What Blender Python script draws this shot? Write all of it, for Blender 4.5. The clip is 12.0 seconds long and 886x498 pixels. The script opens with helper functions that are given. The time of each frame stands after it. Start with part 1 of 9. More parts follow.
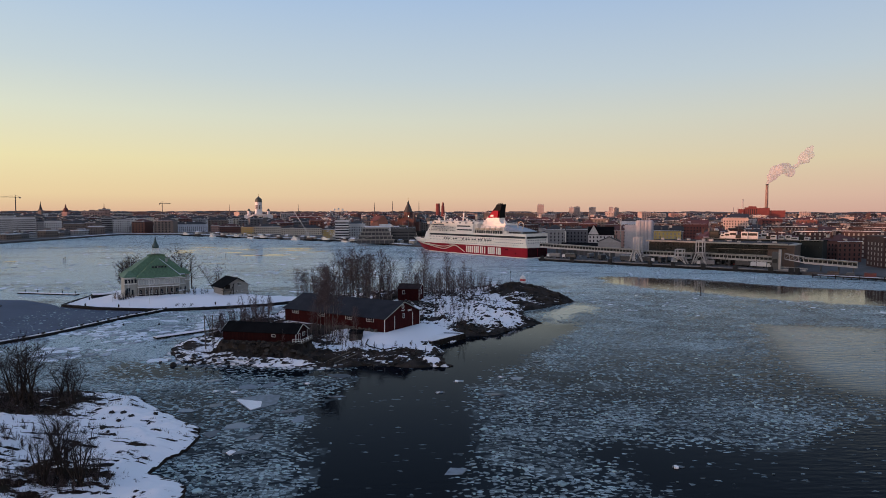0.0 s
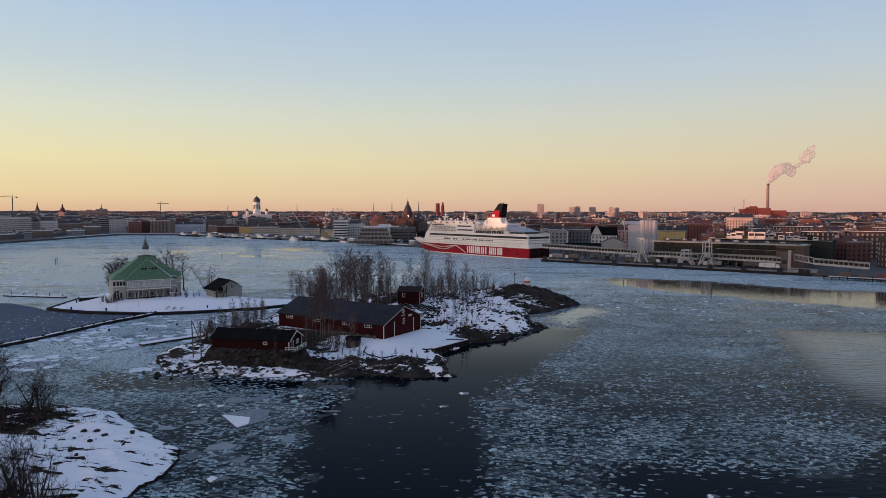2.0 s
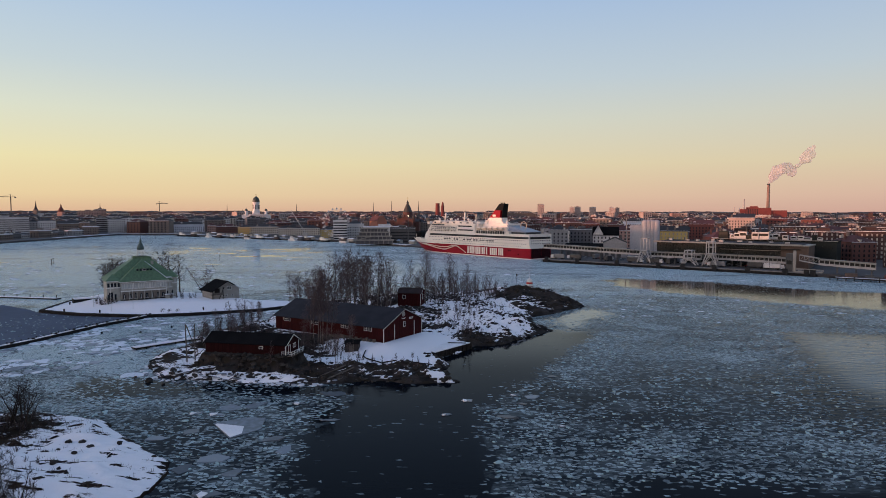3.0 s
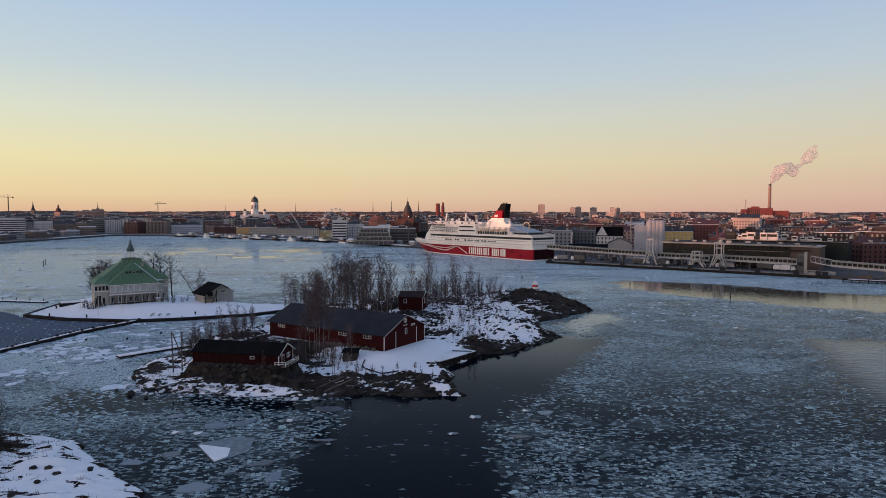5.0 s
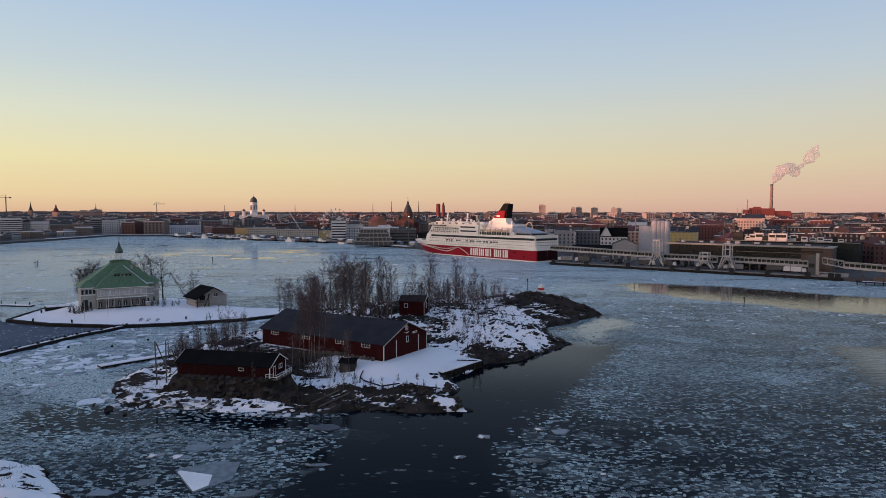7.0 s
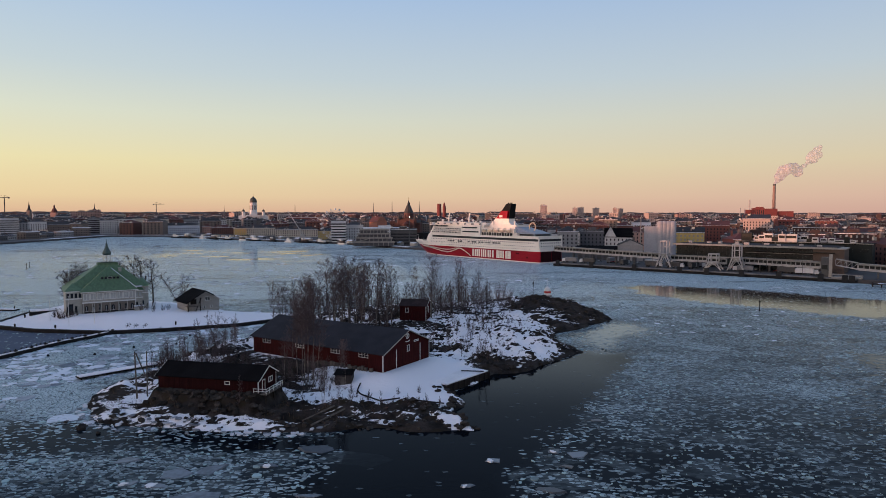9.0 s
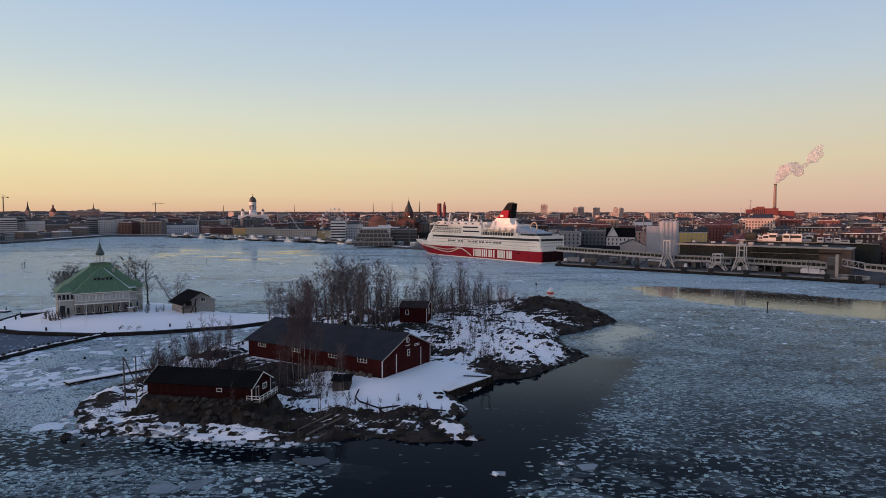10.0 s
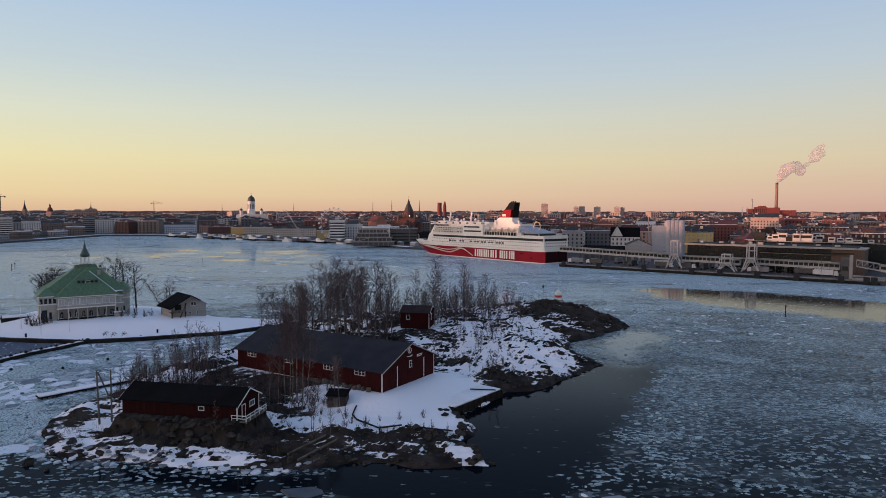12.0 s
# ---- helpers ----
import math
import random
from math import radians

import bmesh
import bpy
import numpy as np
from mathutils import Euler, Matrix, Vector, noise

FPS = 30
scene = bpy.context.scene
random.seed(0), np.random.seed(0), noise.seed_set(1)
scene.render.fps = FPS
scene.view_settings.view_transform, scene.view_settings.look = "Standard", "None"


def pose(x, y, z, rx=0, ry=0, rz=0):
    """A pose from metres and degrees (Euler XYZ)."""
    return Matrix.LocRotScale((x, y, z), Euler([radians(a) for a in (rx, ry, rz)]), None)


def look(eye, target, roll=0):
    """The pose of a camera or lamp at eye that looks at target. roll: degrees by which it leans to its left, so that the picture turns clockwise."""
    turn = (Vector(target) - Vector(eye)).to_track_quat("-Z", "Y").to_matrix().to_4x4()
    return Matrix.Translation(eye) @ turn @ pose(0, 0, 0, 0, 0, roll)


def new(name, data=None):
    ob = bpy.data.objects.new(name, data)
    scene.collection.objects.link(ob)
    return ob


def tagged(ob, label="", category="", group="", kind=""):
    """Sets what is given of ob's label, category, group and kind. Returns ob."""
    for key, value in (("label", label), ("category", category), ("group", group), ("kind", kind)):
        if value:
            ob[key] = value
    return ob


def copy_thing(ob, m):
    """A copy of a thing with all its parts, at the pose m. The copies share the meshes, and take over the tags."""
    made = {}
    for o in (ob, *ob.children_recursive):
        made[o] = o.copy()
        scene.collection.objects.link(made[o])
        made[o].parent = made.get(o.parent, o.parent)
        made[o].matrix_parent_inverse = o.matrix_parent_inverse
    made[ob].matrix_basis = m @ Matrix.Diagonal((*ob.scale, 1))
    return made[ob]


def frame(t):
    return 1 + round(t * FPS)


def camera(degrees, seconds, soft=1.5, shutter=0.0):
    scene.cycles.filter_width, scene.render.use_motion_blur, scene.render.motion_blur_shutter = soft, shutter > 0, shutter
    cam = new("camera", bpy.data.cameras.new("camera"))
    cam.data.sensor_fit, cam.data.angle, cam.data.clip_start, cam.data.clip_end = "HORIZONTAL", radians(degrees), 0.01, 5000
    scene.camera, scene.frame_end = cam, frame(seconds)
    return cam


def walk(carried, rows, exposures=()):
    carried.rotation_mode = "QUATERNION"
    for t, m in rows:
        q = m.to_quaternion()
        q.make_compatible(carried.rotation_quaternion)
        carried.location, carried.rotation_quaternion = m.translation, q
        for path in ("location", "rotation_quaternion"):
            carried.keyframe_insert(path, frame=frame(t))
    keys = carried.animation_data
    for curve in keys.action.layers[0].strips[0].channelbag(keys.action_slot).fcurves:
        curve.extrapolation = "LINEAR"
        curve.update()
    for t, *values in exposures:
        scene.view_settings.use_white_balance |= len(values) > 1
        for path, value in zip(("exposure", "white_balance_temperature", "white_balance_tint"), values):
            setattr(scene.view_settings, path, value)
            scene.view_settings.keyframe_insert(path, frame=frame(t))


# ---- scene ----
cam = camera(69.5, 12.0, soft=0.8)
PATH = [
    (0, (1.99, -0.626, 39.825), (2.064, 1.369, 39.711), 0.1),
    (0.5, (1.824, 2.059, 39.788), (1.899, 4.054, 39.674), 0.1),
    (1, (1.681, 4.802, 39.739), (1.757, 6.798, 39.625), 0.1),
    (1.5, (1.539, 7.539, 39.677), (1.615, 9.534, 39.563), 0.1),
    (2, (1.466, 10.32, 39.632), (1.542, 12.315, 39.518), 0.1),
    (2.5, (1.298, 13.011, 39.583), (1.374, 15.006, 39.469), 0.1),
    (3, (1.106, 15.746, 39.562), (1.183, 17.742, 39.448), 0.1),
    (5, (0.314, 26.772, 39.448), (0.392, 28.768, 39.335), 0.1),
    (5.5, (0.134, 29.539, 39.422), (0.212, 31.535, 39.309), 0.1),
    (6, (0.038, 32.322, 39.393), (0.116, 34.318, 39.281), 0.1),
    (6.5, (-0.097, 35.021, 39.375), (-0.019, 37.016, 39.264), 0.1),
    (7, (-0.202, 37.762, 39.372), (-0.124, 39.758, 39.26), 0.1),
    (9, (-0.463, 48.863, 39.252), (-0.387, 50.858, 39.141), 0.1),
    (9.5, (-0.535, 51.599, 39.21), (-0.459, 53.595, 39.098), 0.1),
    (10, (-0.626, 54.36, 39.155), (-0.55, 56.355, 39.043), 0.1),
    (10.5, (-0.759, 57.183, 39.093), (-0.683, 59.179, 38.982), 0.1),
    (11, (-0.928, 60.088, 39.084), (-0.852, 62.083, 38.972), 0.1),
    (11.5, (-1.123, 63.025, 39.11), (-1.046, 65.02, 38.997), 0.1),
    (12, (-1.293, 66.006, 39.125), (-1.216, 68.001, 39.011), 0.1),
]
walk(cam, [(t, look(eye, target, roll)) for t, eye, target, roll in PATH])

# ---- sky, sun ----
SUN_AZ = radians(-110)      # direction towards the sun, clockwise from +y
SUN_EL = radians(1.0)
world = bpy.data.worlds.new("dusk_sky")
scene.world = world
world.use_nodes = True
wn, wl = world.node_tree.nodes, world.node_tree.links
wn.clear()
w_out = wn.new("ShaderNodeOutputWorld")
w_bg = wn.new("ShaderNodeBackground")
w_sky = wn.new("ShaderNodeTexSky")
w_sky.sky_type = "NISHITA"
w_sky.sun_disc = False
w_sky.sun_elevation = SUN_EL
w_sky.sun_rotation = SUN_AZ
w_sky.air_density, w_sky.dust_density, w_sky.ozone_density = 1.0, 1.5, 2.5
w_tc = wn.new("ShaderNodeTexCoord")
w_sep = wn.new("ShaderNodeSeparateXYZ")
wl.new(w_tc.outputs["Generated"], w_sep.inputs[0])


def sky_ramp(stops):
    r = wn.new("ShaderNodeValToRGB")
    wl.new(w_sep.outputs["Z"], r.inputs[0])
    el = r.color_ramp.elements
    while len(el) < len(stops):
        el.new(0.5)
    for e, (p, c) in zip(el, stops):
        e.position, e.color = p, (*c, 1)
    return r


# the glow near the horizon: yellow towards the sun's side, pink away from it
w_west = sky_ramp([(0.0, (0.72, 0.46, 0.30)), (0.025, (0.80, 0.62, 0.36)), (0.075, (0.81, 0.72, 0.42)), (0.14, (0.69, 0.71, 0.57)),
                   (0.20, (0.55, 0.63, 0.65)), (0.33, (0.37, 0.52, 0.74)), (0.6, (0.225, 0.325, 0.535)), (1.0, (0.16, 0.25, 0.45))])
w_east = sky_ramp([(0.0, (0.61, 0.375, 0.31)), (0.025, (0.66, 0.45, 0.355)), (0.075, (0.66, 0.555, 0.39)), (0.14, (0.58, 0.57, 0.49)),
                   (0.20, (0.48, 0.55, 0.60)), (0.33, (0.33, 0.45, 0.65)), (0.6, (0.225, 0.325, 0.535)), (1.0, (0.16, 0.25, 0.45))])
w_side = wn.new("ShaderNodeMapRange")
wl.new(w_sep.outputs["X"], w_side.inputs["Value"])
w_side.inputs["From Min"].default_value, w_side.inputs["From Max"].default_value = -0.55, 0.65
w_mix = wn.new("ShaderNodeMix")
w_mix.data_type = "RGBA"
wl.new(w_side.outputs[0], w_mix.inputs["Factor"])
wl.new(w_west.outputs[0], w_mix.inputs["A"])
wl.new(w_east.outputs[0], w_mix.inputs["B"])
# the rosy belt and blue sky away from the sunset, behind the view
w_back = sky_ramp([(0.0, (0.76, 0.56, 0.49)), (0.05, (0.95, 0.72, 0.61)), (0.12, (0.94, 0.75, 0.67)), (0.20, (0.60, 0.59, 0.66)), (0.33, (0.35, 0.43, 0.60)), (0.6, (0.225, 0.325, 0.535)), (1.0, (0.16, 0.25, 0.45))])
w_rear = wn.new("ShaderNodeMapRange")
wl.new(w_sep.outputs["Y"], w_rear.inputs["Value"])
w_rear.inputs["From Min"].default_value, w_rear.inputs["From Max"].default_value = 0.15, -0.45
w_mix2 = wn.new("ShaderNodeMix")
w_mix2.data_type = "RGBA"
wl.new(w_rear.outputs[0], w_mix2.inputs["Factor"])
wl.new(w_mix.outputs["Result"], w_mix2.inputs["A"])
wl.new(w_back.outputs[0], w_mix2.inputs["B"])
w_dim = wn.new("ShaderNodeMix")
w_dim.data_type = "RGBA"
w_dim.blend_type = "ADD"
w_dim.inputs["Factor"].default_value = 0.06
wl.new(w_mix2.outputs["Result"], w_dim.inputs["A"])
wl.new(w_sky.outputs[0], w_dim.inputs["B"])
# the afterglow round the setting sun
w_dot = wn.new("ShaderNodeVectorMath")
w_dot.operation = "DOT_PRODUCT"
wl.new(w_tc.outputs["Generated"], w_dot.inputs[0])
w_dot.inputs[1].default_value = (math.sin(SUN_AZ), math.cos(SUN_AZ), 0.05)
w_glow = wn.new("ShaderNodeMapRange")
w_glow.interpolation_type = "SMOOTHSTEP"
w_glow.inputs["From Min"].default_value, w_glow.inputs["From Max"].default_value = 0.72, 1.0
w_glow.inputs["To Max"].default_value = 2.1
wl.new(w_dot.outputs["Value"], w_glow.inputs["Value"])
w_add = wn.new("ShaderNodeMix")
w_add.data_type, w_add.blend_type = "RGBA", "ADD"
w_add.clamp_factor = False
w_add.inputs["B"].default_value = (1.0, 0.66, 0.48, 1)
wl.new(w_glow.outputs[0], w_add.inputs["Factor"])
wl.new(w_dim.outputs["Result"], w_add.inputs["A"])
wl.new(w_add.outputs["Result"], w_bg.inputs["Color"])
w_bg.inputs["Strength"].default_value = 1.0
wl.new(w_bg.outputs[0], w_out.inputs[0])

sun = new("sun", bpy.data.lights.new("sun", "SUN"))
sun.data.energy, sun.data.angle, sun.data.color = 4.2, radians(0.6), (1.0, 0.43, 0.27)
sun.matrix_world = look((0, 0, 0), (-math.sin(SUN_AZ) * math.cos(SUN_EL), -math.cos(SUN_AZ) * math.cos(SUN_EL), -math.sin(SUN_EL)))

# ---- noise, meshes, parts ----
_rng = np.random.RandomState(7)
_TAB = _rng.rand(257, 257)
_TAB[256], _TAB[:, 256] = _TAB[0], _TAB[:, 0]


def vnoise(x, y):
    """Smooth value noise, 0 to 1, on arrays."""
    x, y = np.asarray(x, float), np.asarray(y, float)
    xi, yi = np.floor(x).astype(int), np.floor(y).astype(int)
    fx, fy = x - xi, y - yi
    fx, fy = fx * fx * (3 - 2 * fx), fy * fy * (3 - 2 * fy)
    xi, yi = xi & 255, yi & 255
    a, b = _TAB[xi, yi], _TAB[xi + 1, yi]
    c, d = _TAB[xi, yi + 1], _TAB[xi + 1, yi + 1]
    return (a * (1 - fx) + b * fx) * (1 - fy) + (c * (1 - fx) + d * fx) * fy


def fbm(x, y, octaves=4):
    s, k, tot = 0.0, 0.5, 0.0
    x, y = np.asarray(x, float), np.asarray(y, float)
    for i in range(octaves):
        s = s + k * vnoise(x * 2 ** i + 17.3 * i, y * 2 ** i + 5.1 * i)
        tot += k
        k *= 0.5
    return s / tot


def smooth(a, b, v):
    u = np.clip((np.asarray(v, float) - a) / (b - a), 0, 1)
    return u * u * (3 - 2 * u)


def inside(poly, x, y):
    """Signed distance to a polygon's edge, positive inside."""
    x, y = np.asarray(x, float), np.asarray(y, float)
    best = np.full(x.shape, 1e9)
    odd = np.zeros(x.shape, bool)
    n = len(poly)
    for i in range(n):
        (ax, ay), (bx, by) = poly[i], poly[(i + 1) % n]
        dx, dy = bx - ax, by - ay
        u = np.clip(((x - ax) * dx + (y - ay) * dy) / (dx * dx + dy * dy), 0, 1)
        best = np.minimum(best, np.hypot(x - ax - u * dx, y - ay - u * dy))
        if ay != by:
            odd ^= ((ay > y) != (by > y)) & (x < dx * (y - ay) / dy + ax)
    return np.where(odd, best, -best)


class Mesh:
    """Collects vertices and faces for one part."""

    def __init__(self):
        self.v, self.f = [], []

    def add(self, vs, fs):
        o = len(self.v)
        self.v += [tuple(p) for p in vs]
        self.f += [tuple(i + o for i in f) for f in fs]
        return self

    def box(self, x0, y0, z0, x1, y1, z1):
        v = [(x0, y0, z0), (x1, y0, z0), (x1, y1, z0), (x0, y1, z0), (x0, y0, z1), (x1, y0, z1), (x1, y1, z1), (x0, y1, z1)]
        return self.add(v, [(0, 3, 2, 1), (4, 5, 6, 7), (0, 1, 5, 4), (1, 2, 6, 5), (2, 3, 7, 6), (3, 0, 4, 7)])

    def prism(self, poly, z0, z1):
        """poly counter-clockwise, (x, y)."""
        n = len(poly)
        v = [(x, y, z0) for x, y in poly] + [(x, y, z1) for x, y in poly]
        return self.add(v, [tuple(range(n - 1, -1, -1)), tuple(range(n, 2 * n))] + [(i, (i + 1) % n, n + (i + 1) % n, n + i) for i in range(n)])

    def slab(self, pts, t):
        """A sheet through the points (a planar loop), t thick, downwards."""
        n = len(pts)
        v = [tuple(p) for p in pts] + [(x, y, z - t) for x, y, z in pts]
        return self.add(v, [tuple(range(n)), tuple(range(2 * n - 1, n - 1, -1))] + [(i, n + i, n + (i + 1) % n, (i + 1) % n) for i in range(n)])

    def side(self, poly, y0, y1):
        """poly (x, z) in the facade's plane, pushed through from y0 to y1."""
        n = len(poly)
        v = [(x, y0, z) for x, z in poly] + [(x, y1, z) for x, z in poly]
        return self.add(v, [tuple(range(n)), tuple(range(2 * n - 1, n - 1, -1))] + [(i, n + i, n + (i + 1) % n, (i + 1) % n) for i in range(n)])

    def tube(self, p, q, r0, r1=None, n=8, caps=True):
        r1 = r0 if r1 is None else r1
        p, q = Vector(p), Vector(q)
        d = (q - p).normalized()
        a = d.orthogonal().normalized()
        b = d.cross(a)
        v = []
        for c, r in ((p, r0), (q, r1)):
            v += [tuple(c + (a * math.cos(2 * math.pi * i / n) + b * math.sin(2 * math.pi * i / n)) * r) for i in range(n)]
        f = [(i, (i + 1) % n, n + (i + 1) % n, n + i) for i in range(n)]
        if caps:
            f += [tuple(range(n - 1, -1, -1)), tuple(range(n, 2 * n))]
        return self.add(v, f)

    def spike(self, p, q, r):
        """A three-sided twig that runs out to a point."""
        d = (q - p).normalized()
        a = d.orthogonal().normalized() * r
        b = d.cross(a)
        return self.add([p + a, p - a * 0.5 + b * 0.87, p - a * 0.5 - b * 0.87, q], [(0, 1, 3), (1, 2, 3), (2, 0, 3)])

    def beam(self, p, q, w, h=None):
        """A square bar from p to q."""
        h = w if h is None else h
        p, q = Vector(p), Vector(q)
        d = (q - p).normalized()
        a = d.cross(Vector((0, 0, 1)))
        a = Vector((1, 0, 0)) if a.length < 1e-4 else a.normalized()
        b = a.cross(d)
        v = [tuple(c + a * s * w / 2 + b * u * h / 2) for c in (p, q) for s, u in ((-1, -1), (1, -1), (1, 1), (-1, 1))]
        return self.add(v, [(3, 2, 1, 0), (4, 5, 6, 7), (0, 1, 5, 4), (1, 2, 6, 5), (2, 3, 7, 6), (3, 0, 4, 7)])

    def lathe(self, profile, n=16, x=0.0, y=0.0):
        """profile of (radius, z) from below to above."""
        v = [(x + r * math.cos(2 * math.pi * i / n), y + r * math.sin(2 * math.pi * i / n), z) for r, z in profile for i in range(n)]
        f = [(k * n + i, k * n + (i + 1) % n, (k + 1) * n + (i + 1) % n, (k + 1) * n + i) for k in range(len(profile) - 1) for i in range(n)]
        f += [tuple(range(n - 1, -1, -1)), tuple(range((len(profile) - 1) * n, len(profile) * n))]
        return self.add(v, f)

    def gable(self, x0, y0, x1, y1, z, rise, over=0.4, t=0.18, along="x"):
        """Two roof slabs over a rectangle, the ridge along x or y."""
        if along == "x":
            ym, k = (y0 + y1) / 2, rise / ((y1 - y0) / 2)
            a, b = x0 - over, x1 + over
            self.slab([(a, y0 - over, z - k * over), (b, y0 - over, z - k * over), (b, ym, z + rise), (a, ym, z + rise)], t)
            self.slab([(b, y1 + over, z - k * over), (a, y1 + over, z - k * over), (a, ym, z + rise), (b, ym, z + rise)], t)
        else:
            xm, k = (x0 + x1) / 2, rise / ((x1 - x0) / 2)
            a, b = y0 - over, y1 + over
            self.slab([(x0 - over, b, z - k * over), (x0 - over, a, z - k * over), (xm, a, z + rise), (xm, b, z + rise)], t)
            self.slab([(x1 + over, a, z - k * over), (x1 + over, b, z - k * over), (xm, b, z + rise), (xm, a, z + rise)], t)
        return self

    def hip(self, x0, y0, x1, y1, z, rise, over=0.5, ridge=None):
        """A hipped roof with a closed underside; ridge: its half length along the longer side."""
        x0, y0, x1, y1 = x0 - over, y0 - over, x1 + over, y1 + over
        w, d = x1 - x0, y1 - y0
        xm, ym = (x0 + x1) / 2, (y0 + y1) / 2
        if w >= d:
            h = (w - d) / 2 + 0.01 if ridge is None else ridge
            r = [(xm - h, ym, z + rise), (xm + h, ym, z + rise)]
            f = [(0, 1, 5, 4), (2, 3, 4, 5), (3, 0, 4), (1, 2, 5), (3, 2, 1, 0)]
        else:
            h = (d - w) / 2 + 0.01 if ridge is None else ridge
            r = [(xm, ym - h, z + rise), (xm, ym + h, z + rise)]
            f = [(0, 1, 4), (1, 2, 5, 4), (2, 3, 5), (3, 0, 4, 5), (3, 2, 1, 0)]
        return self.add([(x0, y0, z), (x1, y0, z), (x1, y1, z), (x0, y1, z)] + r, f)


def to_mesh(name, m, smooth_faces=False):
    me = bpy.data.meshes.new(name)
    if isinstance(m, Mesh):
        me.from_pydata(m.v, [], m.f)
    else:
        m.to_mesh(me)
        m.free()
    if smooth_faces:
        me.polygons.foreach_set("use_smooth", [True] * len(me.polygons))
    me.update()
    return me


def part(name, m, material, parent=None, label="", smooth_faces=False):
    """One mesh object, under a thing or a part."""
    me = m if isinstance(m, bpy.types.Mesh) else to_mesh(name, m, smooth_faces)
    if material is not None and not me.materials:
        me.materials.append(material)
    ob = new(name, me)
    if parent is not None:
        ob.parent = parent
    if label:
        tagged(ob, label)
    return ob


def thing(name, m, label, category, group="", kind=""):
    """An Empty at the pose m, which parents the parts of a thing."""
    ob = new(name)
    ob.empty_display_size = 0.5
    ob.matrix_basis = m
    return tagged(ob, label, category, group, kind)


def single(name, mesh, material, m, label, category, group="", kind="", smooth_faces=False):
    """A thing of one mesh."""
    ob = part(name, mesh, material, None, "", smooth_faces)
    ob.matrix_basis = m
    return tagged(ob, label, category, group, kind)


# ---- materials ----
def surface(name, base, rough=0.7, vary=0.25, scale=0.6, fine=8.0, bump=0.15, metal=0.0, second=None, spec=0.5, stretch=(1, 1, 1), space="Object", each=0.0):
    """A painted or raw surface with stains at a large and grain at a small scale; second: the colour of its worn parts."""
    m = bpy.data.materials.new(name)
    m.use_nodes = True
    n, l = m.node_tree.nodes, m.node_tree.links
    b = n["Principled BSDF"]
    b.inputs["Metallic"].default_value = metal
    b.inputs["Specular IOR Level"].default_value = spec
    if space == "Object":
        src = n.new("ShaderNodeTexCoord").outputs["Object"]
    else:
        src = n.new("ShaderNodeNewGeometry").outputs["Position"]
    mp = n.new("ShaderNodeMapping")
    mp.inputs["Scale"].default_value = stretch
    l.new(src, mp.inputs[0])
    big, small = n.new("ShaderNodeTexNoise"), n.new("ShaderNodeTexNoise")
    big.inputs["Scale"].default_value, small.inputs["Scale"].default_value = scale, fine
    big.inputs["Detail"].default_value, small.inputs["Detail"].default_value = 4, 3
    l.new(mp.outputs[0], big.inputs["Vector"])
    l.new(mp.outputs[0], small.inputs["Vector"])
    ramp = n.new("ShaderNodeValToRGB")
    lo = second if second else tuple(c * (1 - vary) for c in base)
    ramp.color_ramp.elements[0].position, ramp.color_ramp.elements[1].position = 0.36, 0.62
    ramp.color_ramp.elements[0].color, ramp.color_ramp.elements[1].color = (*lo, 1), (*base, 1)
    l.new(big.outputs[0], ramp.inputs[0])
    mx = n.new("ShaderNodeMix")
    mx.data_type, mx.blend_type = "RGBA", "MULTIPLY"
    mr = n.new("ShaderNodeMapRange")
    mr.inputs["From Min"].default_value, mr.inputs["From Max"].default_value = 0.3, 0.7
    mr.inputs["To Min"].default_value, mr.inputs["To Max"].default_value = 1 - vary, 1.0
    l.new(small.outputs[0], mr.inputs["Value"])
    mx.inputs["Factor"].default_value = 1.0
    l.new(ramp.outputs[0], mx.inputs["A"])
    l.new(mr.outputs[0], mx.inputs["B"])
    col = mx.outputs["Result"]
    if each:
        oi = n.new("ShaderNodeObjectInfo")
        hv = n.new("ShaderNodeHueSaturation")
        mv = n.new("ShaderNodeMapRange")
        mv.inputs["To Min"].default_value, mv.inputs["To Max"].default_value = 1 - each, 1 + each
        l.new(oi.outputs["Random"], mv.inputs["Value"])
        l.new(mv.outputs[0], hv.inputs["Value"])
        l.new(col, hv.inputs["Color"])
        col = hv.outputs[0]
    l.new(col, b.inputs["Base Color"])
    rr = n.new("ShaderNodeMapRange")
    rr.inputs["To Min"].default_value, rr.inputs["To Max"].default_value = max(0.02, rough - 0.12), min(1, rough + 0.12)
    l.new(small.outputs[0], rr.inputs["Value"])
    l.new(rr.outputs[0], b.inputs["Roughness"])
    if bump:
        bp = n.new("ShaderNodeBump")
        bp.inputs["Strength"].default_value = bump
        bp.inputs["Distance"].default_value = 0.05
        l.new(small.outputs[0], bp.inputs["Height"])
        l.new(bp.outputs[0], b.inputs["Normal"])
    return m


def lit(name, colour, strength):
    m = bpy.data.materials.new(name)
    m.use_nodes = True
    b = m.node_tree.nodes["Principled BSDF"]
    b.inputs["Base Color"].default_value = (*colour, 1)
    b.inputs["Emission Color"].default_value = (*colour, 1)
    b.inputs["Emission Strength"].default_value = strength
    return m


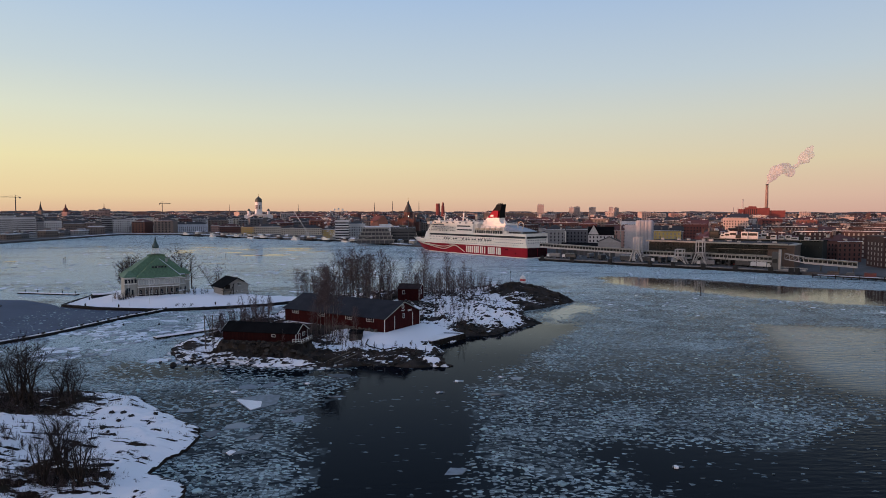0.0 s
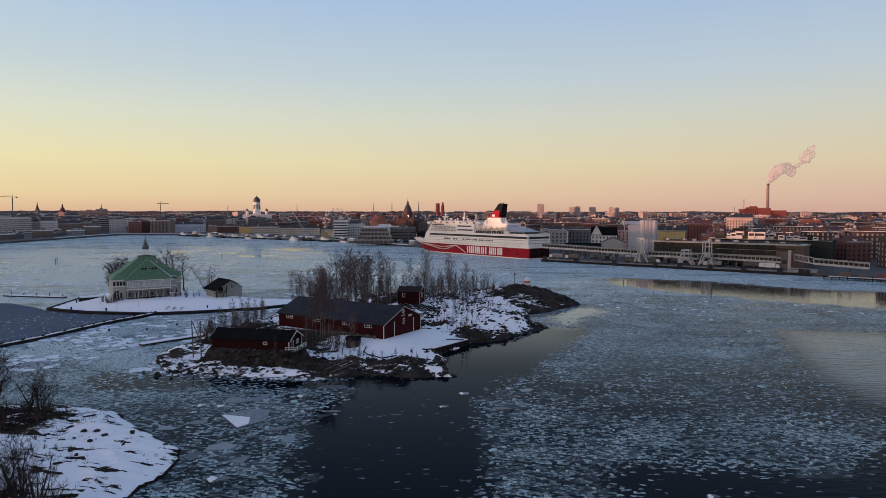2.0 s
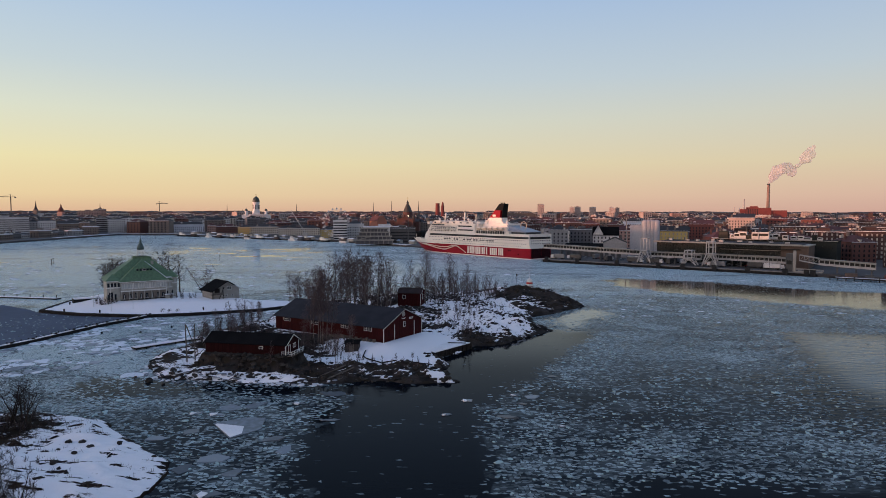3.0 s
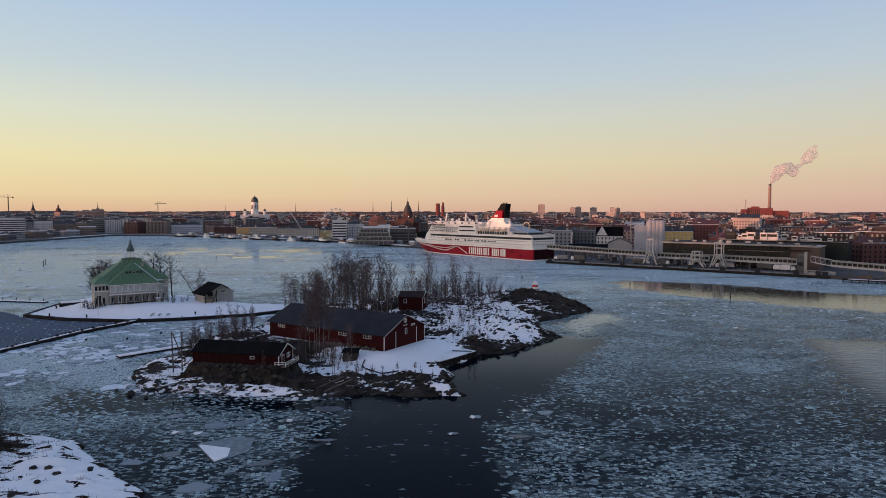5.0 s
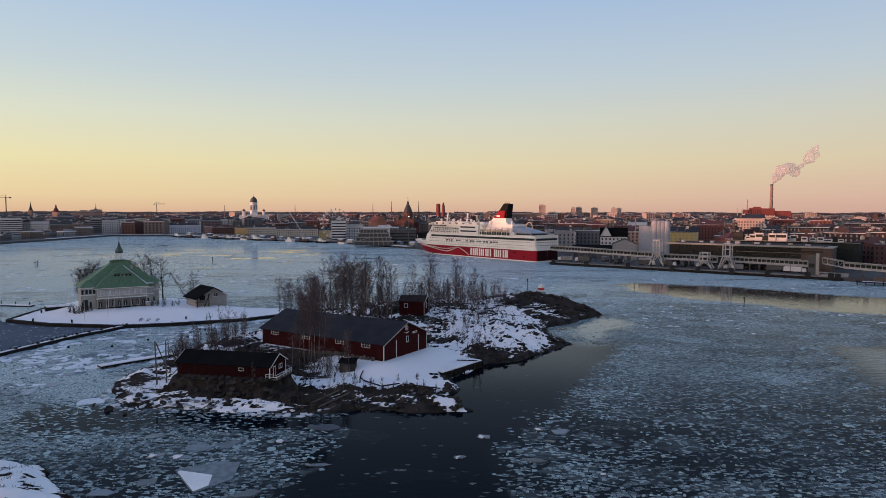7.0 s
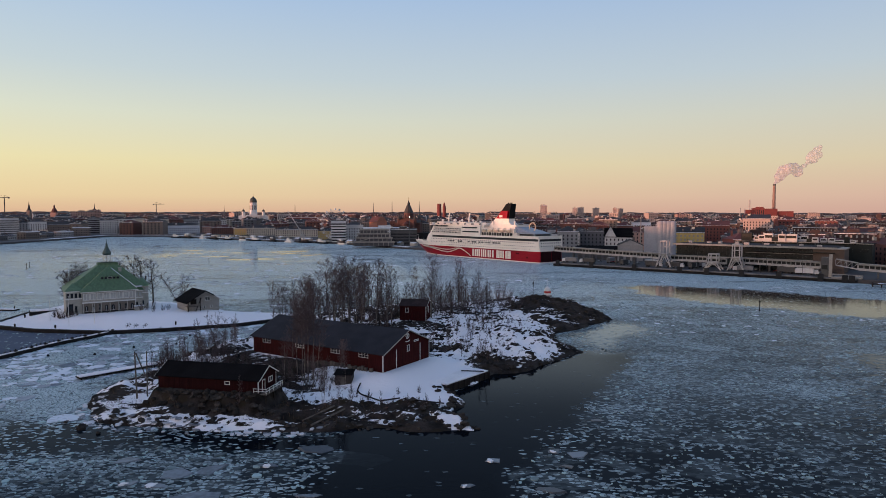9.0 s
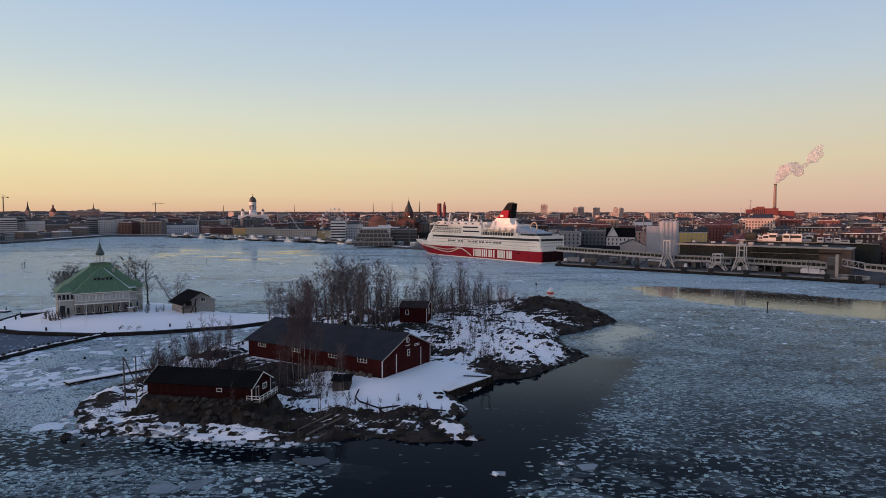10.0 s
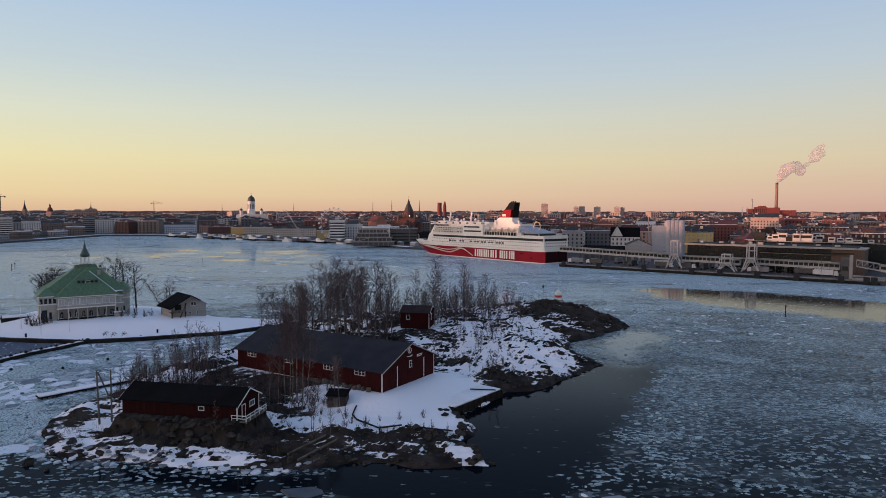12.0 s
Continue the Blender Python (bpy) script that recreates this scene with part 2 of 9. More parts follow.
SNOW = surface("snow", (0.84, 0.84, 0.85), 0.75, 0.10, 0.15, 3.0, 0.25)
SNOW_ROOF = surface("roof_snow", (0.74, 0.76, 0.80), 0.75, 0.14, 0.2, 3.0, 0.2)
RED_WOOD = surface("red_boards", (0.060, 0.0085, 0.0085), 0.85, 0.35, 0.5, 6.0, 0.3, spec=0.15, stretch=(6, 6, 0.6))
DARK_ROOF = surface("dark_felt", (0.028, 0.029, 0.036), 0.8, 0.3, 0.3, 4.0, 0.3, spec=0.15)
BLACK_ROOF = surface("black_felt", (0.009, 0.009, 0.010), 0.9, 0.4, 0.3, 4.0, 0.3, spec=0.05)
WHITE_WOOD = surface("white_boards", (0.72, 0.72, 0.68), 0.6, 0.15, 0.8, 8.0, 0.1)
CREAM_WALL = surface("cream_boards", (0.38, 0.37, 0.32), 0.65, 0.18, 0.6, 6.0, 0.15)
GREEN_ROOF = surface("green_sheet", (0.12, 0.215, 0.11), 0.6, 0.28, 0.5, 3.0, 0.15, stretch=(3, 3, 0.5))
COPPER_DARK = surface("dark_verdigris", (0.055, 0.10, 0.085), 0.5, 0.3, 1.0, 6.0, 0.1)
GLASS = surface("window_glass", (0.030, 0.035, 0.042), 0.12, 0.4, 0.5, 2.0, 0.0)
GREY_WOOD = surface("weathered_wood", (0.16, 0.14, 0.12), 0.85, 0.35, 1.0, 8.0, 0.4, spec=0.1)
DARK_WOOD = surface("wet_wood", (0.035, 0.030, 0.026), 0.8, 0.4, 1.0, 8.0, 0.4, spec=0.1)
STONE = surface("shore_stone", (0.058, 0.052, 0.046), 0.85, 0.45, 0.8, 5.0, 0.5, each=0.35, spec=0.1)
CONCRETE = surface("concrete", (0.22, 0.21, 0.20), 0.85, 0.3, 0.3, 4.0, 0.3)
DARK_STONE = surface("quay_stone", (0.028, 0.027, 0.026), 0.85, 0.4, 0.4, 3.0, 0.4, spec=0.1)

# ---- water and land ----
MAIN = [(-68, 180), (-62, 171), (-56, 166.5), (-48, 165.5), (-38, 164), (-31, 163), (-25, 162.6), (-17, 162.6), (-13, 163.6), (-9, 163.4), (3, 162.6),
        (10.5, 161.5), (9, 167), (7, 171.5), (8.5, 176), (6, 186.5), (16, 198.9), (17.5, 203), (24, 203), (33, 213.5), (45, 227), (41, 243), (47, 258),
        (57, 266), (70.5, 281), (70, 298), (60, 316), (42, 325), (15, 322), (-10, 314), (-35, 294), (-50, 266), (-57, 243), (-65, 222), (-66, 205), (-70, 192)]
VILLA_ISLE = [(-147, 271), (-128, 263), (-102, 258.5), (-86, 262.5), (-63, 271.5), (-52, 281.5), (-40, 290), (-45, 296), (-60, 297), (-76, 302),
              (-90, 318), (-113, 330), (-136, 331), (-149, 320), (-151, 300), (-149, 284)]
NEAR_ISLE = [(-29, 83), (-32, 91), (-35, 93), (-38.7, 96), (-38, 101.5), (-36.4, 108), (-39, 117), (-46.7, 124), (-59, 137.6), (-69, 140.5), (-88, 142),
             (-110, 140), (-140, 125), (-150, 90), (-130, 60), (-90, 45), (-50, 55), (-30, 72)]
LAND = [(4800, -300), (1500, 60), (700, 170), (420, 262), (300, 340), (249, 402), (106, 522), (118, 569), (28, 692), (-2, 737), (-103, 872), (-235, 960),
        (-415, 1119), (-508, 1119), (-512, 959), (-516, 842), (-560, 500), (-700, 200), (-1000, -300), (-2500, -1500), (-4800, -1500), (-4800, 4900), (4800, 4900)]


def level(x, y, ox, oy, ang, L, W, margin, fall):
    """1 on a rectangle that starts at ox, oy and runs L along ang and W to its left, fading out over fall."""
    c, q = math.cos(ang), math.sin(ang)
    u, v = (x - ox) * c + (y - oy) * q, -(x - ox) * q + (y - oy) * c
    d = np.hypot(np.maximum(np.maximum(-u, u - L), 0), np.maximum(np.maximum(-v, v - W), 0))
    return smooth(margin + fall, margin, d)


def main_height(x, y):
    """Height of the red-barn island."""
    d = inside(MAIN, x, y) + (fbm(x / 9.0, y / 9.0, 3) - 0.5) * 5.0
    h = np.where(d > 0, 0.25 + 1.3 * (1 - np.exp(-np.maximum(d, 0) / 5.0)), np.maximum(d * 0.6, -2.0))
    yard = smooth(9, 2, np.hypot((x + 2) / 1.6, y - 190) - 9)
    hill = 1.5 * np.exp(-((x + 12) / 40) ** 2 - ((y - 262) / 34) ** 2) + 3.4 * np.exp(-((x - 50) / 17) ** 2 - ((y - 300) / 20) ** 2)
    shelf = smooth(176, 168, y) * smooth(-20, -30, x)
    hill = hill + 2.2 * np.exp(-((x - 22) / 14) ** 2 - ((y - 232) / 22) ** 2)
    rough = (fbm(x / 5.0, y / 3.0, 4) - 0.5) * 3.4 + np.abs(fbm(x / 11.0 + 40, y / 5.0, 3) - 0.5) * 3.0
    h = h + smooth(0.0, 8, d) * (hill + rough * (1 - 0.94 * yard) * (1 - 0.75 * shelf)) + smooth(0, 2.5, d) * ((fbm(x / 2.6 + 9, y / 1.1, 4) - 0.5) * 2.0 + 0.7 * np.floor(3 * fbm(x / 4.0 + 70, y / 1.6, 3)) / 3) * (1 - yard)
    # the yard, then levelled ground under the three buildings
    k = yard * smooth(0, 3, d)
    h = h * (1 - k) + (1.75 + 0.25 * fbm(x / 6, y / 6, 2)) * k
    for k, z in ((level(x, y, -42.7, 212.6, math.atan2(-0.562, 0.827), 41.5, 18.6, 0.8, 9.0), 3.9), (level(x, y, -52.1, 175.9, math.atan2(-0.235, 0.97), 21.5, 7.4, 0.5, 2.0), 4.7), (level(x, y, -6.3, 259.1, radians(-11), 8.8, 9.0, 1.2, 4.0), 3.9)):
        k = k * smooth(0, 3, d)
        h = h * (1 - k) + z * k
    # low foreland at the shed's far end
    low = smooth(-53.2, -56.0, x) * smooth(192, 184, y)
    return np.where(h > 0.9, 0.9 + (h - 0.9) * (1 - 0.72 * low), h)


def villa_height(x, y):
    d = inside(VILLA_ISLE, x, y) + (fbm(x / 7.0 + 3, y / 7.0, 3) - 0.5) * 2.0
    h = np.where(d > 0, 0.9 + 1.5 * smooth(0, 18, d), np.maximum(d * 0.8, -2.0)) + 0.95 * smooth(26, 14, np.hypot((x + 104) / 1.7, y - 291)) * smooth(0, 10, d)
    return h + (fbm(x / 6.0, y / 6.0, 3) - 0.5) * 0.5 * smooth(0, 4, d)


def near_height(x, y):
    d = inside(NEAR_ISLE, x, y) + (fbm(x / 6.0 + 11, y / 6.0, 3) - 0.5) * 3.0
    h = np.where(d > 0, 0.3 + 1.5 * (1 - np.exp(-np.maximum(d, 0) / 5.0)), np.maximum(d * 0.6, -2.0))
    h = h + 4.0 * smooth(12, 45, d) + smooth(0, 6, d) * (fbm(x / 8.0, y / 5.0, 4) - 0.5) * 2.6
    return h + smooth(0, 2, d) * (fbm(x / 1.6, y / 0.9 + 7, 3) - 0.5) * 0.6


def near_snow(x, y):
    d = inside(NEAR_ISLE, x, y)
    bush = smooth(17, 7, np.hypot((x + 84) / 1.8, y - 128)) + 0.7 * smooth(10, 3, np.hypot((x + 52) / 1.3, y - 90.5))
    west = smooth(-58, -72, x) * smooth(118, 112, y)
    ledge = smooth(0.60, 0.70, fbm(x / 3.2 + 5, y / 0.9 + 2, 4))
    return np.clip(0.82 + 0.5 * (fbm(x / 5.0, y / 3.0 + 30, 3) - 0.5) - 0.62 * np.clip(bush, 0, 1) * (0.5 + fbm(x / 3.0, y / 2.0, 3)) - 0.5 * ledge - 0.12 * west - 0.35 * smooth(1.5, 0, d), 0, 1)


def main_snow(x, y):
    d = inside(MAIN, x, y)
    yard = np.maximum(smooth(9, 2, np.hypot((x + 2) / 1.6, y - 190) - 9), smooth(10, 3, np.hypot(x - 28, (y - 222) / 0.9) - 4))
    yard = np.maximum(yard, 0.55 * smooth(6, 0, np.abs(y - 166 - 0.05 * x)) * smooth(-65, -58, x) * smooth(-24, -34, x))
    woods = smooth(26, 12, np.hypot(x + 14, (y - 250) / 1.4))
    front = smooth(-0.5, 1.0, y - (169.2 - 0.22 * (x + 40))) * smooth(178, 174, y) * smooth(-58, -53, x) * smooth(-22, -27, x)
    outcrop = smooth(20, 12, np.hypot((x - 55) / 1.2, y - 296))
    s = 0.62 + 1.5 * (fbm(x / 9.0 + 60, y / 4.2, 4) - 0.5) + 0.75 * yard - 0.10 * woods - 0.8 * front - 0.42 * outcrop - (0.5 - 0.28 * smooth(-22, -34, x)) * smooth(2.6, 0.2, d) * (1 - 0.6 * yard)
    s = s - 0.16 * smooth(13, 6, np.hypot((x + 22) / 1.5, y - 165.5)) * (0.4 + 1.2 * fbm(x / 4.0 + 2, y / 2.0, 3))
    s = s + 0.14 * smooth(4, 14, x) * smooth(196, 206, y) + 0.5 * smooth(4.2, 2.2, np.hypot(x - 7.0, (y - 164.5) * 1.3))
    s = s + 0.16 * smooth(-34, -46, x) * smooth(178, 170, y)
    s = s - 0.26 * smooth(-27, -20, x) * smooth(6, 2, x) * smooth(174.5, 171, y + 0.10 * x) + 1.1 * (fbm(x / 3.0 + 31, y / 0.8, 3) - 0.5) * smooth(178, 173, y)
    s = s + 1.1 * smooth(3.4, 2.2, np.hypot((x - 6.0) / 1.5, y - 164.6 + 0.95 * (x - 6.0))) + 0.12 * smooth(-54, -57, x) * smooth(188, 180, y)
    s = s + 0.9 * (fbm(x / 15.0 + 5, y / 8.0 + 3, 3) - 0.5) * smooth(196, 206, y) * smooth(0, 12, x)
    s = s - 0.34 * smooth(7.5, 2.5, d + 7 * (fbm(x / 7.0 + 80, y / 5.0, 3) - 0.5)) * smooth(6, 14, x) * smooth(196, 204, y)
    s = s + 0.20 * smooth(7, 12, d) * smooth(6, 14, x) * smooth(202, 210, y) * smooth(282, 272, y)
    s = s - 0.45 * smooth(7, 3, np.abs(x - 14.5)) * smooth(5, 2, np.abs(y - 209))
    s = s - 0.5 * level(x, y, -49.5, 202.5, math.atan2(-0.562, 0.827), 33, 9.5, 0.5, 4.0) * (0.5 + fbm(x / 3.0, y / 2.5, 3))
    return np.clip(s, 0, 1)


def villa_snow(x, y):
    d = inside(VILLA_ISLE, x, y)
    return np.clip(0.95 - 0.9 * smooth(1.2, 0.0, d), 0, 1)


def rock_and_snow(name, rock, rock2, edge=0.12):
    """Bare rock, with snow where the mesh's snow cover says so, frayed by noise and shed from steep faces."""
    m = surface(name, rock, 0.9, 0.4, 0.25, 2.5, 0.7, second=rock2, space="World", spec=0.06)
    n, l = m.node_tree.nodes, m.node_tree.links
    b, out = n["Principled BSDF"], n["Material Output"]
    moss = n.new("ShaderNodeTexNoise")
    moss.inputs["Scale"].default_value, moss.inputs["Detail"].default_value = 0.35, 6
    mrp = n.new("ShaderNodeMapRange")
    mrp.inputs["From Min"].default_value, mrp.inputs["From Max"].default_value = 0.50, 0.62
    tint = n.new("ShaderNodeMix")
    tint.data_type = "RGBA"
    gp = n.new("ShaderNodeNewGeometry")
    l.new(gp.outputs["Position"], moss.inputs["Vector"])
    l.new(moss.outputs[0], mrp.inputs["Value"])
    l.new(mrp.outputs[0], tint.inputs["Factor"])
    old = b.inputs["Base Color"].links[0].from_socket
    l.new(old, tint.inputs["A"])
    tint.inputs["B"].default_value = (0.026, 0.021, 0.015, 1)
    l.new(tint.outputs["Result"], b.inputs["Base Color"])
    at = n.new("ShaderNodeAttribute")
    at.attribute_name = "snow"
    geo = n.new("ShaderNodeNewGeometry")
    sep = n.new("ShaderNodeSeparateXYZ")
    l.new(geo.outputs["True Normal"], sep.inputs[0])
    steep = n.new("ShaderNodeMapRange")
    steep.inputs["From Min"].default_value, steep.inputs["From Max"].default_value = 0.55, 0.97
    steep.inputs["To Min"].default_value, steep.inputs["To Max"].default_value = -0.55, 0.05
    l.new(sep.outputs["Z"], steep.inputs["Value"])
    nz = n.new("ShaderNodeTexNoise")
    nz.inputs["Scale"].default_value, nz.inputs["Detail"].default_value, nz.inputs["Roughness"].default_value = 0.42, 6, 0.58
    mp = n.new("ShaderNodeMapping")
    mp.inputs["Scale"].default_value = (0.8, 1.5, 1)
    l.new(geo.outputs["Position"], mp.inputs[0])
    l.new(mp.outputs[0], nz.inputs["Vector"])
    a1, a2 = n.new("ShaderNodeMath"), n.new("ShaderNodeMath")
    l.new(at.outputs["Fac"], a1.inputs[0])
    l.new(steep.outputs[0], a1.inputs[1])
    l.new(nz.outputs[0], a2.inputs[0])
    l.new(a1.outputs[0], a2.inputs[1])
    crumb = n.new("ShaderNodeTexNoise")
    crumb.inputs["Scale"].default_value, crumb.inputs["Detail"].default_value, crumb.inputs["Roughness"].default_value = 1.5, 5, 0.65
    mp2 = n.new("ShaderNodeMapping")
    mp2.inputs["Scale"].default_value = (0.7, 1.7, 1.0)
    l.new(geo.outputs["Position"], mp2.inputs[0])
    l.new(mp2.outputs[0], crumb.inputs["Vector"])
    a3 = n.new("ShaderNodeMath")
    a3.operation = "MULTIPLY_ADD"
    l.new(crumb.outputs[0], a3.inputs[0])
    a3.inputs[1].default_value = 0.75
    l.new(a2.outputs[0], a3.inputs[2])
    r = n.new("ShaderNodeMapRange")
    r.inputs["From Min"].default_value, r.inputs["From Max"].default_value = 1.375 - edge / 2, 1.375 + edge / 2
    l.new(a3.outputs[0], r.inputs["Value"])
    sn = n.new("ShaderNodeBsdfPrincipled")
    sn.inputs["Base Color"].default_value = (0.79, 0.79, 0.81, 1)
    sn.inputs["Roughness"].default_value = 0.8
    n2 = n.new("ShaderNodeTexNoise")
    n2.inputs["Scale"].default_value = 1.2
    n2.inputs["Detail"].default_value = 5
    bp = n.new("ShaderNodeBump")
    bp.inputs["Strength"].default_value, bp.inputs["Distance"].default_value = 0.35, 0.3
    l.new(geo.outputs["Position"], n2.inputs["Vector"])
    l.new(n2.outputs[0], bp.inputs["Height"])
    l.new(bp.outputs[0], sn.inputs["Normal"])
    mix = n.new("ShaderNodeMixShader")
    l.new(r.outputs[0], mix.inputs[0])
    l.new(b.outputs[0], mix.inputs[1])
    l.new(sn.outputs[0], mix.inputs[2])
    l.new(mix.outputs[0], out.inputs["Surface"])
    return m


ROCK_MAIN = rock_and_snow("island_rock", (0.058, 0.050, 0.045), (0.012, 0.011, 0.011))
ROCK_NEAR = rock_and_snow("brown_heath", (0.032, 0.019, 0.014), (0.009, 0.007, 0.006))
ROCK_VILLA = rock_and_snow("villa_ground", (0.09, 0.085, 0.08), (0.04, 0.038, 0.035))


def terrain(name, poly, height, cover, step, material, label):
    xs = np.arange(min(p[0] for p in poly) - 4, max(p[0] for p in poly) + 4, step)
    ys = np.arange(min(p[1] for p in poly) - 4, max(p[1] for p in poly) + 4, step)
    gx, gy = np.meshgrid(xs, ys)
    z, s = height(gx, gy), cover(gx, gy)
    keep = z > -1.9
    nx = len(xs)
    idx = -np.ones(z.size, int)
    used = np.zeros(z.shape, bool)
    cell = keep[:-1, :-1] | keep[1:, :-1] | keep[:-1, 1:] | keep[1:, 1:]
    for a, b in ((slice(None, -1), slice(None, -1)), (slice(1, None), slice(None, -1)), (slice(None, -1), slice(1, None)), (slice(1, None), slice(1, None))):
        used[a, b] |= cell
    flat = used.ravel()
    idx[flat] = np.arange(flat.sum())
    v = np.stack([gx.ravel(), gy.ravel(), z.ravel()], 1)[flat]
    j, i = np.nonzero(cell)
    k = j * nx + i
    f = np.stack([idx[k], idx[k + 1], idx[k + nx + 1], idx[k + nx]], 1)
    me = bpy.data.meshes.new(name)
    me.from_pydata(v.tolist(), [], f.tolist())
    me.polygons.foreach_set("use_smooth", [True] * len(me.polygons))
    me.attributes.new("snow", "FLOAT", "POINT").data.foreach_set("value", s.ravel()[flat].astype(np.float32))
    me.update()
    ob = part(name, me, material)
    return tagged(ob, label, "island", kind="structure")


terrain("ground_barn_island", MAIN, main_height, main_snow, 0.5, ROCK_MAIN, "rocky islet with patchy snow, dark stones along the shore")
terrain("ground_villa_island", VILLA_ISLE, villa_height, villa_snow, 1.0, ROCK_VILLA, "low snow-covered island round the villa")
terrain("ground_near_island", NEAR_ISLE, near_height, near_snow, 0.45, ROCK_NEAR, "snowy shore with brown heath and rock ledges")

LAND_MAT = surface("town_ground", (0.055, 0.05, 0.048), 0.9, 0.4, 0.02, 0.2, 0.2, second=(0.085, 0.085, 0.09), space="World")
land = Mesh().prism(LAND, -4.0, 2.2)
tagged(part("ground_town", land, LAND_MAT), "snow-streaked town ground with a stone quay edge", "ground", kind="structure")

# ---- the frozen harbour ----
CLEAR = (
    # the dark pool before the island, the lee along its shore, the rippled reach to the south and the pale calm to the east
    ([(-17, 168), (15, 168), (14, 150), (14, 136), (13, 114), (11.5, 100), (10.5, 86), (9, 70), (-13, 70), (-14, 87), (-18, 112), (-18, 137), (-15, 148)], 1.0),
    ([(8, 200), (46, 229), (60, 226), (56, 212), (46, 197), (37, 183), (30, 166), (23, 158), (17, 148), (12, 134), (2, 140), (2, 170)], 1.0),
    ([(31, 104), (40, 108), (52, 103), (62, 101), (81, 113), (100, 124), (150, 130), (150, 50), (40, 50), (37, 84), (33, 97)], 0.97),
    ([(50, 246), (57, 262), (71, 274), (78, 262), (62, 246), (54, 228)], 0.95),
    ([(121, 225), (165, 214), (260, 215), (250, 120), (102, 126), (93, 138), (99, 170)], 0.97),
)

DARK_STRIP = [(-78, 172), (-64, 170), (-50, 167), (-36, 164), (-26, 163), (-14, 162), (-12, 150), (-26, 152), (-38, 155), (-50, 155), (-62, 151), (-74, 150), (-80, 160)]     # smooth dark new ice off the islet's shore


def open_water(x, y):
    """Share of ice cover, 0 for clear water to 1 for closed brash, over the harbour."""
    n1 = fbm(x / 22.0 + 3, y / 30.0, 4) - 0.5
    n2 = fbm(x / 5.0 + 13, y / 6.0, 3) - 0.5
    c = 0.60 + 0.75 * n1
    c = c + 0.30 * smooth(150, 230, y) * smooth(10, 40, x)
    for poly, k in CLEAR:
        c = c * (1 - k * smooth(-2.5, 2.5, inside(poly, x, y) + 5 * n2 + 4 * n1))
    c = c + 0.42 * smooth(-12, -45, x) * smooth(128, 165, y)
    c = c * (1 - (0.38 * smooth(184, 162, y) * smooth(118, 138, y) + 0.14 * smooth(138, 118, y)) * smooth(8, 22, x))
    c = c * (1 - 0.78 * smooth(-2, 3, inside(DARK_STRIP, x, y) + 5 * n2))
    return np.clip(c, 0, 1)


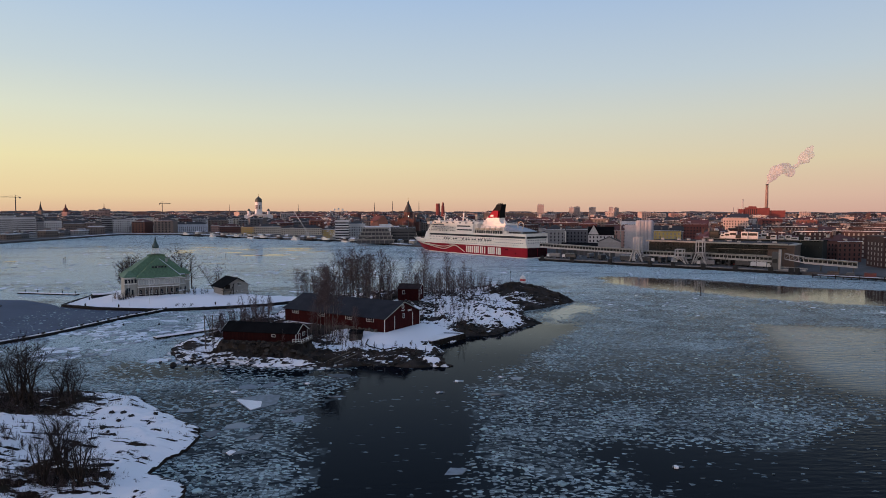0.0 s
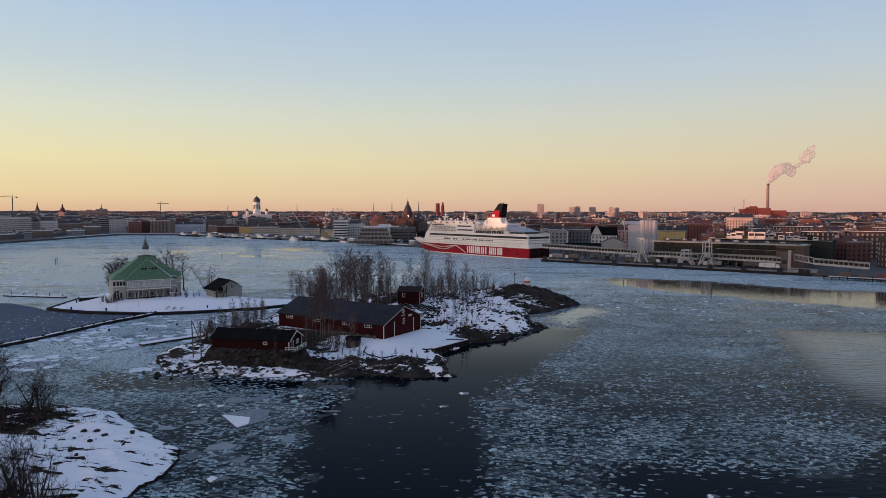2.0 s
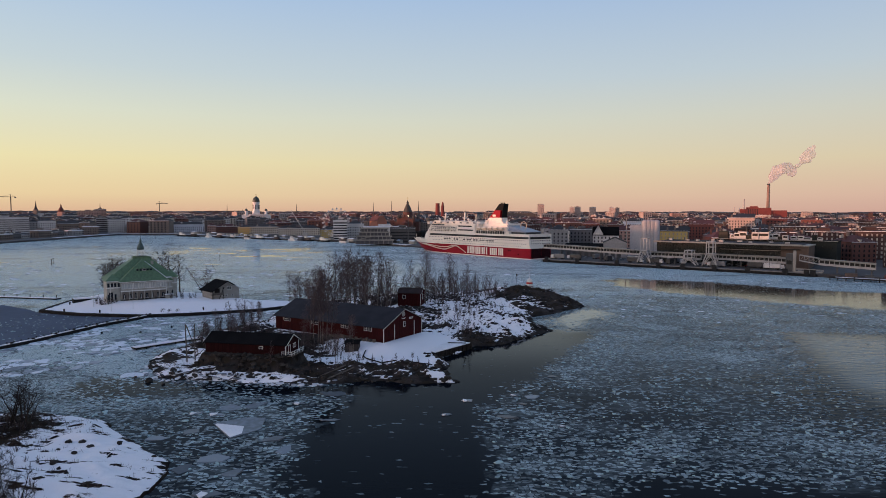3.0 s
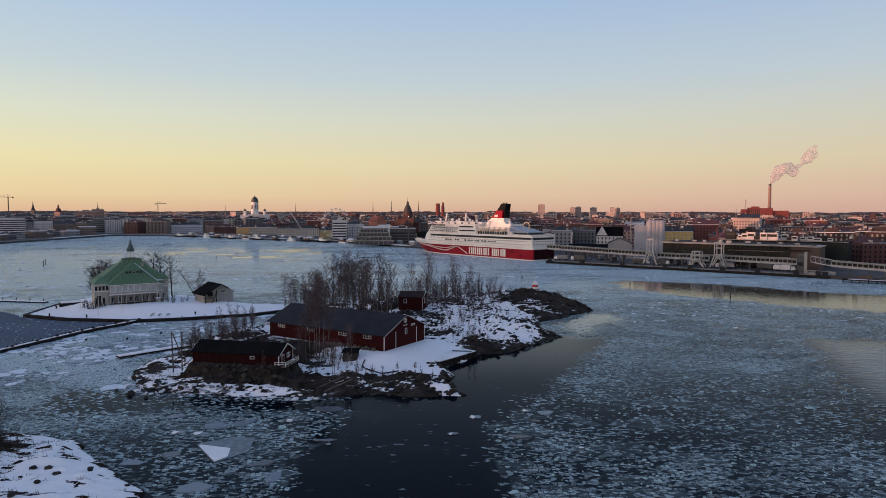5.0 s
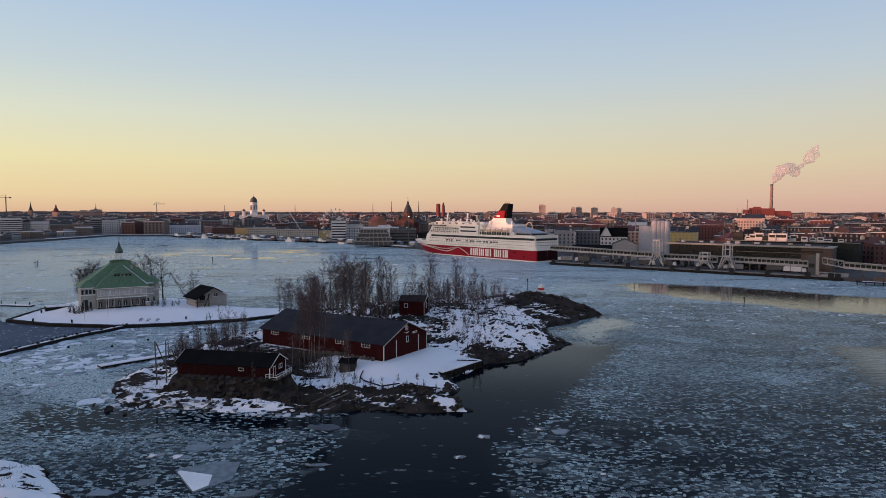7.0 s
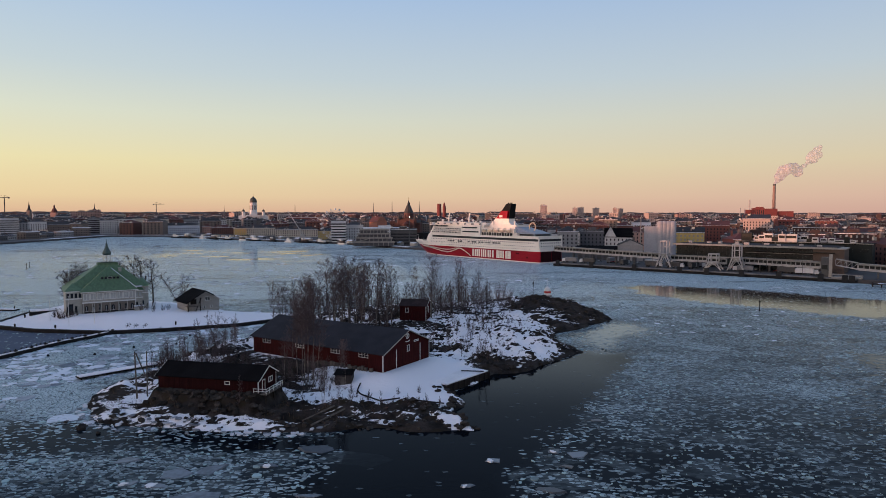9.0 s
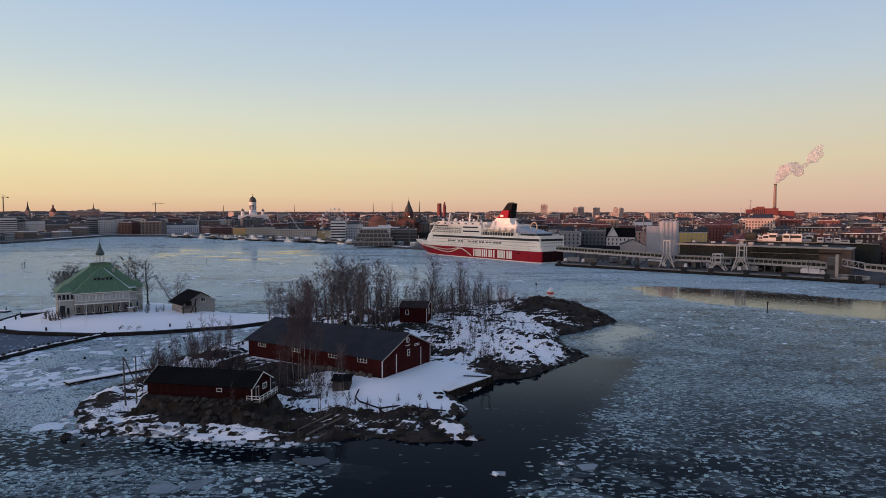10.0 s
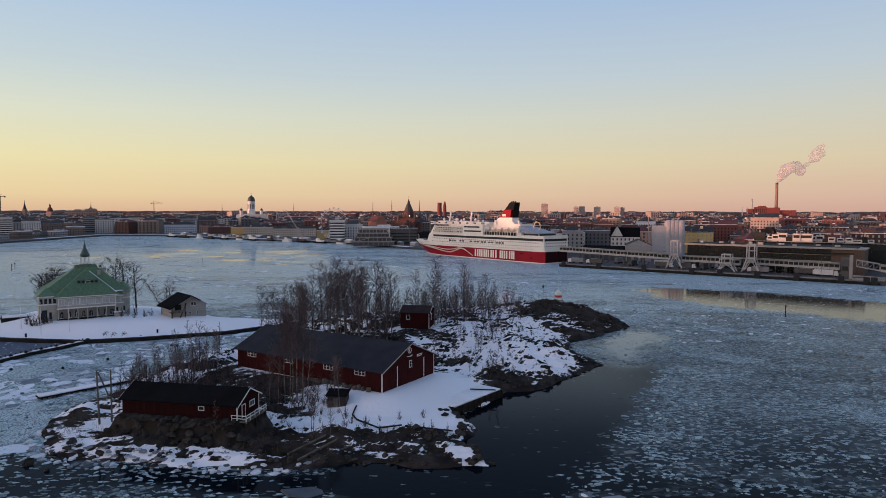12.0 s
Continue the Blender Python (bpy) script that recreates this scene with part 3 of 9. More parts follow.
def water_material():
    m = bpy.data.materials.new("harbour_water")
    m.use_nodes = True
    n, l = m.node_tree.nodes, m.node_tree.links
    b, out = n["Principled BSDF"], n["Material Output"]
    b.inputs["Base Color"].default_value = (0.003, 0.005, 0.008, 1)
    b.inputs["IOR"].default_value = 1.33
    # a veil of new grease ice on the calm reaches
    veil = n.new("ShaderNodeAttribute")
    veil.attribute_name = "veil"
    vm = n.new("ShaderNodeMix")
    vm.data_type = "RGBA"
    vm.inputs["A"].default_value, vm.inputs["B"].default_value = (0.003, 0.005, 0.008, 1), (0.135, 0.19, 0.22, 1)
    l.new(veil.outputs["Fac"], vm.inputs["Factor"])
    l.new(vm.outputs["Result"], b.inputs["Base Color"])
    b.inputs["Specular IOR Level"].default_value = 0.015
    b.inputs["Roughness"].default_value = 0.06
    pos = n.new("ShaderNodeNewGeometry").outputs["Position"]
    # reflections cut by specular level near the islets, stronger on the harbour's calm reaches
    gloss = n.new("ShaderNodeMapRange")
    gloss.inputs["To Min"].default_value, gloss.inputs["To Max"].default_value = 0.024, 0.45
    calm = n.new("ShaderNodeAttribute")
    calm.attribute_name = "calm"
    l.new(calm.outputs["Fac"], gloss.inputs["Value"])
    l.new(gloss.outputs[0], b.inputs["Specular IOR Level"])
    rip = n.new("ShaderNodeTexNoise")
    rip.inputs["Scale"].default_value, rip.inputs["Detail"].default_value = 0.75, 3
    mp = n.new("ShaderNodeMapping")
    mp.inputs["Scale"].default_value = (0.35, 1.0, 1.0)
    l.new(pos, mp.inputs[0])
    l.new(mp.outputs[0], rip.inputs["Vector"])
    bp = n.new("ShaderNodeBump")
    bp.inputs["Distance"].default_value = 0.3
    wind = n.new("ShaderNodeAttribute")
    wind.attribute_name = "wind"
    l.new(wind.outputs["Fac"], bp.inputs["Strength"])
    l.new(rip.outputs[0], bp.inputs["Height"])
    l.new(bp.outputs[0], b.inputs["Normal"])
    # brash: small broken plates of ice, cell by cell, denser where the cover is closed
    at = n.new("ShaderNodeAttribute")
    at.attribute_name = "cover"

    def plates(scale, squash, seed):
        w = n.new("ShaderNodeMapping")
        w.inputs["Scale"].default_value = (squash, 1, 1)
        w.inputs["Location"].default_value = (seed, seed * 2.3, 0)
        l.new(pos, w.inputs[0])
        wob = n.new("ShaderNodeTexNoise")
        wob.inputs["Scale"].default_value = scale * 1.7
        ad = n.new("ShaderNodeVectorMath")
        ad.operation = "MULTIPLY_ADD"
        l.new(w.outputs[0], wob.inputs["Vector"])
        l.new(wob.outputs["Color"], ad.inputs[0])
        ad.inputs[1].default_value = (0.5 / scale,) * 3
        l.new(w.outputs[0], ad.inputs[2])
        e, c = n.new("ShaderNodeTexVoronoi"), n.new("ShaderNodeTexVoronoi")
        e.feature = "DISTANCE_TO_EDGE"
        for t in (e, c):
            t.voronoi_dimensions = "2D"
            t.inputs["Scale"].default_value = scale
            l.new(ad.outputs[0], t.inputs["Vector"])
        s = n.new("ShaderNodeSeparateColor")
        l.new(c.outputs["Color"], s.inputs[0])
        # a cell carries ice if its chance lies under the cover
        d = n.new("ShaderNodeMath")
        d.operation = "SUBTRACT"
        l.new(at.outputs["Fac"], d.inputs[0])
        l.new(s.outputs[0], d.inputs[1])
        k = n.new("ShaderNodeMapRange")
        k.inputs["From Min"].default_value, k.inputs["From Max"].default_value = -0.02, 0.02
        l.new(d.outputs[0], k.inputs["Value"])
        ed = n.new("ShaderNodeMapRange")
        ed.inputs["From Min"].default_value, ed.inputs["From Max"].default_value = 0.05, 0.10
        l.new(e.outputs["Distance"], ed.inputs["Value"])
        mu = n.new("ShaderNodeMath")
        mu.operation = "MULTIPLY"
        l.new(k.outputs[0], mu.inputs[0])
        l.new(ed.outputs[0], mu.inputs[1])
        return mu.outputs[0], s.outputs[1]

    small, tone = plates(1.9, 0.6, 0.0)
    wide, tone2 = plates(0.16, 0.6, 31.0)
    mid, tone3 = plates(0.42, 0.55, 57.0)
    mx = n.new("ShaderNodeMath")
    mx.operation = "MAXIMUM"
    half = n.new("ShaderNodeMath")
    half.operation = "MULTIPLY"
    half.inputs[1].default_value = 0.17
    l.new(wide, half.inputs[0])
    l.new(small, mx.inputs[0])
    l.new(half.outputs[0], mx.inputs[1])
    ice = n.new("ShaderNodeBsdfPrincipled")
    ice.inputs["Roughness"].default_value = 0.6
    ice.inputs["Specular IOR Level"].default_value = 0.08
    ramp = n.new("ShaderNodeValToRGB")
    ramp.color_ramp.elements[0].color, ramp.color_ramp.elements[1].color = (0.012, 0.019, 0.024, 1), (0.42, 0.525, 0.545, 1)
    ramp.color_ramp.elements[0].position, ramp.color_ramp.elements[1].position = 0.15, 1.0
    # broad sheets of older, paler ice
    sheet = n.new("ShaderNodeTexNoise")
    sheet.inputs["Scale"].default_value, sheet.inputs["Detail"].default_value = 0.02, 5
    shm = n.new("ShaderNodeMapping")
    shm.inputs["Scale"].default_value = (0.35, 1.3, 1.0)
    l.new(pos, shm.inputs[0])
    l.new(shm.outputs[0], sheet.inputs["Vector"])
    old = n.new("ShaderNodeAttribute")
    old.attribute_name = "old_ice"
    om = n.new("ShaderNodeMath")
    om.operation = "MULTIPLY"
    shr = n.new("ShaderNodeMapRange")
    shr.inputs["From Min"].default_value, shr.inputs["From Max"].default_value = 0.40, 0.60
    shr.inputs["To Min"].default_value, shr.inputs["To Max"].default_value = 0.10, 0.92
    l.new(sheet.outputs[0], shr.inputs["Value"])
    l.new(shr.outputs[0], om.inputs[0])
    l.new(old.outputs["Fac"], om.inputs[1])
    tn = n.new("ShaderNodeMath")
    tm = n.new("ShaderNodeMath")
    tm.operation = "MULTIPLY_ADD"
    l.new(tone2, tm.inputs[0])
    tm.inputs[1].default_value = 0.42
    th = n.new("ShaderNodeMath")
    th.operation = "MULTIPLY"
    l.new(tone, th.inputs[0])
    th.inputs[1].default_value = 0.56
    l.new(th.outputs[0], tm.inputs[2])
    # in the closed old ice, plates of a few metres stand out pale
    mo = n.new("ShaderNodeMath")
    mo.operation = "MULTIPLY"
    l.new(mid, mo.inputs[0])
    l.new(tone3, mo.inputs[1])
    mo2 = n.new("ShaderNodeMath")
    mo2.operation = "MULTIPLY"
    l.new(mo.outputs[0], mo2.inputs[0])
    l.new(old.outputs["Fac"], mo2.inputs[1])
    mo3 = n.new("ShaderNodeMath")
    mo3.operation = "MULTIPLY_ADD"
    l.new(mo2.outputs[0], mo3.inputs[0])
    mo3.inputs[1].default_value = 0.34
    l.new(tm.outputs[0], mo3.inputs[2])
    l.new(mo3.outputs[0], tn.inputs[0])
    l.new(om.outputs[0], tn.inputs[1])
    tn.use_clamp = True
    l.new(tn.outputs[0], ramp.inputs[0])
    l.new(ramp.outputs[0], ice.inputs["Base Color"])
    grain = n.new("ShaderNodeTexNoise")
    grain.inputs["Scale"].default_value, grain.inputs["Detail"].default_value = 2.0, 5
    l.new(pos, grain.inputs["Vector"])
    b2 = n.new("ShaderNodeBump")
    b2.inputs["Strength"].default_value, b2.inputs["Distance"].default_value = 0.3, 0.15
    l.new(grain.outputs[0], b2.inputs["Height"])
    l.new(b2.outputs[0], ice.inputs["Normal"])
    mix = n.new("ShaderNodeMixShader")
    l.new(mx.outputs[0], mix.inputs[0])
    l.new(b.outputs[0], mix.inputs[1])
    l.new(ice.outputs[0], mix.inputs[2])
    l.new(mix.outputs[0], out.inputs["Surface"])
    return m


WATER = water_material()


def spaced(a, b, lo, hi, near, far):
    """Grid lines, close together from lo to hi and widening outside."""
    out, x = [a], a
    while x < b:
        k = max(0.0, max(lo - x, x - hi)) / 900.0
        x += near + (far - near) * min(1.0, k)
        out.append(min(x, b))
    return np.array(out)


wx, wy = spaced(-4900, 4900, -420, 300, 4.5, 300), spaced(-4900, 4900, 40, 720, 4.0, 300)
gx, gy = np.meshgrid(wx, wy)
cover = open_water(gx, gy)
far = smooth(250, 420, gy)
streak = fbm(gx / 60.0 + 4, gy / 9.0, 4)
cover = cover * (1 - far) + far * np.clip(1.16 + 0.7 * (streak - 0.5), 0, 1)
lead = smooth(0.60, 0.68, fbm(gx / 26.0 + 8, gy / 16.0 + 3, 3)) * smooth(540, 590, gy) * smooth(800, 720, gy) * smooth(-300, -250, gx) * smooth(-70, -110, gx)
lead = np.maximum(lead, smooth(0.76, 0.80, fbm(gx / 40.0 + 28, gy / 14.0 + 3, 3)) * smooth(420, 470, gy) * smooth(900, 800, gy) * smooth(0, -60, gx))
cover = cover * (1 - 0.95 * lead)
BAND = [(106, 388), (124, 398), (158, 382), (178, 362), (214, 332), (262, 310), (262, 270), (196, 266), (168, 288), (138, 312), (112, 350)]
band = smooth(-2, 3, inside(BAND, gx, gy) + 12 * (fbm(gx / 12.0, gy / 8.0 + 9, 3) - 0.5))
cover = cover * (1 - 0.97 * band)
pond = inside([(-101, 262), (-108, 244), (-112, 228), (-117, 211), (-126, 195), (-175, 205), (-180, 270), (-146, 270)], gx, gy)
cover = cover * (1 - smooth(-2, 2, pond))
ny, nx = gx.shape
k = (np.arange(ny - 1)[:, None] * nx + np.arange(nx - 1)[None, :]).ravel()
me = bpy.data.meshes.new("water")
me.from_pydata(np.stack([gx.ravel(), gy.ravel(), 0 * gx.ravel()], 1).tolist(), [], np.stack([k, k + 1, k + nx + 1, k + nx], 1).tolist())
old_ice = np.maximum(smooth(260, 420, gy) * (1.22 + 0.22 * smooth(430, 560, gy) * smooth(-330, -200, gx)), 0.8 * smooth(-20, -60, gx) * smooth(140, 190, gy))
me.attributes.new("old_ice", "FLOAT", "POINT").data.foreach_set("value", old_ice.ravel().astype(np.float32))
SHEET = [(50, 246), (55, 262), (71, 276), (80, 262), (63, 244), (52, 225)]
veil = smooth(-6, 16, inside(CLEAR[4][0], gx, gy) + 10 * (fbm(gx / 30.0, gy / 5.0 + 4, 3) - 0.5)) * smooth(118, 160, gy + 0.2 * (gx - 100)) * (0.28 + 0.5 * fbm(gx / 40.0 + 6, gy / 4.0, 3))
veil = np.maximum(veil, 0.7 * smooth(-5, 4, inside(SHEET, gx, gy)))
veil = np.maximum(veil, smooth(0.12, 0.55, cover) * (0.05 + 0.38 * smooth(120, 230, gy)))      # slush between the brash
me.attributes.new("veil", "FLOAT", "POINT").data.foreach_set("value", np.clip(veil, 0, 1).ravel().astype(np.float32))
calm = np.clip(np.maximum.reduce([0.36 * band, 0.7 * lead, 0.2 * smooth(0, 12, inside(CLEAR[4][0], gx, gy)), 0.5 * smooth(-5, 4, inside(SHEET, gx, gy)), 0.05 * smooth(420, 560, gy), 0.10 * smooth(170, 215, gy) * smooth(60, 40, gx)]), 0, 1)
me.attributes.new("calm", "FLOAT", "POINT").data.foreach_set("value", calm.ravel().astype(np.float32))
me.attributes.new("wind", "FLOAT", "POINT").data.foreach_set("value", (0.05 + 0.40 * smooth(40, 85, gx + 0.25 * (100 - gy)) * smooth(260, 215, gy) + 0.04 * band).ravel().astype(np.float32))
me.attributes.new("cover", "FLOAT", "POINT").data.foreach_set("value", cover.ravel().astype(np.float32))
me.update()
tagged(part("water", me, WATER), "dark harbour water with drifting brash ice", "water", kind="structure")

# smooth grey ice on the sheltered pond
POND = [(-103.5, 257), (-109, 243), (-113.5, 227), (-118, 211), (-123, 200), (-130, 188), (-141, 173), (-230, 200), (-230, 300), (-175, 292), (-158, 280), (-148, 271), (-128, 263)]
tagged(part("pond_ice", Mesh().prism(POND, -0.2, 0.03), surface("smooth_pond_ice", (0.105, 0.130, 0.175), 0.8, 0.15, 0.05, 0.5, 0.05, spec=0.04, space="World")), "smooth lilac-grey ice behind the breakwater", "ice", kind="structure")

# ---- the ferry ----
SHIP_WHITE = surface("ship_white", (0.86, 0.79, 0.69), 0.5, 0.10, 0.05, 0.6, 0.0, spec=0.3)
SHIP_RED = surface("ship_red", (0.31, 0.008, 0.021), 0.5, 0.15, 0.05, 0.6, 0.0, spec=0.12)
SHIP_DARK = surface("ship_glass_and_shade", (0.022, 0.026, 0.028), 0.3, 0.2, 0.1, 1.0, 0.0, spec=0.25)
SHIP_BLACK = surface("ship_black", (0.010, 0.010, 0.010), 0.7, 0.2, 0.1, 1.0, 0.0, spec=0.1)
SHIP_GREY = surface("ship_deck_grey", (0.20, 0.20, 0.19), 0.7, 0.25, 0.1, 1.0, 0.0)
SHIP_TAN = surface("ship_cream", (0.58, 0.47, 0.33), 0.5, 0.12, 0.1, 1.0, 0.0)
# x from the stern to the bow, y to port, z from the waterline
SU = Vector((-0.59, 0.807, 0)).normalized()
SHIP = Matrix.Translation((105.3, 555.3, 0.0)) @ Matrix.Rotation(math.atan2(SU.y, SU.x), 4, "Z")
ship = thing("ferry", SHIP, "large white and red passenger ferry moored at the quay", "ship")
HULL_X = [0, 2, 4, 8, 20, 40, 60, 80, 100, 112, 120, 128, 134, 140, 146, 151, 156, 160, 164, 168, 172, 176, 179, 182.5]


def stem(z):
    return 163 + 19.5 * (max(z, 0) / 12.0) ** 0.8


def half(x, z):
    """Half breadth of the hull."""
    b, tip, run = 14.0, stem(z), 54 - 12 * min(1, z / 12)
    if x > tip - run:
        u = min(1.0, (x - tip + run) / run)
        b *= max(0.0, 1 - u ** (2.1 + 0.6 * min(1, z / 12)))
    if x < 8:
        b *= 0.90 + 0.10 * math.sqrt(max(0, x) / 8)
    return b


def hull_band(z0, z1, steps, out=0.0, xs=None, sides=(1, -1)):
    m = Mesh()
    xs = xs or HULL_X
    for s in sides:
        rows = []
        for i in range(steps + 1):
            z = z0 + (z1 - z0) * i / steps
            rows.append([(min(x, stem(z)), s * (half(min(x, stem(z)), z) + out), z) for x in xs])
        v = [p for r in rows for p in r]
        n = len(xs)
        f = [(i * n + k, i * n + k + 1, (i + 1) * n + k + 1, (i + 1) * n + k) for i in range(steps) for k in range(n - 1)]
        if s > 0:
            f = [tuple(reversed(q)) for q in f]
        m.add(v, f)
    return m


def close_stern(m, z0, z1):
    b0, b1 = half(0, z0), half(0, z1)
    return m.add([(0, -b0, z0), (0, b0, z0), (0, b1, z1), (0, -b1, z1)], [(0, 3, 2, 1)])


part("boot_top", close_stern(hull_band(-1.5, 0.75, 1), -1.5, 0.75), SHIP_WHITE, ship, "white waterline stripe", True)
hull_red = part("hull", close_stern(hull_band(0.75, 9.2, 4), 0.75, 9.2), SHIP_RED, ship, "red lower hull", True)
part("hull", close_stern(hull_band(9.2, 12.0, 1), 9.2, 12.0), SHIP_WHITE, ship, "white upper hull", True)
dk = [(x, half(x, 12.0), 12.0) for x in (0, 2, 4, 8, 40, 80, 120, 134, 146, 156, 164, 172, 179, 182.5)]
dk = Mesh().add(dk + [(x, -y, z) for x, y, z in reversed(dk)], [tuple(range(len(dk) * 2))])
part("main_deck", dk, SHIP_GREY, ship)
part("rubbing_strake", hull_band(9.1, 9.5, 1, 0.15), SHIP_WHITE, ship, "", True)


def house(x0, x1, w, z0, z1, rake=0.0, name="deckhouse", mat=SHIP_WHITE, nose=0.0):
    """A deckhouse of half breadth w with a raked, rounded front."""
    def ring(z, k):
        f = x1 - rake * k
        return [(x0, -w, z), (f - nose, -w, z), (f - nose * 0.3, -w * 0.7, z), (f, 0, z), (f - nose * 0.3, w * 0.7, z), (f - nose, w, z), (x0, w, z)]
    a, b = ring(z0, 0), ring(z1, 1)
    n = len(a)
    m = Mesh().add(a + b, [tuple(range(n - 1, -1, -1)), tuple(range(n, 2 * n))] + [(i, (i + 1) % n, n + (i + 1) % n, n + i) for i in range(n)])
    return part(name, m, mat, ship)


# stepped deckhouses: two full-length storeys, then the upper decks, cut back for boats and the sun deck
house(0.3, 158, 13.9, 12.0, 16.6, 2.4, nose=15)
house(0.6, 155.4, 13.85, 16.6, 20.2, 2.6, nose=13)
house(26, 152, 12.2, 20.2, 23.3, 2.0, nose=10)
house(30, 149.6, 11.6, 23.3, 26.3, 2.0, nose=9)
house(68, 147.4, 11.2, 26.3, 29.1, 2.4, nose=8)
house(70, 96, 13.7, 20.2, 28.9, 0.0, name="midship_block")
house(126, 144.4, 9.0, 29.1, 31.6, 2.2, nose=6, name="bridge")
house(32, 48, 7.4, 26.3, 29.8, 0.0)
house(98, 112, 6.0, 29.1, 31.4, 1.0, nose=2, name="deck_pavilion")
part("bridge_wing", Mesh().box(136, -15, 28.4, 141, 15, 28.9).box(136.4, 12.2, 28.9, 140.6, 15, 31.0).box(136.4, -15, 28.9, 140.6, -12.2, 31.0), SHIP_WHITE, ship)
part("bridge_window", Mesh().box(139.0, -8.6, 29.8, 142.9, 8.6, 30.9).box(136.8, 12.7, 29.7, 140.7, 15.1, 30.6), SHIP_DARK, ship)
part("deck_plating", Mesh().box(1, -13.6, 20.21, 26, 13.6, 20.3), SHIP_GREY, ship)
# long dark window band that turns round the stern, and rows of cabin windows
part("window_band", Mesh().box(1.2, 13.86, 17.2, 138, 13.93, 19.0).box(0.52, -12.6, 17.2, 0.6, 12.6, 19.0), SHIP_DARK, ship, "dark continuous window band")
part("bow_window", Mesh().box(142, 12.95, 17.4, 142.1, 13.1, 18.8), SHIP_DARK, ship)
part("lounge_window_band", Mesh().box(118, 11.21, 27.0, 138.5, 11.29, 28.3), SHIP_DARK, ship, "dark lounge windows")
for z, x0, x1, st, w, h, y in ((15.4, 6, 140, 2.5, 0.75, 0.7, 13.9), (12.6, 4, 140, 2.5, 0.7, 0.65, 13.9), (10.4, 10, 118, 2.6, 0.55, 0.55, 14.0), (21.6, 98, 140, 2.3, 1.3, 1.0, 12.2), (24.5, 98, 138, 2.5, 1.5, 1.2, 11.6)):
    m = Mesh()
    x = x0
    while x < x1:
        m.box(x, y, z, x + w, y + 0.06, z + h)
        x += st
    tagged(part("cabin_glazing", m, SHIP_DARK, ship), kind="stuff")
sw = Mesh()
for y in np.arange(-11, 11.5, 2.2):
    for z in (10.6, 13.0, 15.4):
        sw.box(0.22, y - 0.4, z, 0.3, y + 0.4, z + 0.7)
tagged(part("cabin_glazing", sw, SHIP_DARK, ship), kind="stuff")
for i, x in enumerate((44, 47.6, 51.2, 56.6, 60.2, 65.6, 69.2, 74.6, 78.2, 83.6, 94, 97.6, 105, 108.6, 112.2)):
    part("saloon_window", Mesh().box(x, 13.9, 13.7, x + 2.5, 13.98, 15.0), SHIP_DARK, ship)
for z, x0, x1 in ((22.6, 72, 94), (26.2, 74, 94)):
    part("midship_window", Mesh().box(x0, 13.7, z, x1, 13.78, z + 1.2), SHIP_DARK, ship, "dark strip of windows")
# boat decks between posts, their shade put in as flat dark panels
part("promenade_recess", Mesh().box(31, 12.21, 20.6, 69, 12.3, 23.2), SHIP_DARK, ship, "dark panel standing in for shade behind the boats")
part("promenade_recess", Mesh().box(98, 11.61, 23.5, 138, 11.7, 24.3), SHIP_DARK, ship, "dark panel standing in for shade on the side deck")
for x0, x1, n in ((30.5, 68.5, 13), (97, 137, 14)):
    for i in range(n):
        x = x0 + (x1 - x0) * i / (n - 1)
        part("promenade_post", Mesh().box(x, 13.0, 20.2, x + 0.35, 13.35, 26.4 if x0 > 90 else 23.4), SHIP_WHITE, ship)
for x0, x1, y, z in ((24, 142, 13.7, 20.2), (28, 140, 13.4, 23.3), (96, 139, 13.2, 26.3), (30, 68, 12.6, 26.3), (66, 138, 12.2, 29.1)):
    part("deck_edge", Mesh().box(x0, -y, z - 0.10, x1, y, z + 0.18), SHIP_WHITE, ship)
for i in range(12):
    x = 98.5 + i * 3.2
    part("life_raft", Mesh().tube((x, 12.7, 24.4), (x + 1.7, 12.7, 24.4), 0.62, n=8), SHIP_WHITE, ship, "white life-raft canister")
# funnel: white base, red casing with a black after part and raked black head


def fring(z, x0, x1, w):
    return [(x0, -w, z), (x1 - 2, -w, z), (x1, -w * 0.25, z), (x1, w * 0.25, z), (x1 - 2, w, z), (x0, w, z)]


def loft(rings):
    n = len(rings[0])
    m = Mesh()
    v = [p for r in rings for p in r]
    f = [(k * n + i, k * n + (i + 1) % n, (k + 1) * n + (i + 1) % n, (k + 1) * n + i) for k in range(len(rings) - 1) for i in range(n)]
    return m.add(v, f + [tuple(range(n - 1, -1, -1)), tuple(range((len(rings) - 1) * n, len(rings) * n))])


funnel = part("funnel", loft([fring(26.0, 37, 74, 5.4), fring(29.6, 41, 69, 4.6), fring(32.2, 44.6, 66.4, 3.9), fring(35.0, 44.6, 63.0, 3.6)]), SHIP_WHITE, ship, "white funnel base")
part("funnel_red", loft([fring(35.0, 47.2, 62.8, 3.6), fring(38.2, 46.8, 59.4, 3.5), fring(41.6, 46.4, 56.2, 3.3)]), SHIP_RED, funnel, "red funnel casing")
part("funnel_top", loft([fring(35.0, 44.6, 47.1, 3.2), fring(41.6, 43.8, 46.3, 3.2)]), SHIP_BLACK, funnel, "black after part of the funnel")
part("funnel_top", loft([fring(41.6, 43.8, 56.1, 3.3), fring(44.4, 43.2, 53.4, 3.1), fring(46.8, 42.6, 51.4, 2.9), fring(47.6, 42.4, 50.6, 2.7)]), SHIP_BLACK, funnel, "black raked funnel head")
part("funnel_mark", Mesh().box(52.6, 3.4, 36.0, 56.6, 3.68, 37.8), SHIP_WHITE, funnel, "pale plain mark")
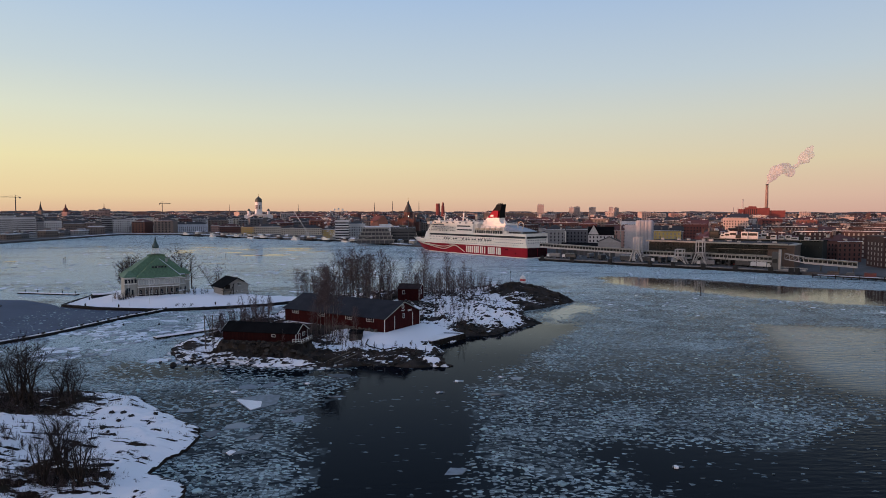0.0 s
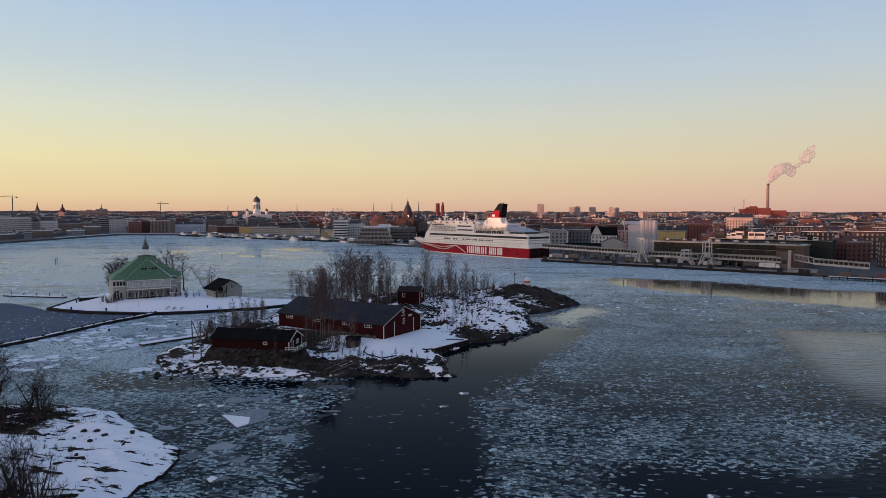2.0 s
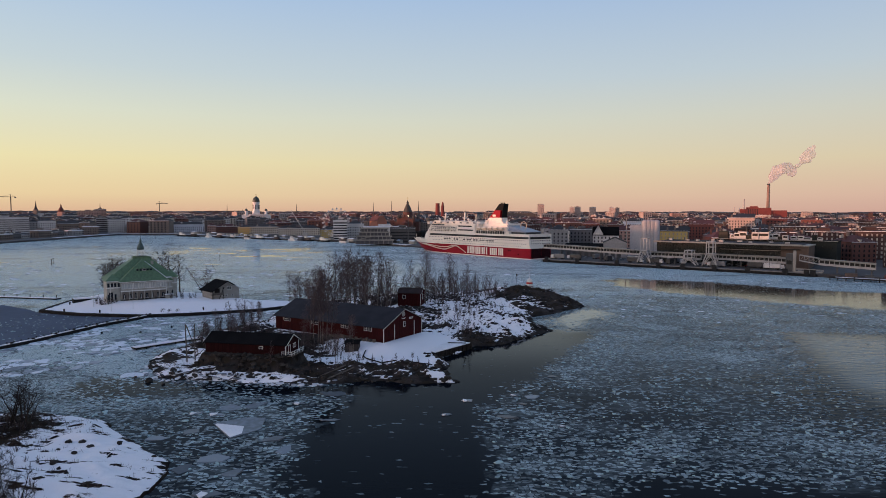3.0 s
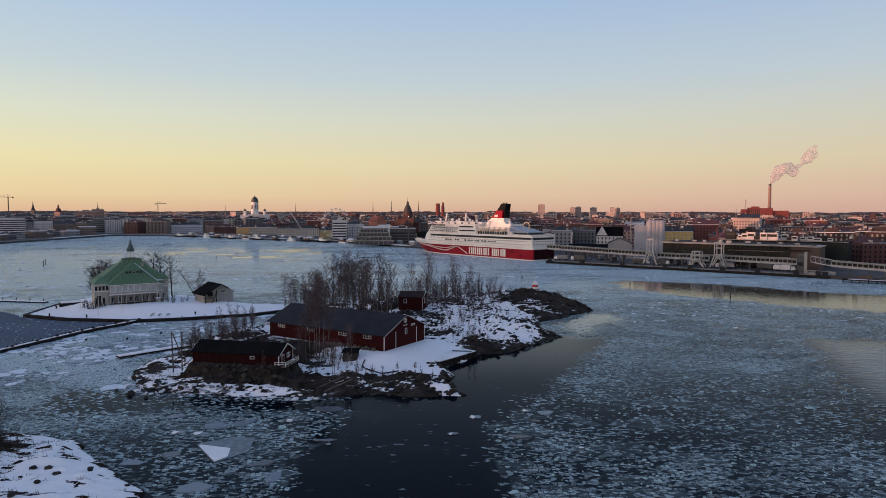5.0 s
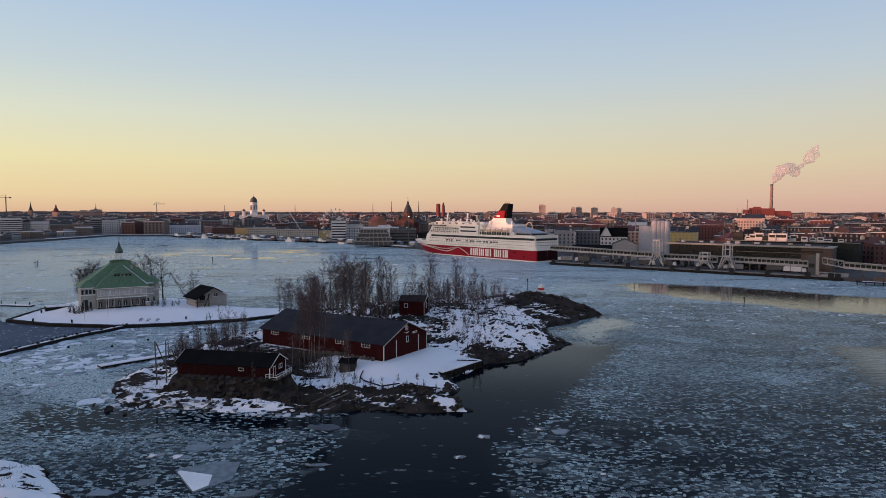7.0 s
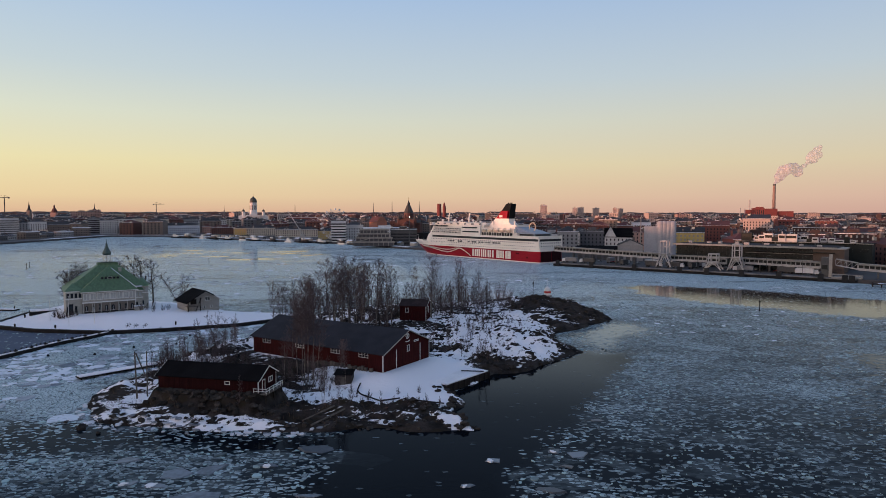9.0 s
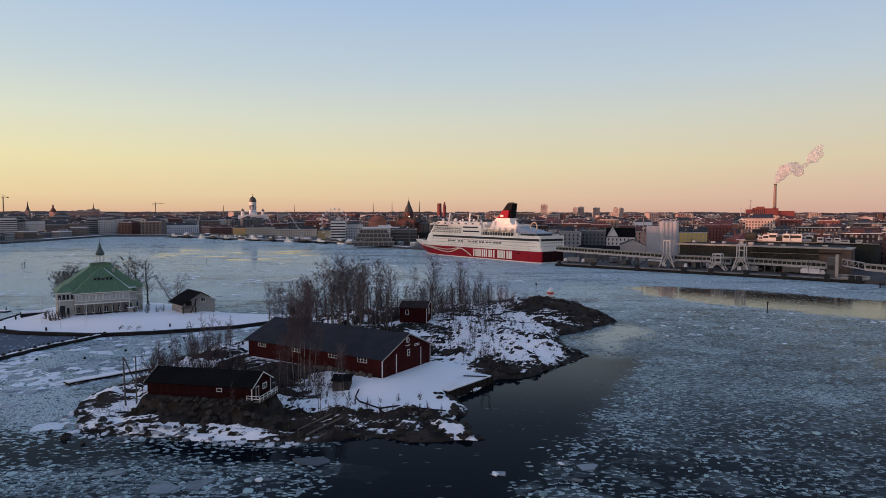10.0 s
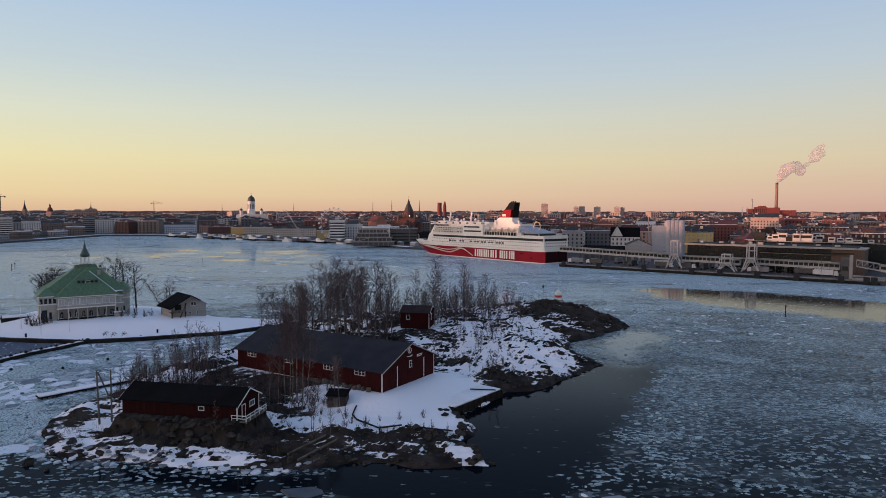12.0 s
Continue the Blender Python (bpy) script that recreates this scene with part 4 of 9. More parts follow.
for k in range(3):
    part("exhaust_pipe", Mesh().tube((45 + k * 2.2, 0, 47.0), (44.6 + k * 2.2, 0, 48.6), 0.5, n=8), SHIP_BLACK, funnel)
# pale sloping canopy over the after deck, the hoop and its screens
part("aft_canopy", loft([[(9, -9.5, 20.4), (30, -9.5, 20.4), (30, 9.5, 20.4), (9, 9.5, 20.4)], [(9, -9.5, 23.2), (30, -9.5, 24.6), (30, 9.5, 24.6), (9, 9.5, 23.2)], [(25, -7, 26.6), (33, -8, 28.4), (33, 8, 28.4), (25, 7, 26.6)]]),
     surface("canopy_blue", (0.24, 0.29, 0.35), 0.4, 0.15), ship, "grey-blue sloping canopy")
part("canopy_glazing", Mesh().box(8.9, -9.0, 21.2, 9.0, 9.0, 22.6).box(10, 9.5, 21.2, 29, 9.6, 22.6), SHIP_DARK, ship)
hoop = Mesh()
for i in range(20):
    a, b = 2 * math.pi * i / 20, 2 * math.pi * (i + 1) / 20
    hoop.beam((20 + 3.5 * math.cos(a), 0.5, 28.2 + 3.5 * math.sin(a)), (20 + 3.5 * math.cos(b), 0.5, 28.2 + 3.5 * math.sin(b)), 0.6)
part("aft_hoop", hoop.beam((20, 0.5, 23.4), (20, 0.5, 24.9), 0.8), SHIP_TAN, ship, "tan ring on the after deck")
for i in range(5):
    x = 32.5 + i * 7.3
    lb = part("lifeboat", Mesh().lathe([(0.2, -3.1), (1.0, -2.6), (1.35, -1.2), (1.4, 0.8), (1.2, 2.2), (0.5, 3.1), (0.1, 3.3)], 10), SHIP_TAN, ship, "cream lifeboat in its davits", True)
    lb.data.transform(Matrix.Translation((x + 2.5, 13.3, 24.6)) @ Matrix.Rotation(radians(90), 4, "Y"))
    part("canopy", Mesh().box(x + 0.6, 12.6, 25.6, x + 4.6, 14.0, 26.2), SHIP_WHITE, lb, "pale lifeboat cover")
    for dx in (-0.6, 5.6):
        part("davit", Mesh().beam((x + dx, 12.0, 23.3), (x + dx, 14.4, 27.4), 0.35), SHIP_WHITE, lb)
part("forward_mast", Mesh().beam((131, 0, 31.6), (129, 0, 39.4), 1.0).beam((130, -4, 35.5), (130, 4, 35.5), 0.5).beam((129.4, -2.5, 37.6), (129.4, 2.5, 37.6), 0.4).box(128, -1.5, 34.2, 132, 1.5, 34.6), SHIP_WHITE, ship)
part("radar_mast", Mesh().beam((101, 0, 31), (99.7, 0, 39.6), 1.1).beam((100.4, -3, 35), (100.4, 3, 35), 0.5).box(98.4, -1.2, 33.4, 101.8, 1.2, 33.8), SHIP_WHITE, ship)
for x, y, s in ((135, 3.5, 1.2), (124, -3, 1.5), (116, 4, 1.3), (108, 2, 1.0), (90, 4, 1.1)):
    part("radome", Mesh().tube((x, y, 29.1), (x, y, 31.8), 0.35, n=7).lathe([(0.2, 31.6), (s, 32.4), (s, 33.2), (s * 0.6, 34.0), (0.1, 34.3)], 10, x, y), SHIP_WHITE, ship, "white radar dome")
for x, w in ((72, 5), (82, 6), (114, 5)):
    part("deck_unit", Mesh().box(x, -4, 29.1, x + w, 5, 31.2), SHIP_WHITE, ship)
rails = Mesh()
for z, x0, x1, y in ((21.4, 0.6, 26, 13.7), (30.3, 70, 136, 12.0), (24.5, 98, 138, 13.3), (21.5, 98, 140, 13.6), (27.5, 98, 138, 13.1), (27.5, 32, 68, 12.5)):
    rails.box(x0, y, z - 0.08, x1, y + 0.06, z + 0.04).box(x0, y, z - 0.6, x1, y + 0.06, z - 0.54)
    for x in np.arange(x0, x1, 2.0):
        rails.box(x, y, z - 1.2, x + 0.1, y + 0.06, z)
part("deck_rail", rails, SHIP_WHITE, ship)
part("aft_bulwark", Mesh().box(0.62, -13.8, 20.2, 0.8, 13.8, 21.6).box(0.8, 13.7, 20.2, 24, 13.84, 21.2), SHIP_WHITE, ship)
# bulwark and foredeck gear
part("fore_bulwark", hull_band(12.0, 13.2, 1, 0.0, [146, 151, 156, 160, 164, 168, 172, 176, 179, 182.5]), SHIP_WHITE, ship)
part("windlass", Mesh().box(164, -3, 12, 168, -1, 13.6).box(164, 1, 12, 168, 3, 13.6), SHIP_GREY, ship)
part("jack_staff", Mesh().tube((179, 0, 12), (180.5, 0, 18), 0.14, 0.08, 6), SHIP_WHITE, ship)
# near-black red: the stern's shade put into wide door panels; also colours the hatches
STERN_SHADE_AND_HATCH = surface("stern_shade_and_hatch_red", (0.030, 0.006, 0.008), 0.8, 0.3, spec=0.1)
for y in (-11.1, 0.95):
    part("stern_door", Mesh().box(-0.25, y - 0.9, 0.9, -0.02, y + 10.6, 9.0), STERN_SHADE_AND_HATCH, hull_red, "stern door with the stern's shade in its colour")
for i in range(20):
    part("sun_deck_screen", Mesh().box(71 + i * 3.3, 11.7, 29.3, 73.9 + i * 3.3, 11.8, 30.6), SHIP_DARK if i % 3 == 0 else SHIP_WHITE, ship)
for x, y in ((84, 6), (88, -3), (108, 5), (62, 6), (36, 5), (120, -5)):
    part("vent_cowl", Mesh().lathe([(0.7, 29.1), (0.7, 31.6), (1.0, 31.8), (0.9, 32.6), (0.2, 32.9)], 10, x, y), SHIP_WHITE, ship)
for x in (66, 92, 122):
    part("whip_aerial", Mesh().tube((x, 4, 29), (x - 0.6, 4, 38), 0.12, 0.05, 5), SHIP_WHITE, ship)
for x, z in ((22, 6.4), (24, 6.4), (12, 3.4)):
    part("hull_hatch", Mesh().box(x, 14.0, z, x + 1.6, 14.05, z + 1.0), STERN_SHADE_AND_HATCH, hull_red, "small hull hatch")
# plain white bars where the hull is lettered, then the swung white lines towards the bow
xx = 79.6
for w in (4.8, 1.9, 4.8, 1.9, 5.2, 5.0, 0, 4.0, 1.9, 5.2, 3.8):
    if w == 0:
        xx -= 2.8
        continue
    for u in ((0, 1.75), (w - 1.75, w)) if w > 2 else ((0, w),):
        part("name_bar", Mesh().box(xx - u[1], 14.0, 1.9, xx - u[0], 14.06, 8.2), SHIP_WHITE, hull_red, "plain white bar on the hull")
    xx -= w + 0.75


def ribbon(m, pts, w):
    """A band on the hull along a smooth line through x, z points."""
    fine = []
    for i in range(len(pts) - 1):
        p = [pts[max(0, i - 1)], pts[i], pts[i + 1], pts[min(len(pts) - 1, i + 2)]]
        for k in range(6):
            t = k / 6
            fine.append(tuple(0.5 * (2 * b + (c - a) * t + (2 * a - 5 * b + 4 * c - d) * t * t + (3 * b - a - 3 * c + d) * t ** 3) for a, b, c, d in zip(*p)))
    fine.append(pts[-1])
    for (xa, za), (xb, zb) in zip(fine, fine[1:]):
        ya, yb = half(xa, za) + 0.08, half(xb, zb) + 0.08
        m.add([(xa, ya, za - w), (xb, yb, zb - w), (xb, yb, zb + w), (xa, ya, za + w)], [(0, 1, 2, 3), (3, 2, 1, 0)])


sw1 = Mesh()
ribbon(sw1, [(160, 8.7), (140, 6.8), (124, 4.6), (113, 4.0), (104, 6.2), (97, 7.9), (90, 5.8), (82, 2.0)], 0.5)
ribbon(sw1, [(152, 8.6), (134, 7.2), (120, 6.2), (110, 6.6), (103, 7.8), (97, 8.0)], 0.4)
part("hull_line", sw1, SHIP_WHITE, hull_red, "curving white line")

# ---- the red barn, the shed, the small house ----
def ground(height, x, y):
    return float(height(np.array([x]), np.array([y]))[0])


def window_in(parent, x, z, w, h, y, out=-1, mull=2, bars=1):
    """A window on a facade that faces -y (out=-1): dark panes in a white frame."""
    win = part("window", Mesh().box(x - w / 2, min(y, y + out * 0.03), z, x + w / 2, max(y, y + out * 0.03), z + h), GLASS, parent)
    t, f = 0.11, Mesh()
    a, b = sorted((y + out * 0.03, y + out * 0.09))
    f.box(x - w / 2 - t, a, z - t, x + w / 2 + t, b, z).box(x - w / 2 - t, a, z + h, x + w / 2 + t, b, z + h + t)
    f.box(x - w / 2 - t, a, z, x - w / 2, b, z + h).box(x + w / 2, a, z, x + w / 2 + t, b, z + h)
    for i in range(1, mull):
        u = x - w / 2 + w * i / mull
        f.box(u - 0.045, a, z, u + 0.045, b, z + h)
    for i in range(1, bars):
        u = z + h * i / bars
        f.box(x - w / 2, a, u - 0.03, x + w / 2, b, u + 0.03)
    part("window_frame", f, WHITE_WOOD, win, "white painted frame")
    return win


def boards(m, x0, x1, z0, z1, y, out, step=0.32, w=0.05, d=0.035):
    """Upright cover strips on a board wall."""
    x = x0 + step
    while x < x1 - 0.05:
        zt = z1(x) if callable(z1) else z1
        a, b = sorted((y, y + out * d))
        m.box(x - w / 2, a, z0, x + w / 2, b, zt)
        x += step
    return m


def red_house(name, label, category, L, W, h, rise, at, plinth=0.5, roof=DARK_ROOF, over=0.5, boarding=None):
    """A gabled board house: x along the ridge, the long front at y = 0 facing -y, the gable at x = L facing +x."""
    t = thing(name, at, label, category)
    boarding = boarding or RED_WOOD
    body = Mesh()
    body.side([(0, 0), (L, 0), (L, h), (0, h)], 0, 0.2).side([(0, 0), (L, 0), (L, h), (0, h)], W - 0.2, W)
    for x0, x1 in ((0, 0.2), (L - 0.2, L)):
        pts = [(0.2, 0), (W - 0.2, 0), (W - 0.2, h), (W / 2, h + rise), (0.2, h)]
        n = len(pts)
        body.add([(x0, y, z) for y, z in pts] + [(x1, y, z) for y, z in pts],
                 [tuple(range(n - 1, -1, -1)), tuple(range(n, 2 * n))] + [(i, (i + 1) % n, n + (i + 1) % n, n + i) for i in range(n)])
    part("wall", body, boarding, t)
    st = boards(Mesh(), 0, L, 0, h, 0, -1)
    g = Mesh()
    y = 0.32
    while y < W - 0.1:
        g.box(L, y - 0.025, 0, L + 0.035, y + 0.025, h + rise * (1 - abs(y - W / 2) / (W / 2)) - 0.1)
        y += 0.32
    tagged(part("board_relief", st, boarding, t), kind="stuff")
    tagged(part("board_relief", g, boarding, t), kind="stuff")
    part("plinth", Mesh().box(0.05, 0.05, -1.6, L - 0.05, W - 0.05, 0.0), DARK_STONE, t, "dark rubble plinth")
    part("roof", Mesh().gable(0, 0, L, W, h, rise, over, 0.16), roof, t)
    k = rise / (W / 2)
    for sd in (-1, 1):
        for x in (L + over, -over - 0.04):
            y0 = W / 2 + sd * (W / 2 + over)
            barge = Mesh().add([(x, y0, h - k * over - 0.22), (x, W / 2, h + rise - 0.22), (x, W / 2, h + rise + 0.02), (x, y0, h - k * over + 0.02),
                                (x + 0.04, y0, h - k * over - 0.22), (x + 0.04, W / 2, h + rise - 0.22), (x + 0.04, W / 2, h + rise + 0.02), (x + 0.04, y0, h - k * over + 0.02)],
                               [(0, 1, 2, 3), (7, 6, 5, 4), (0, 4, 5, 1), (2, 6, 7, 3), (1, 5, 6, 2), (0, 3, 7, 4)])
            part("bargeboard", barge, WHITE_WOOD if name != "barn" else CREAM_WALL, t)
    for y in (0, W):
        a = -0.06 if y == 0 else W - 0.12
        part("corner_board", Mesh().box(L - 0.12, a, 0, L + 0.06, a + 0.18, h - 0.05), WHITE_WOOD, t, "white corner board")
    return t


# long barn: ridge runs away to the left of the gable
BARN = Matrix.Translation((-8.4, 189.3, 3.9)) @ Matrix.Rotation(math.atan2(-0.562, 0.827), 4, "Z") @ Matrix.Translation((-41.5, 0, 0))
barn = red_house("barn", "long dark red wooden barn with a grey felt roof", "barn", 41.5, 18.6, 4.4, 3.9, BARN, over=0.7)
for x in (37.0, 28.6, 17.2, 5.8):
    window_in(barn, x - 1.0, 2.85, 2.5, 1.1, 0, mull=3, bars=2)


def gable_box(parent, name, y0, y1, z0, z1, x, mat, d=0.06, label=""):
    return part(name, Mesh().box(x, y0, z0, x + d, y1, z1), mat, parent, label)


gx0 = 41.5 + 0.036
for y in (5.0, 14.6):
    gable_box(barn, "door_edge", y - 0.12, y + 0.12, 0.1, 4.3, gx0, WHITE_WOOD, 0.06, "white upright door edge")
gw = part("window", Mesh().box(gx0, 9.3, 3.2, gx0 + 0.04, 10.0, 4.5), GLASS, barn)
part("window_frame", Mesh().box(gx0, 9.17, 3.07, gx0 + 0.07, 9.3, 4.63).box(gx0, 10.0, 3.07, gx0 + 0.07, 10.13, 4.63)
     .box(gx0, 9.3, 3.07, gx0 + 0.07, 10.0, 3.2).box(gx0, 9.3, 4.5, gx0 + 0.07, 10.0, 4.63).box(gx0, 9.3, 3.82, gx0 + 0.06, 10.0, 3.88), WHITE_WOOD, gw, "white painted frame")
# round white emblem high in the gable, a curved bar under it and a small sign
em = Mesh()
for i in range(20):
    a, b = 2 * math.pi * i / 20, 2 * math.pi * (i + 1) / 20
    em.beam((gx0 + 0.05, 9.3 + 0.6 * math.cos(a), 6.75 + 0.6 * math.sin(a)), (gx0 + 0.05, 9.3 + 0.6 * math.cos(b), 6.75 + 0.6 * math.sin(b)), 0.12)
em.beam((gx0 + 0.05, 9.3, 6.35), (gx0 + 0.05, 9.3, 7.15), 0.12)
part("emblem", em, WHITE_WOOD, barn, "white round gable emblem")
arc = Mesh()
for i in range(6):
    u, v = -1 + i / 3, -1 + (i + 1) / 3
    arc.beam((gx0 + 0.05, 9.3 + 0.9 * u, 5.45 + 0.2 * u * u), (gx0 + 0.05, 9.3 + 0.9 * v, 5.45 + 0.2 * v * v), 0.15)
part("curved_board", arc, WHITE_WOOD, barn, "curved white board")
sg = part("sign", Mesh().box(gx0, 12.0, 4.9, gx0 + 0.06, 13.9, 5.4), WHITE_WOOD, barn, "white sign with dark bars")
part("sign_bar", Mesh().box(gx0 + 0.061, 12.2, 5.08, gx0 + 0.075, 13.7, 5.22), DARK_WOOD, sg)
for i in range(16):
    x = 22.5 + i * 1.05 + random.uniform(-.2, .2)
    part("leaning_board", Mesh().box(x, -0.9 - random.random() * 0.3, -0.7, x + random.uniform(.35, .8), -0.5, random.uniform(0.4, 1.1)), GREY_WOOD, barn, "grey board leaning on the wall")

# low shed with a railed porch on its gable
SHED = Matrix.Translation((-31.2, 170.9, 4.75)) @ Matrix.Rotation(math.atan2(-0.235, 0.97), 4, "Z") @ Matrix.Translation((-21.5, 0, 0))
shed = red_house("boat_shed", "low dark red shed with a black felt roof above boulders", "shed", 21.5, 7.4, 2.7, 1.9, SHED, roof=BLACK_ROOF, over=0.45, boarding=surface("old_red_boards", (0.036, 0.0085, 0.0085), 0.9, 0.4, 0.5, 6.0, 0.3, spec=0.1, stretch=(6, 6, 0.6)))
for x in (15.0,):
    window_in(shed, x, 1.4, 0.9, 0.5, 0, mull=1)
sx = 21.5 + 0.04
door = part("door", Mesh().box(sx, 1.55, 0.05, sx + 0.04, 2.45, 2.05), RED_WOOD, shed)
part("door_frame", Mesh().box(sx, 1.4, 0, sx + 0.08, 1.55, 2.2).box(sx, 2.45, 0, sx + 0.08, 2.6, 2.2).box(sx, 1.55, 2.05, sx + 0.08, 2.45, 2.2), WHITE_WOOD, door, "white door frame")
gw = part("window", Mesh().box(sx, 4.2, 1.2, sx + 0.04, 5.6, 2.0), GLASS, shed)
part("window_frame", Mesh().box(sx, 4.05, 1.05, sx + 0.07, 5.75, 1.2).box(sx, 4.05, 2.0, sx + 0.07, 5.75, 2.15).box(sx, 4.05, 1.2, sx + 0.07, 4.2, 2.0)
     .box(sx, 5.6, 1.2, sx + 0.07, 5.75, 2.0).box(sx, 4.86, 1.2, sx + 0.06, 4.94, 2.0), WHITE_WOOD, gw, "white painted frame")
part("porch_deck", Mesh().box(21.55, -0.3, -0.25, 23.3, 6.9, -0.08), GREY_WOOD, shed)
rail = Mesh()
for y in (-0.2, 1.2, 2.8, 4.4, 6.0, 6.8):
    rail.box(23.15, y - 0.05, -0.3, 23.25, y + 0.05, 0.95)
for z in (0.42, 0.9):
    rail.box(23.16, -0.25, z - 0.06, 23.24, 6.85, z + 0.06)
    rail.box(20.6, -0.29, z - 0.06, 23.2, -0.21, z + 0.06)
rail.box(20.55, -0.3, -0.3, 20.65, -0.2, 0.95)
for y in (0.0, 3.3, 6.6):
    part("porch_pier", Mesh().box(22.9, y - 0.14, -2.6, 23.2, y + 0.14, -0.25), DARK_WOOD, shed, "dark timber pier")
part("porch_rail", rail, WHITE_WOOD, shed, "white painted railing")

HOUSE = Matrix.Translation((1.9, 257.4, 4.0)) @ Matrix.Rotation(radians(-11), 4, "Z") @ Matrix.Translation((-8.8, 0, 0))
cottage = red_house("cottage", "small dark red cottage with white corners among bare trees", "cottage", 8.8, 9.0, 5.0, 1.5, HOUSE, roof=surface("rusty_felt", (0.050, 0.032, 0.030), 0.85, 0.35, 0.4, 4.0, 0.3, spec=0.1), over=0.4)
window_in(cottage, 2.4, 2.7, 0.9, 1.3, 0, mull=1)
cx = 8.8 + 0.04
gw = part("window", Mesh().box(cx, 3.4, 2.4, cx + 0.04, 4.6, 4.0), GLASS, cottage)
part("window_frame", Mesh().box(cx, 3.2, 2.2, cx + 0.08, 3.4, 4.2).box(cx, 4.6, 2.2, cx + 0.08, 4.8, 4.2).box(cx, 3.4, 2.2, cx + 0.08, 4.6, 2.4)
     .box(cx, 3.4, 4.0, cx + 0.08, 4.6, 4.2).box(cx, 3.95, 2.4, cx + 0.07, 4.05, 4.0), WHITE_WOOD, gw, "white painted frame")

# ---- the villa and the hut ----
VILLA = Matrix.Translation((-119.8, 278.2, 3.0)) @ Matrix.Rotation(radians(33), 4, "Z")
villa = thing("villa", VILLA, "two-storey cream villa with a green sheet roof and a spire", "villa")
# x along the front, y into the house
VW, VD = 17.6, 16.0
LOWER_WALL = surface("dark_cream_boards", (0.21, 0.18, 0.15), 0.75, 0.3, 0.6, 5.0, 0.2)
VERANDA_PANE = surface("veranda_pane", (0.44, 0.46, 0.44), 0.3, 0.2)
part("lower_wall", Mesh().box(0.4, 0.9, 0, VW, VD, 4.3), LOWER_WALL, villa, "dim brown-grey ground floor")
part("upper_wall", Mesh().box(0.4, 0.2, 4.3, VW, VD, 8.2), CREAM_WALL, villa)
part("plinth", Mesh().box(0.2, 0.1, -2.6, VW + 0.2, VD + 0.2, 0.0), DARK_STONE, villa)
part("stone_base", Mesh().box(0.3, 0.55, 0.0, VW + 0.1, 0.9, 0.8), DARK_STONE, villa, "dark stone base course")
for i in range(7):
    x = 0.6 + i * (VW - 0.6) / 6
    part("post", Mesh().box(x - 0.13, -0.05, 0, x + 0.13, 0.3, 4.3), CREAM_WALL, villa)
for i in range(8):
    x = 0.6 + (i + 0.5) * (VW - 0.6) / 8
    lw = (0.42, 0.55, 0.38)[i % 3]
    lh = (2.6, 2.9, 2.5)[(i * 2) % 3]
    win = part("window", Mesh().side([(x - lw, 1.1), (x + lw, 1.1), (x + lw, lh), (x + lw * 0.7, lh + 0.35), (x, lh + 0.5), (x - lw * 0.7, lh + 0.35), (x - lw, lh)], 0.84, 0.9), GLASS, villa)
    part("window_frame", Mesh().box(x - 0.05, 0.78, 1.1, x + 0.05, 0.84, lh).box(x - lw - 0.1, 0.78, 1.0, x + lw + 0.1, 0.84, 1.1), WHITE_WOOD, win)
    up = part("window", Mesh().box(x - 0.82, 0.13, 5.3, x + 0.82, 0.2, 7.4), VERANDA_PANE, villa, "pale curtained veranda window")
    part("window_frame", Mesh().box(x - 0.97, 0.06, 5.15, x - 0.82, 0.2, 7.55).box(x + 0.82, 0.06, 5.15, x + 0.97, 0.2, 7.55).box(x - 0.82, 0.06, 5.15, x + 0.82, 0.2, 5.3)
         .box(x - 0.82, 0.06, 7.4, x + 0.82, 0.2, 7.55).box(x - 0.04, 0.06, 5.3, x + 0.04, 0.13, 7.4), WHITE_WOOD, up)
part("string_course", Mesh().box(0.25, -0.15, 4.1, VW + 0.15, 0.2, 4.45), WHITE_WOOD, villa)
part("fascia", Mesh().box(-0.4, -1.0, 7.95, VW + 0.8, -0.88, 8.2), WHITE_WOOD, villa)
# the broad front gable-hip whose ridge runs back into the steep main roof with its flat, railed top
A0, A1, AM = -0.5, VW + 0.9, 9.6
part("front_roof", Mesh().add([(A0, -1.0, 8.2), (A1, -1.0, 8.2), (AM, 6.2, 16.6), (AM, 12.0, 16.6), (A1, 12.0, 8.2), (A0, 12.0, 8.2)],
                              [(0, 1, 2), (1, 4, 3, 2), (5, 0, 2, 3), (4, 5, 3), (1, 0, 5, 4)]), GREEN_ROOF, villa)
part("roof", Mesh().add([(-4.6, 3.2, 8.8), (VW + 5.2, 3.2, 8.8), (VW + 5.2, 18.4, 8.8), (-4.6, 18.4, 8.8), (6.6, 8.6, 17.0), (13.2, 8.6, 17.0), (13.2, 12.4, 17.0), (6.6, 12.4, 17.0)],
                        [(3, 2, 1, 0), (4, 5, 6, 7), (0, 1, 5, 4), (1, 2, 6, 5), (2, 3, 7, 6), (3, 0, 4, 7)]), GREEN_ROOF, villa)
for x in np.arange(0.5, VW + 0.6, 0.95):      # standing seams on the front slope
    k = 1 - abs(x - AM) / (AM + 0.8)
    if k > 0.1:
        part("roof_seam", Mesh().beam((x, -0.98, 8.25), (x, -1.0 + 7.0 * k, 8.25 + 8.17 * k), 0.06, 0.1), GREEN_ROOF, villa)
crest = Mesh()
for x0, y0, x1, y1 in ((6.6, 8.5, 13.2, 8.6), (6.6, 12.4, 13.2, 12.5)):
    crest.box(x0, y0, 17.0, x1, y1, 17.7)
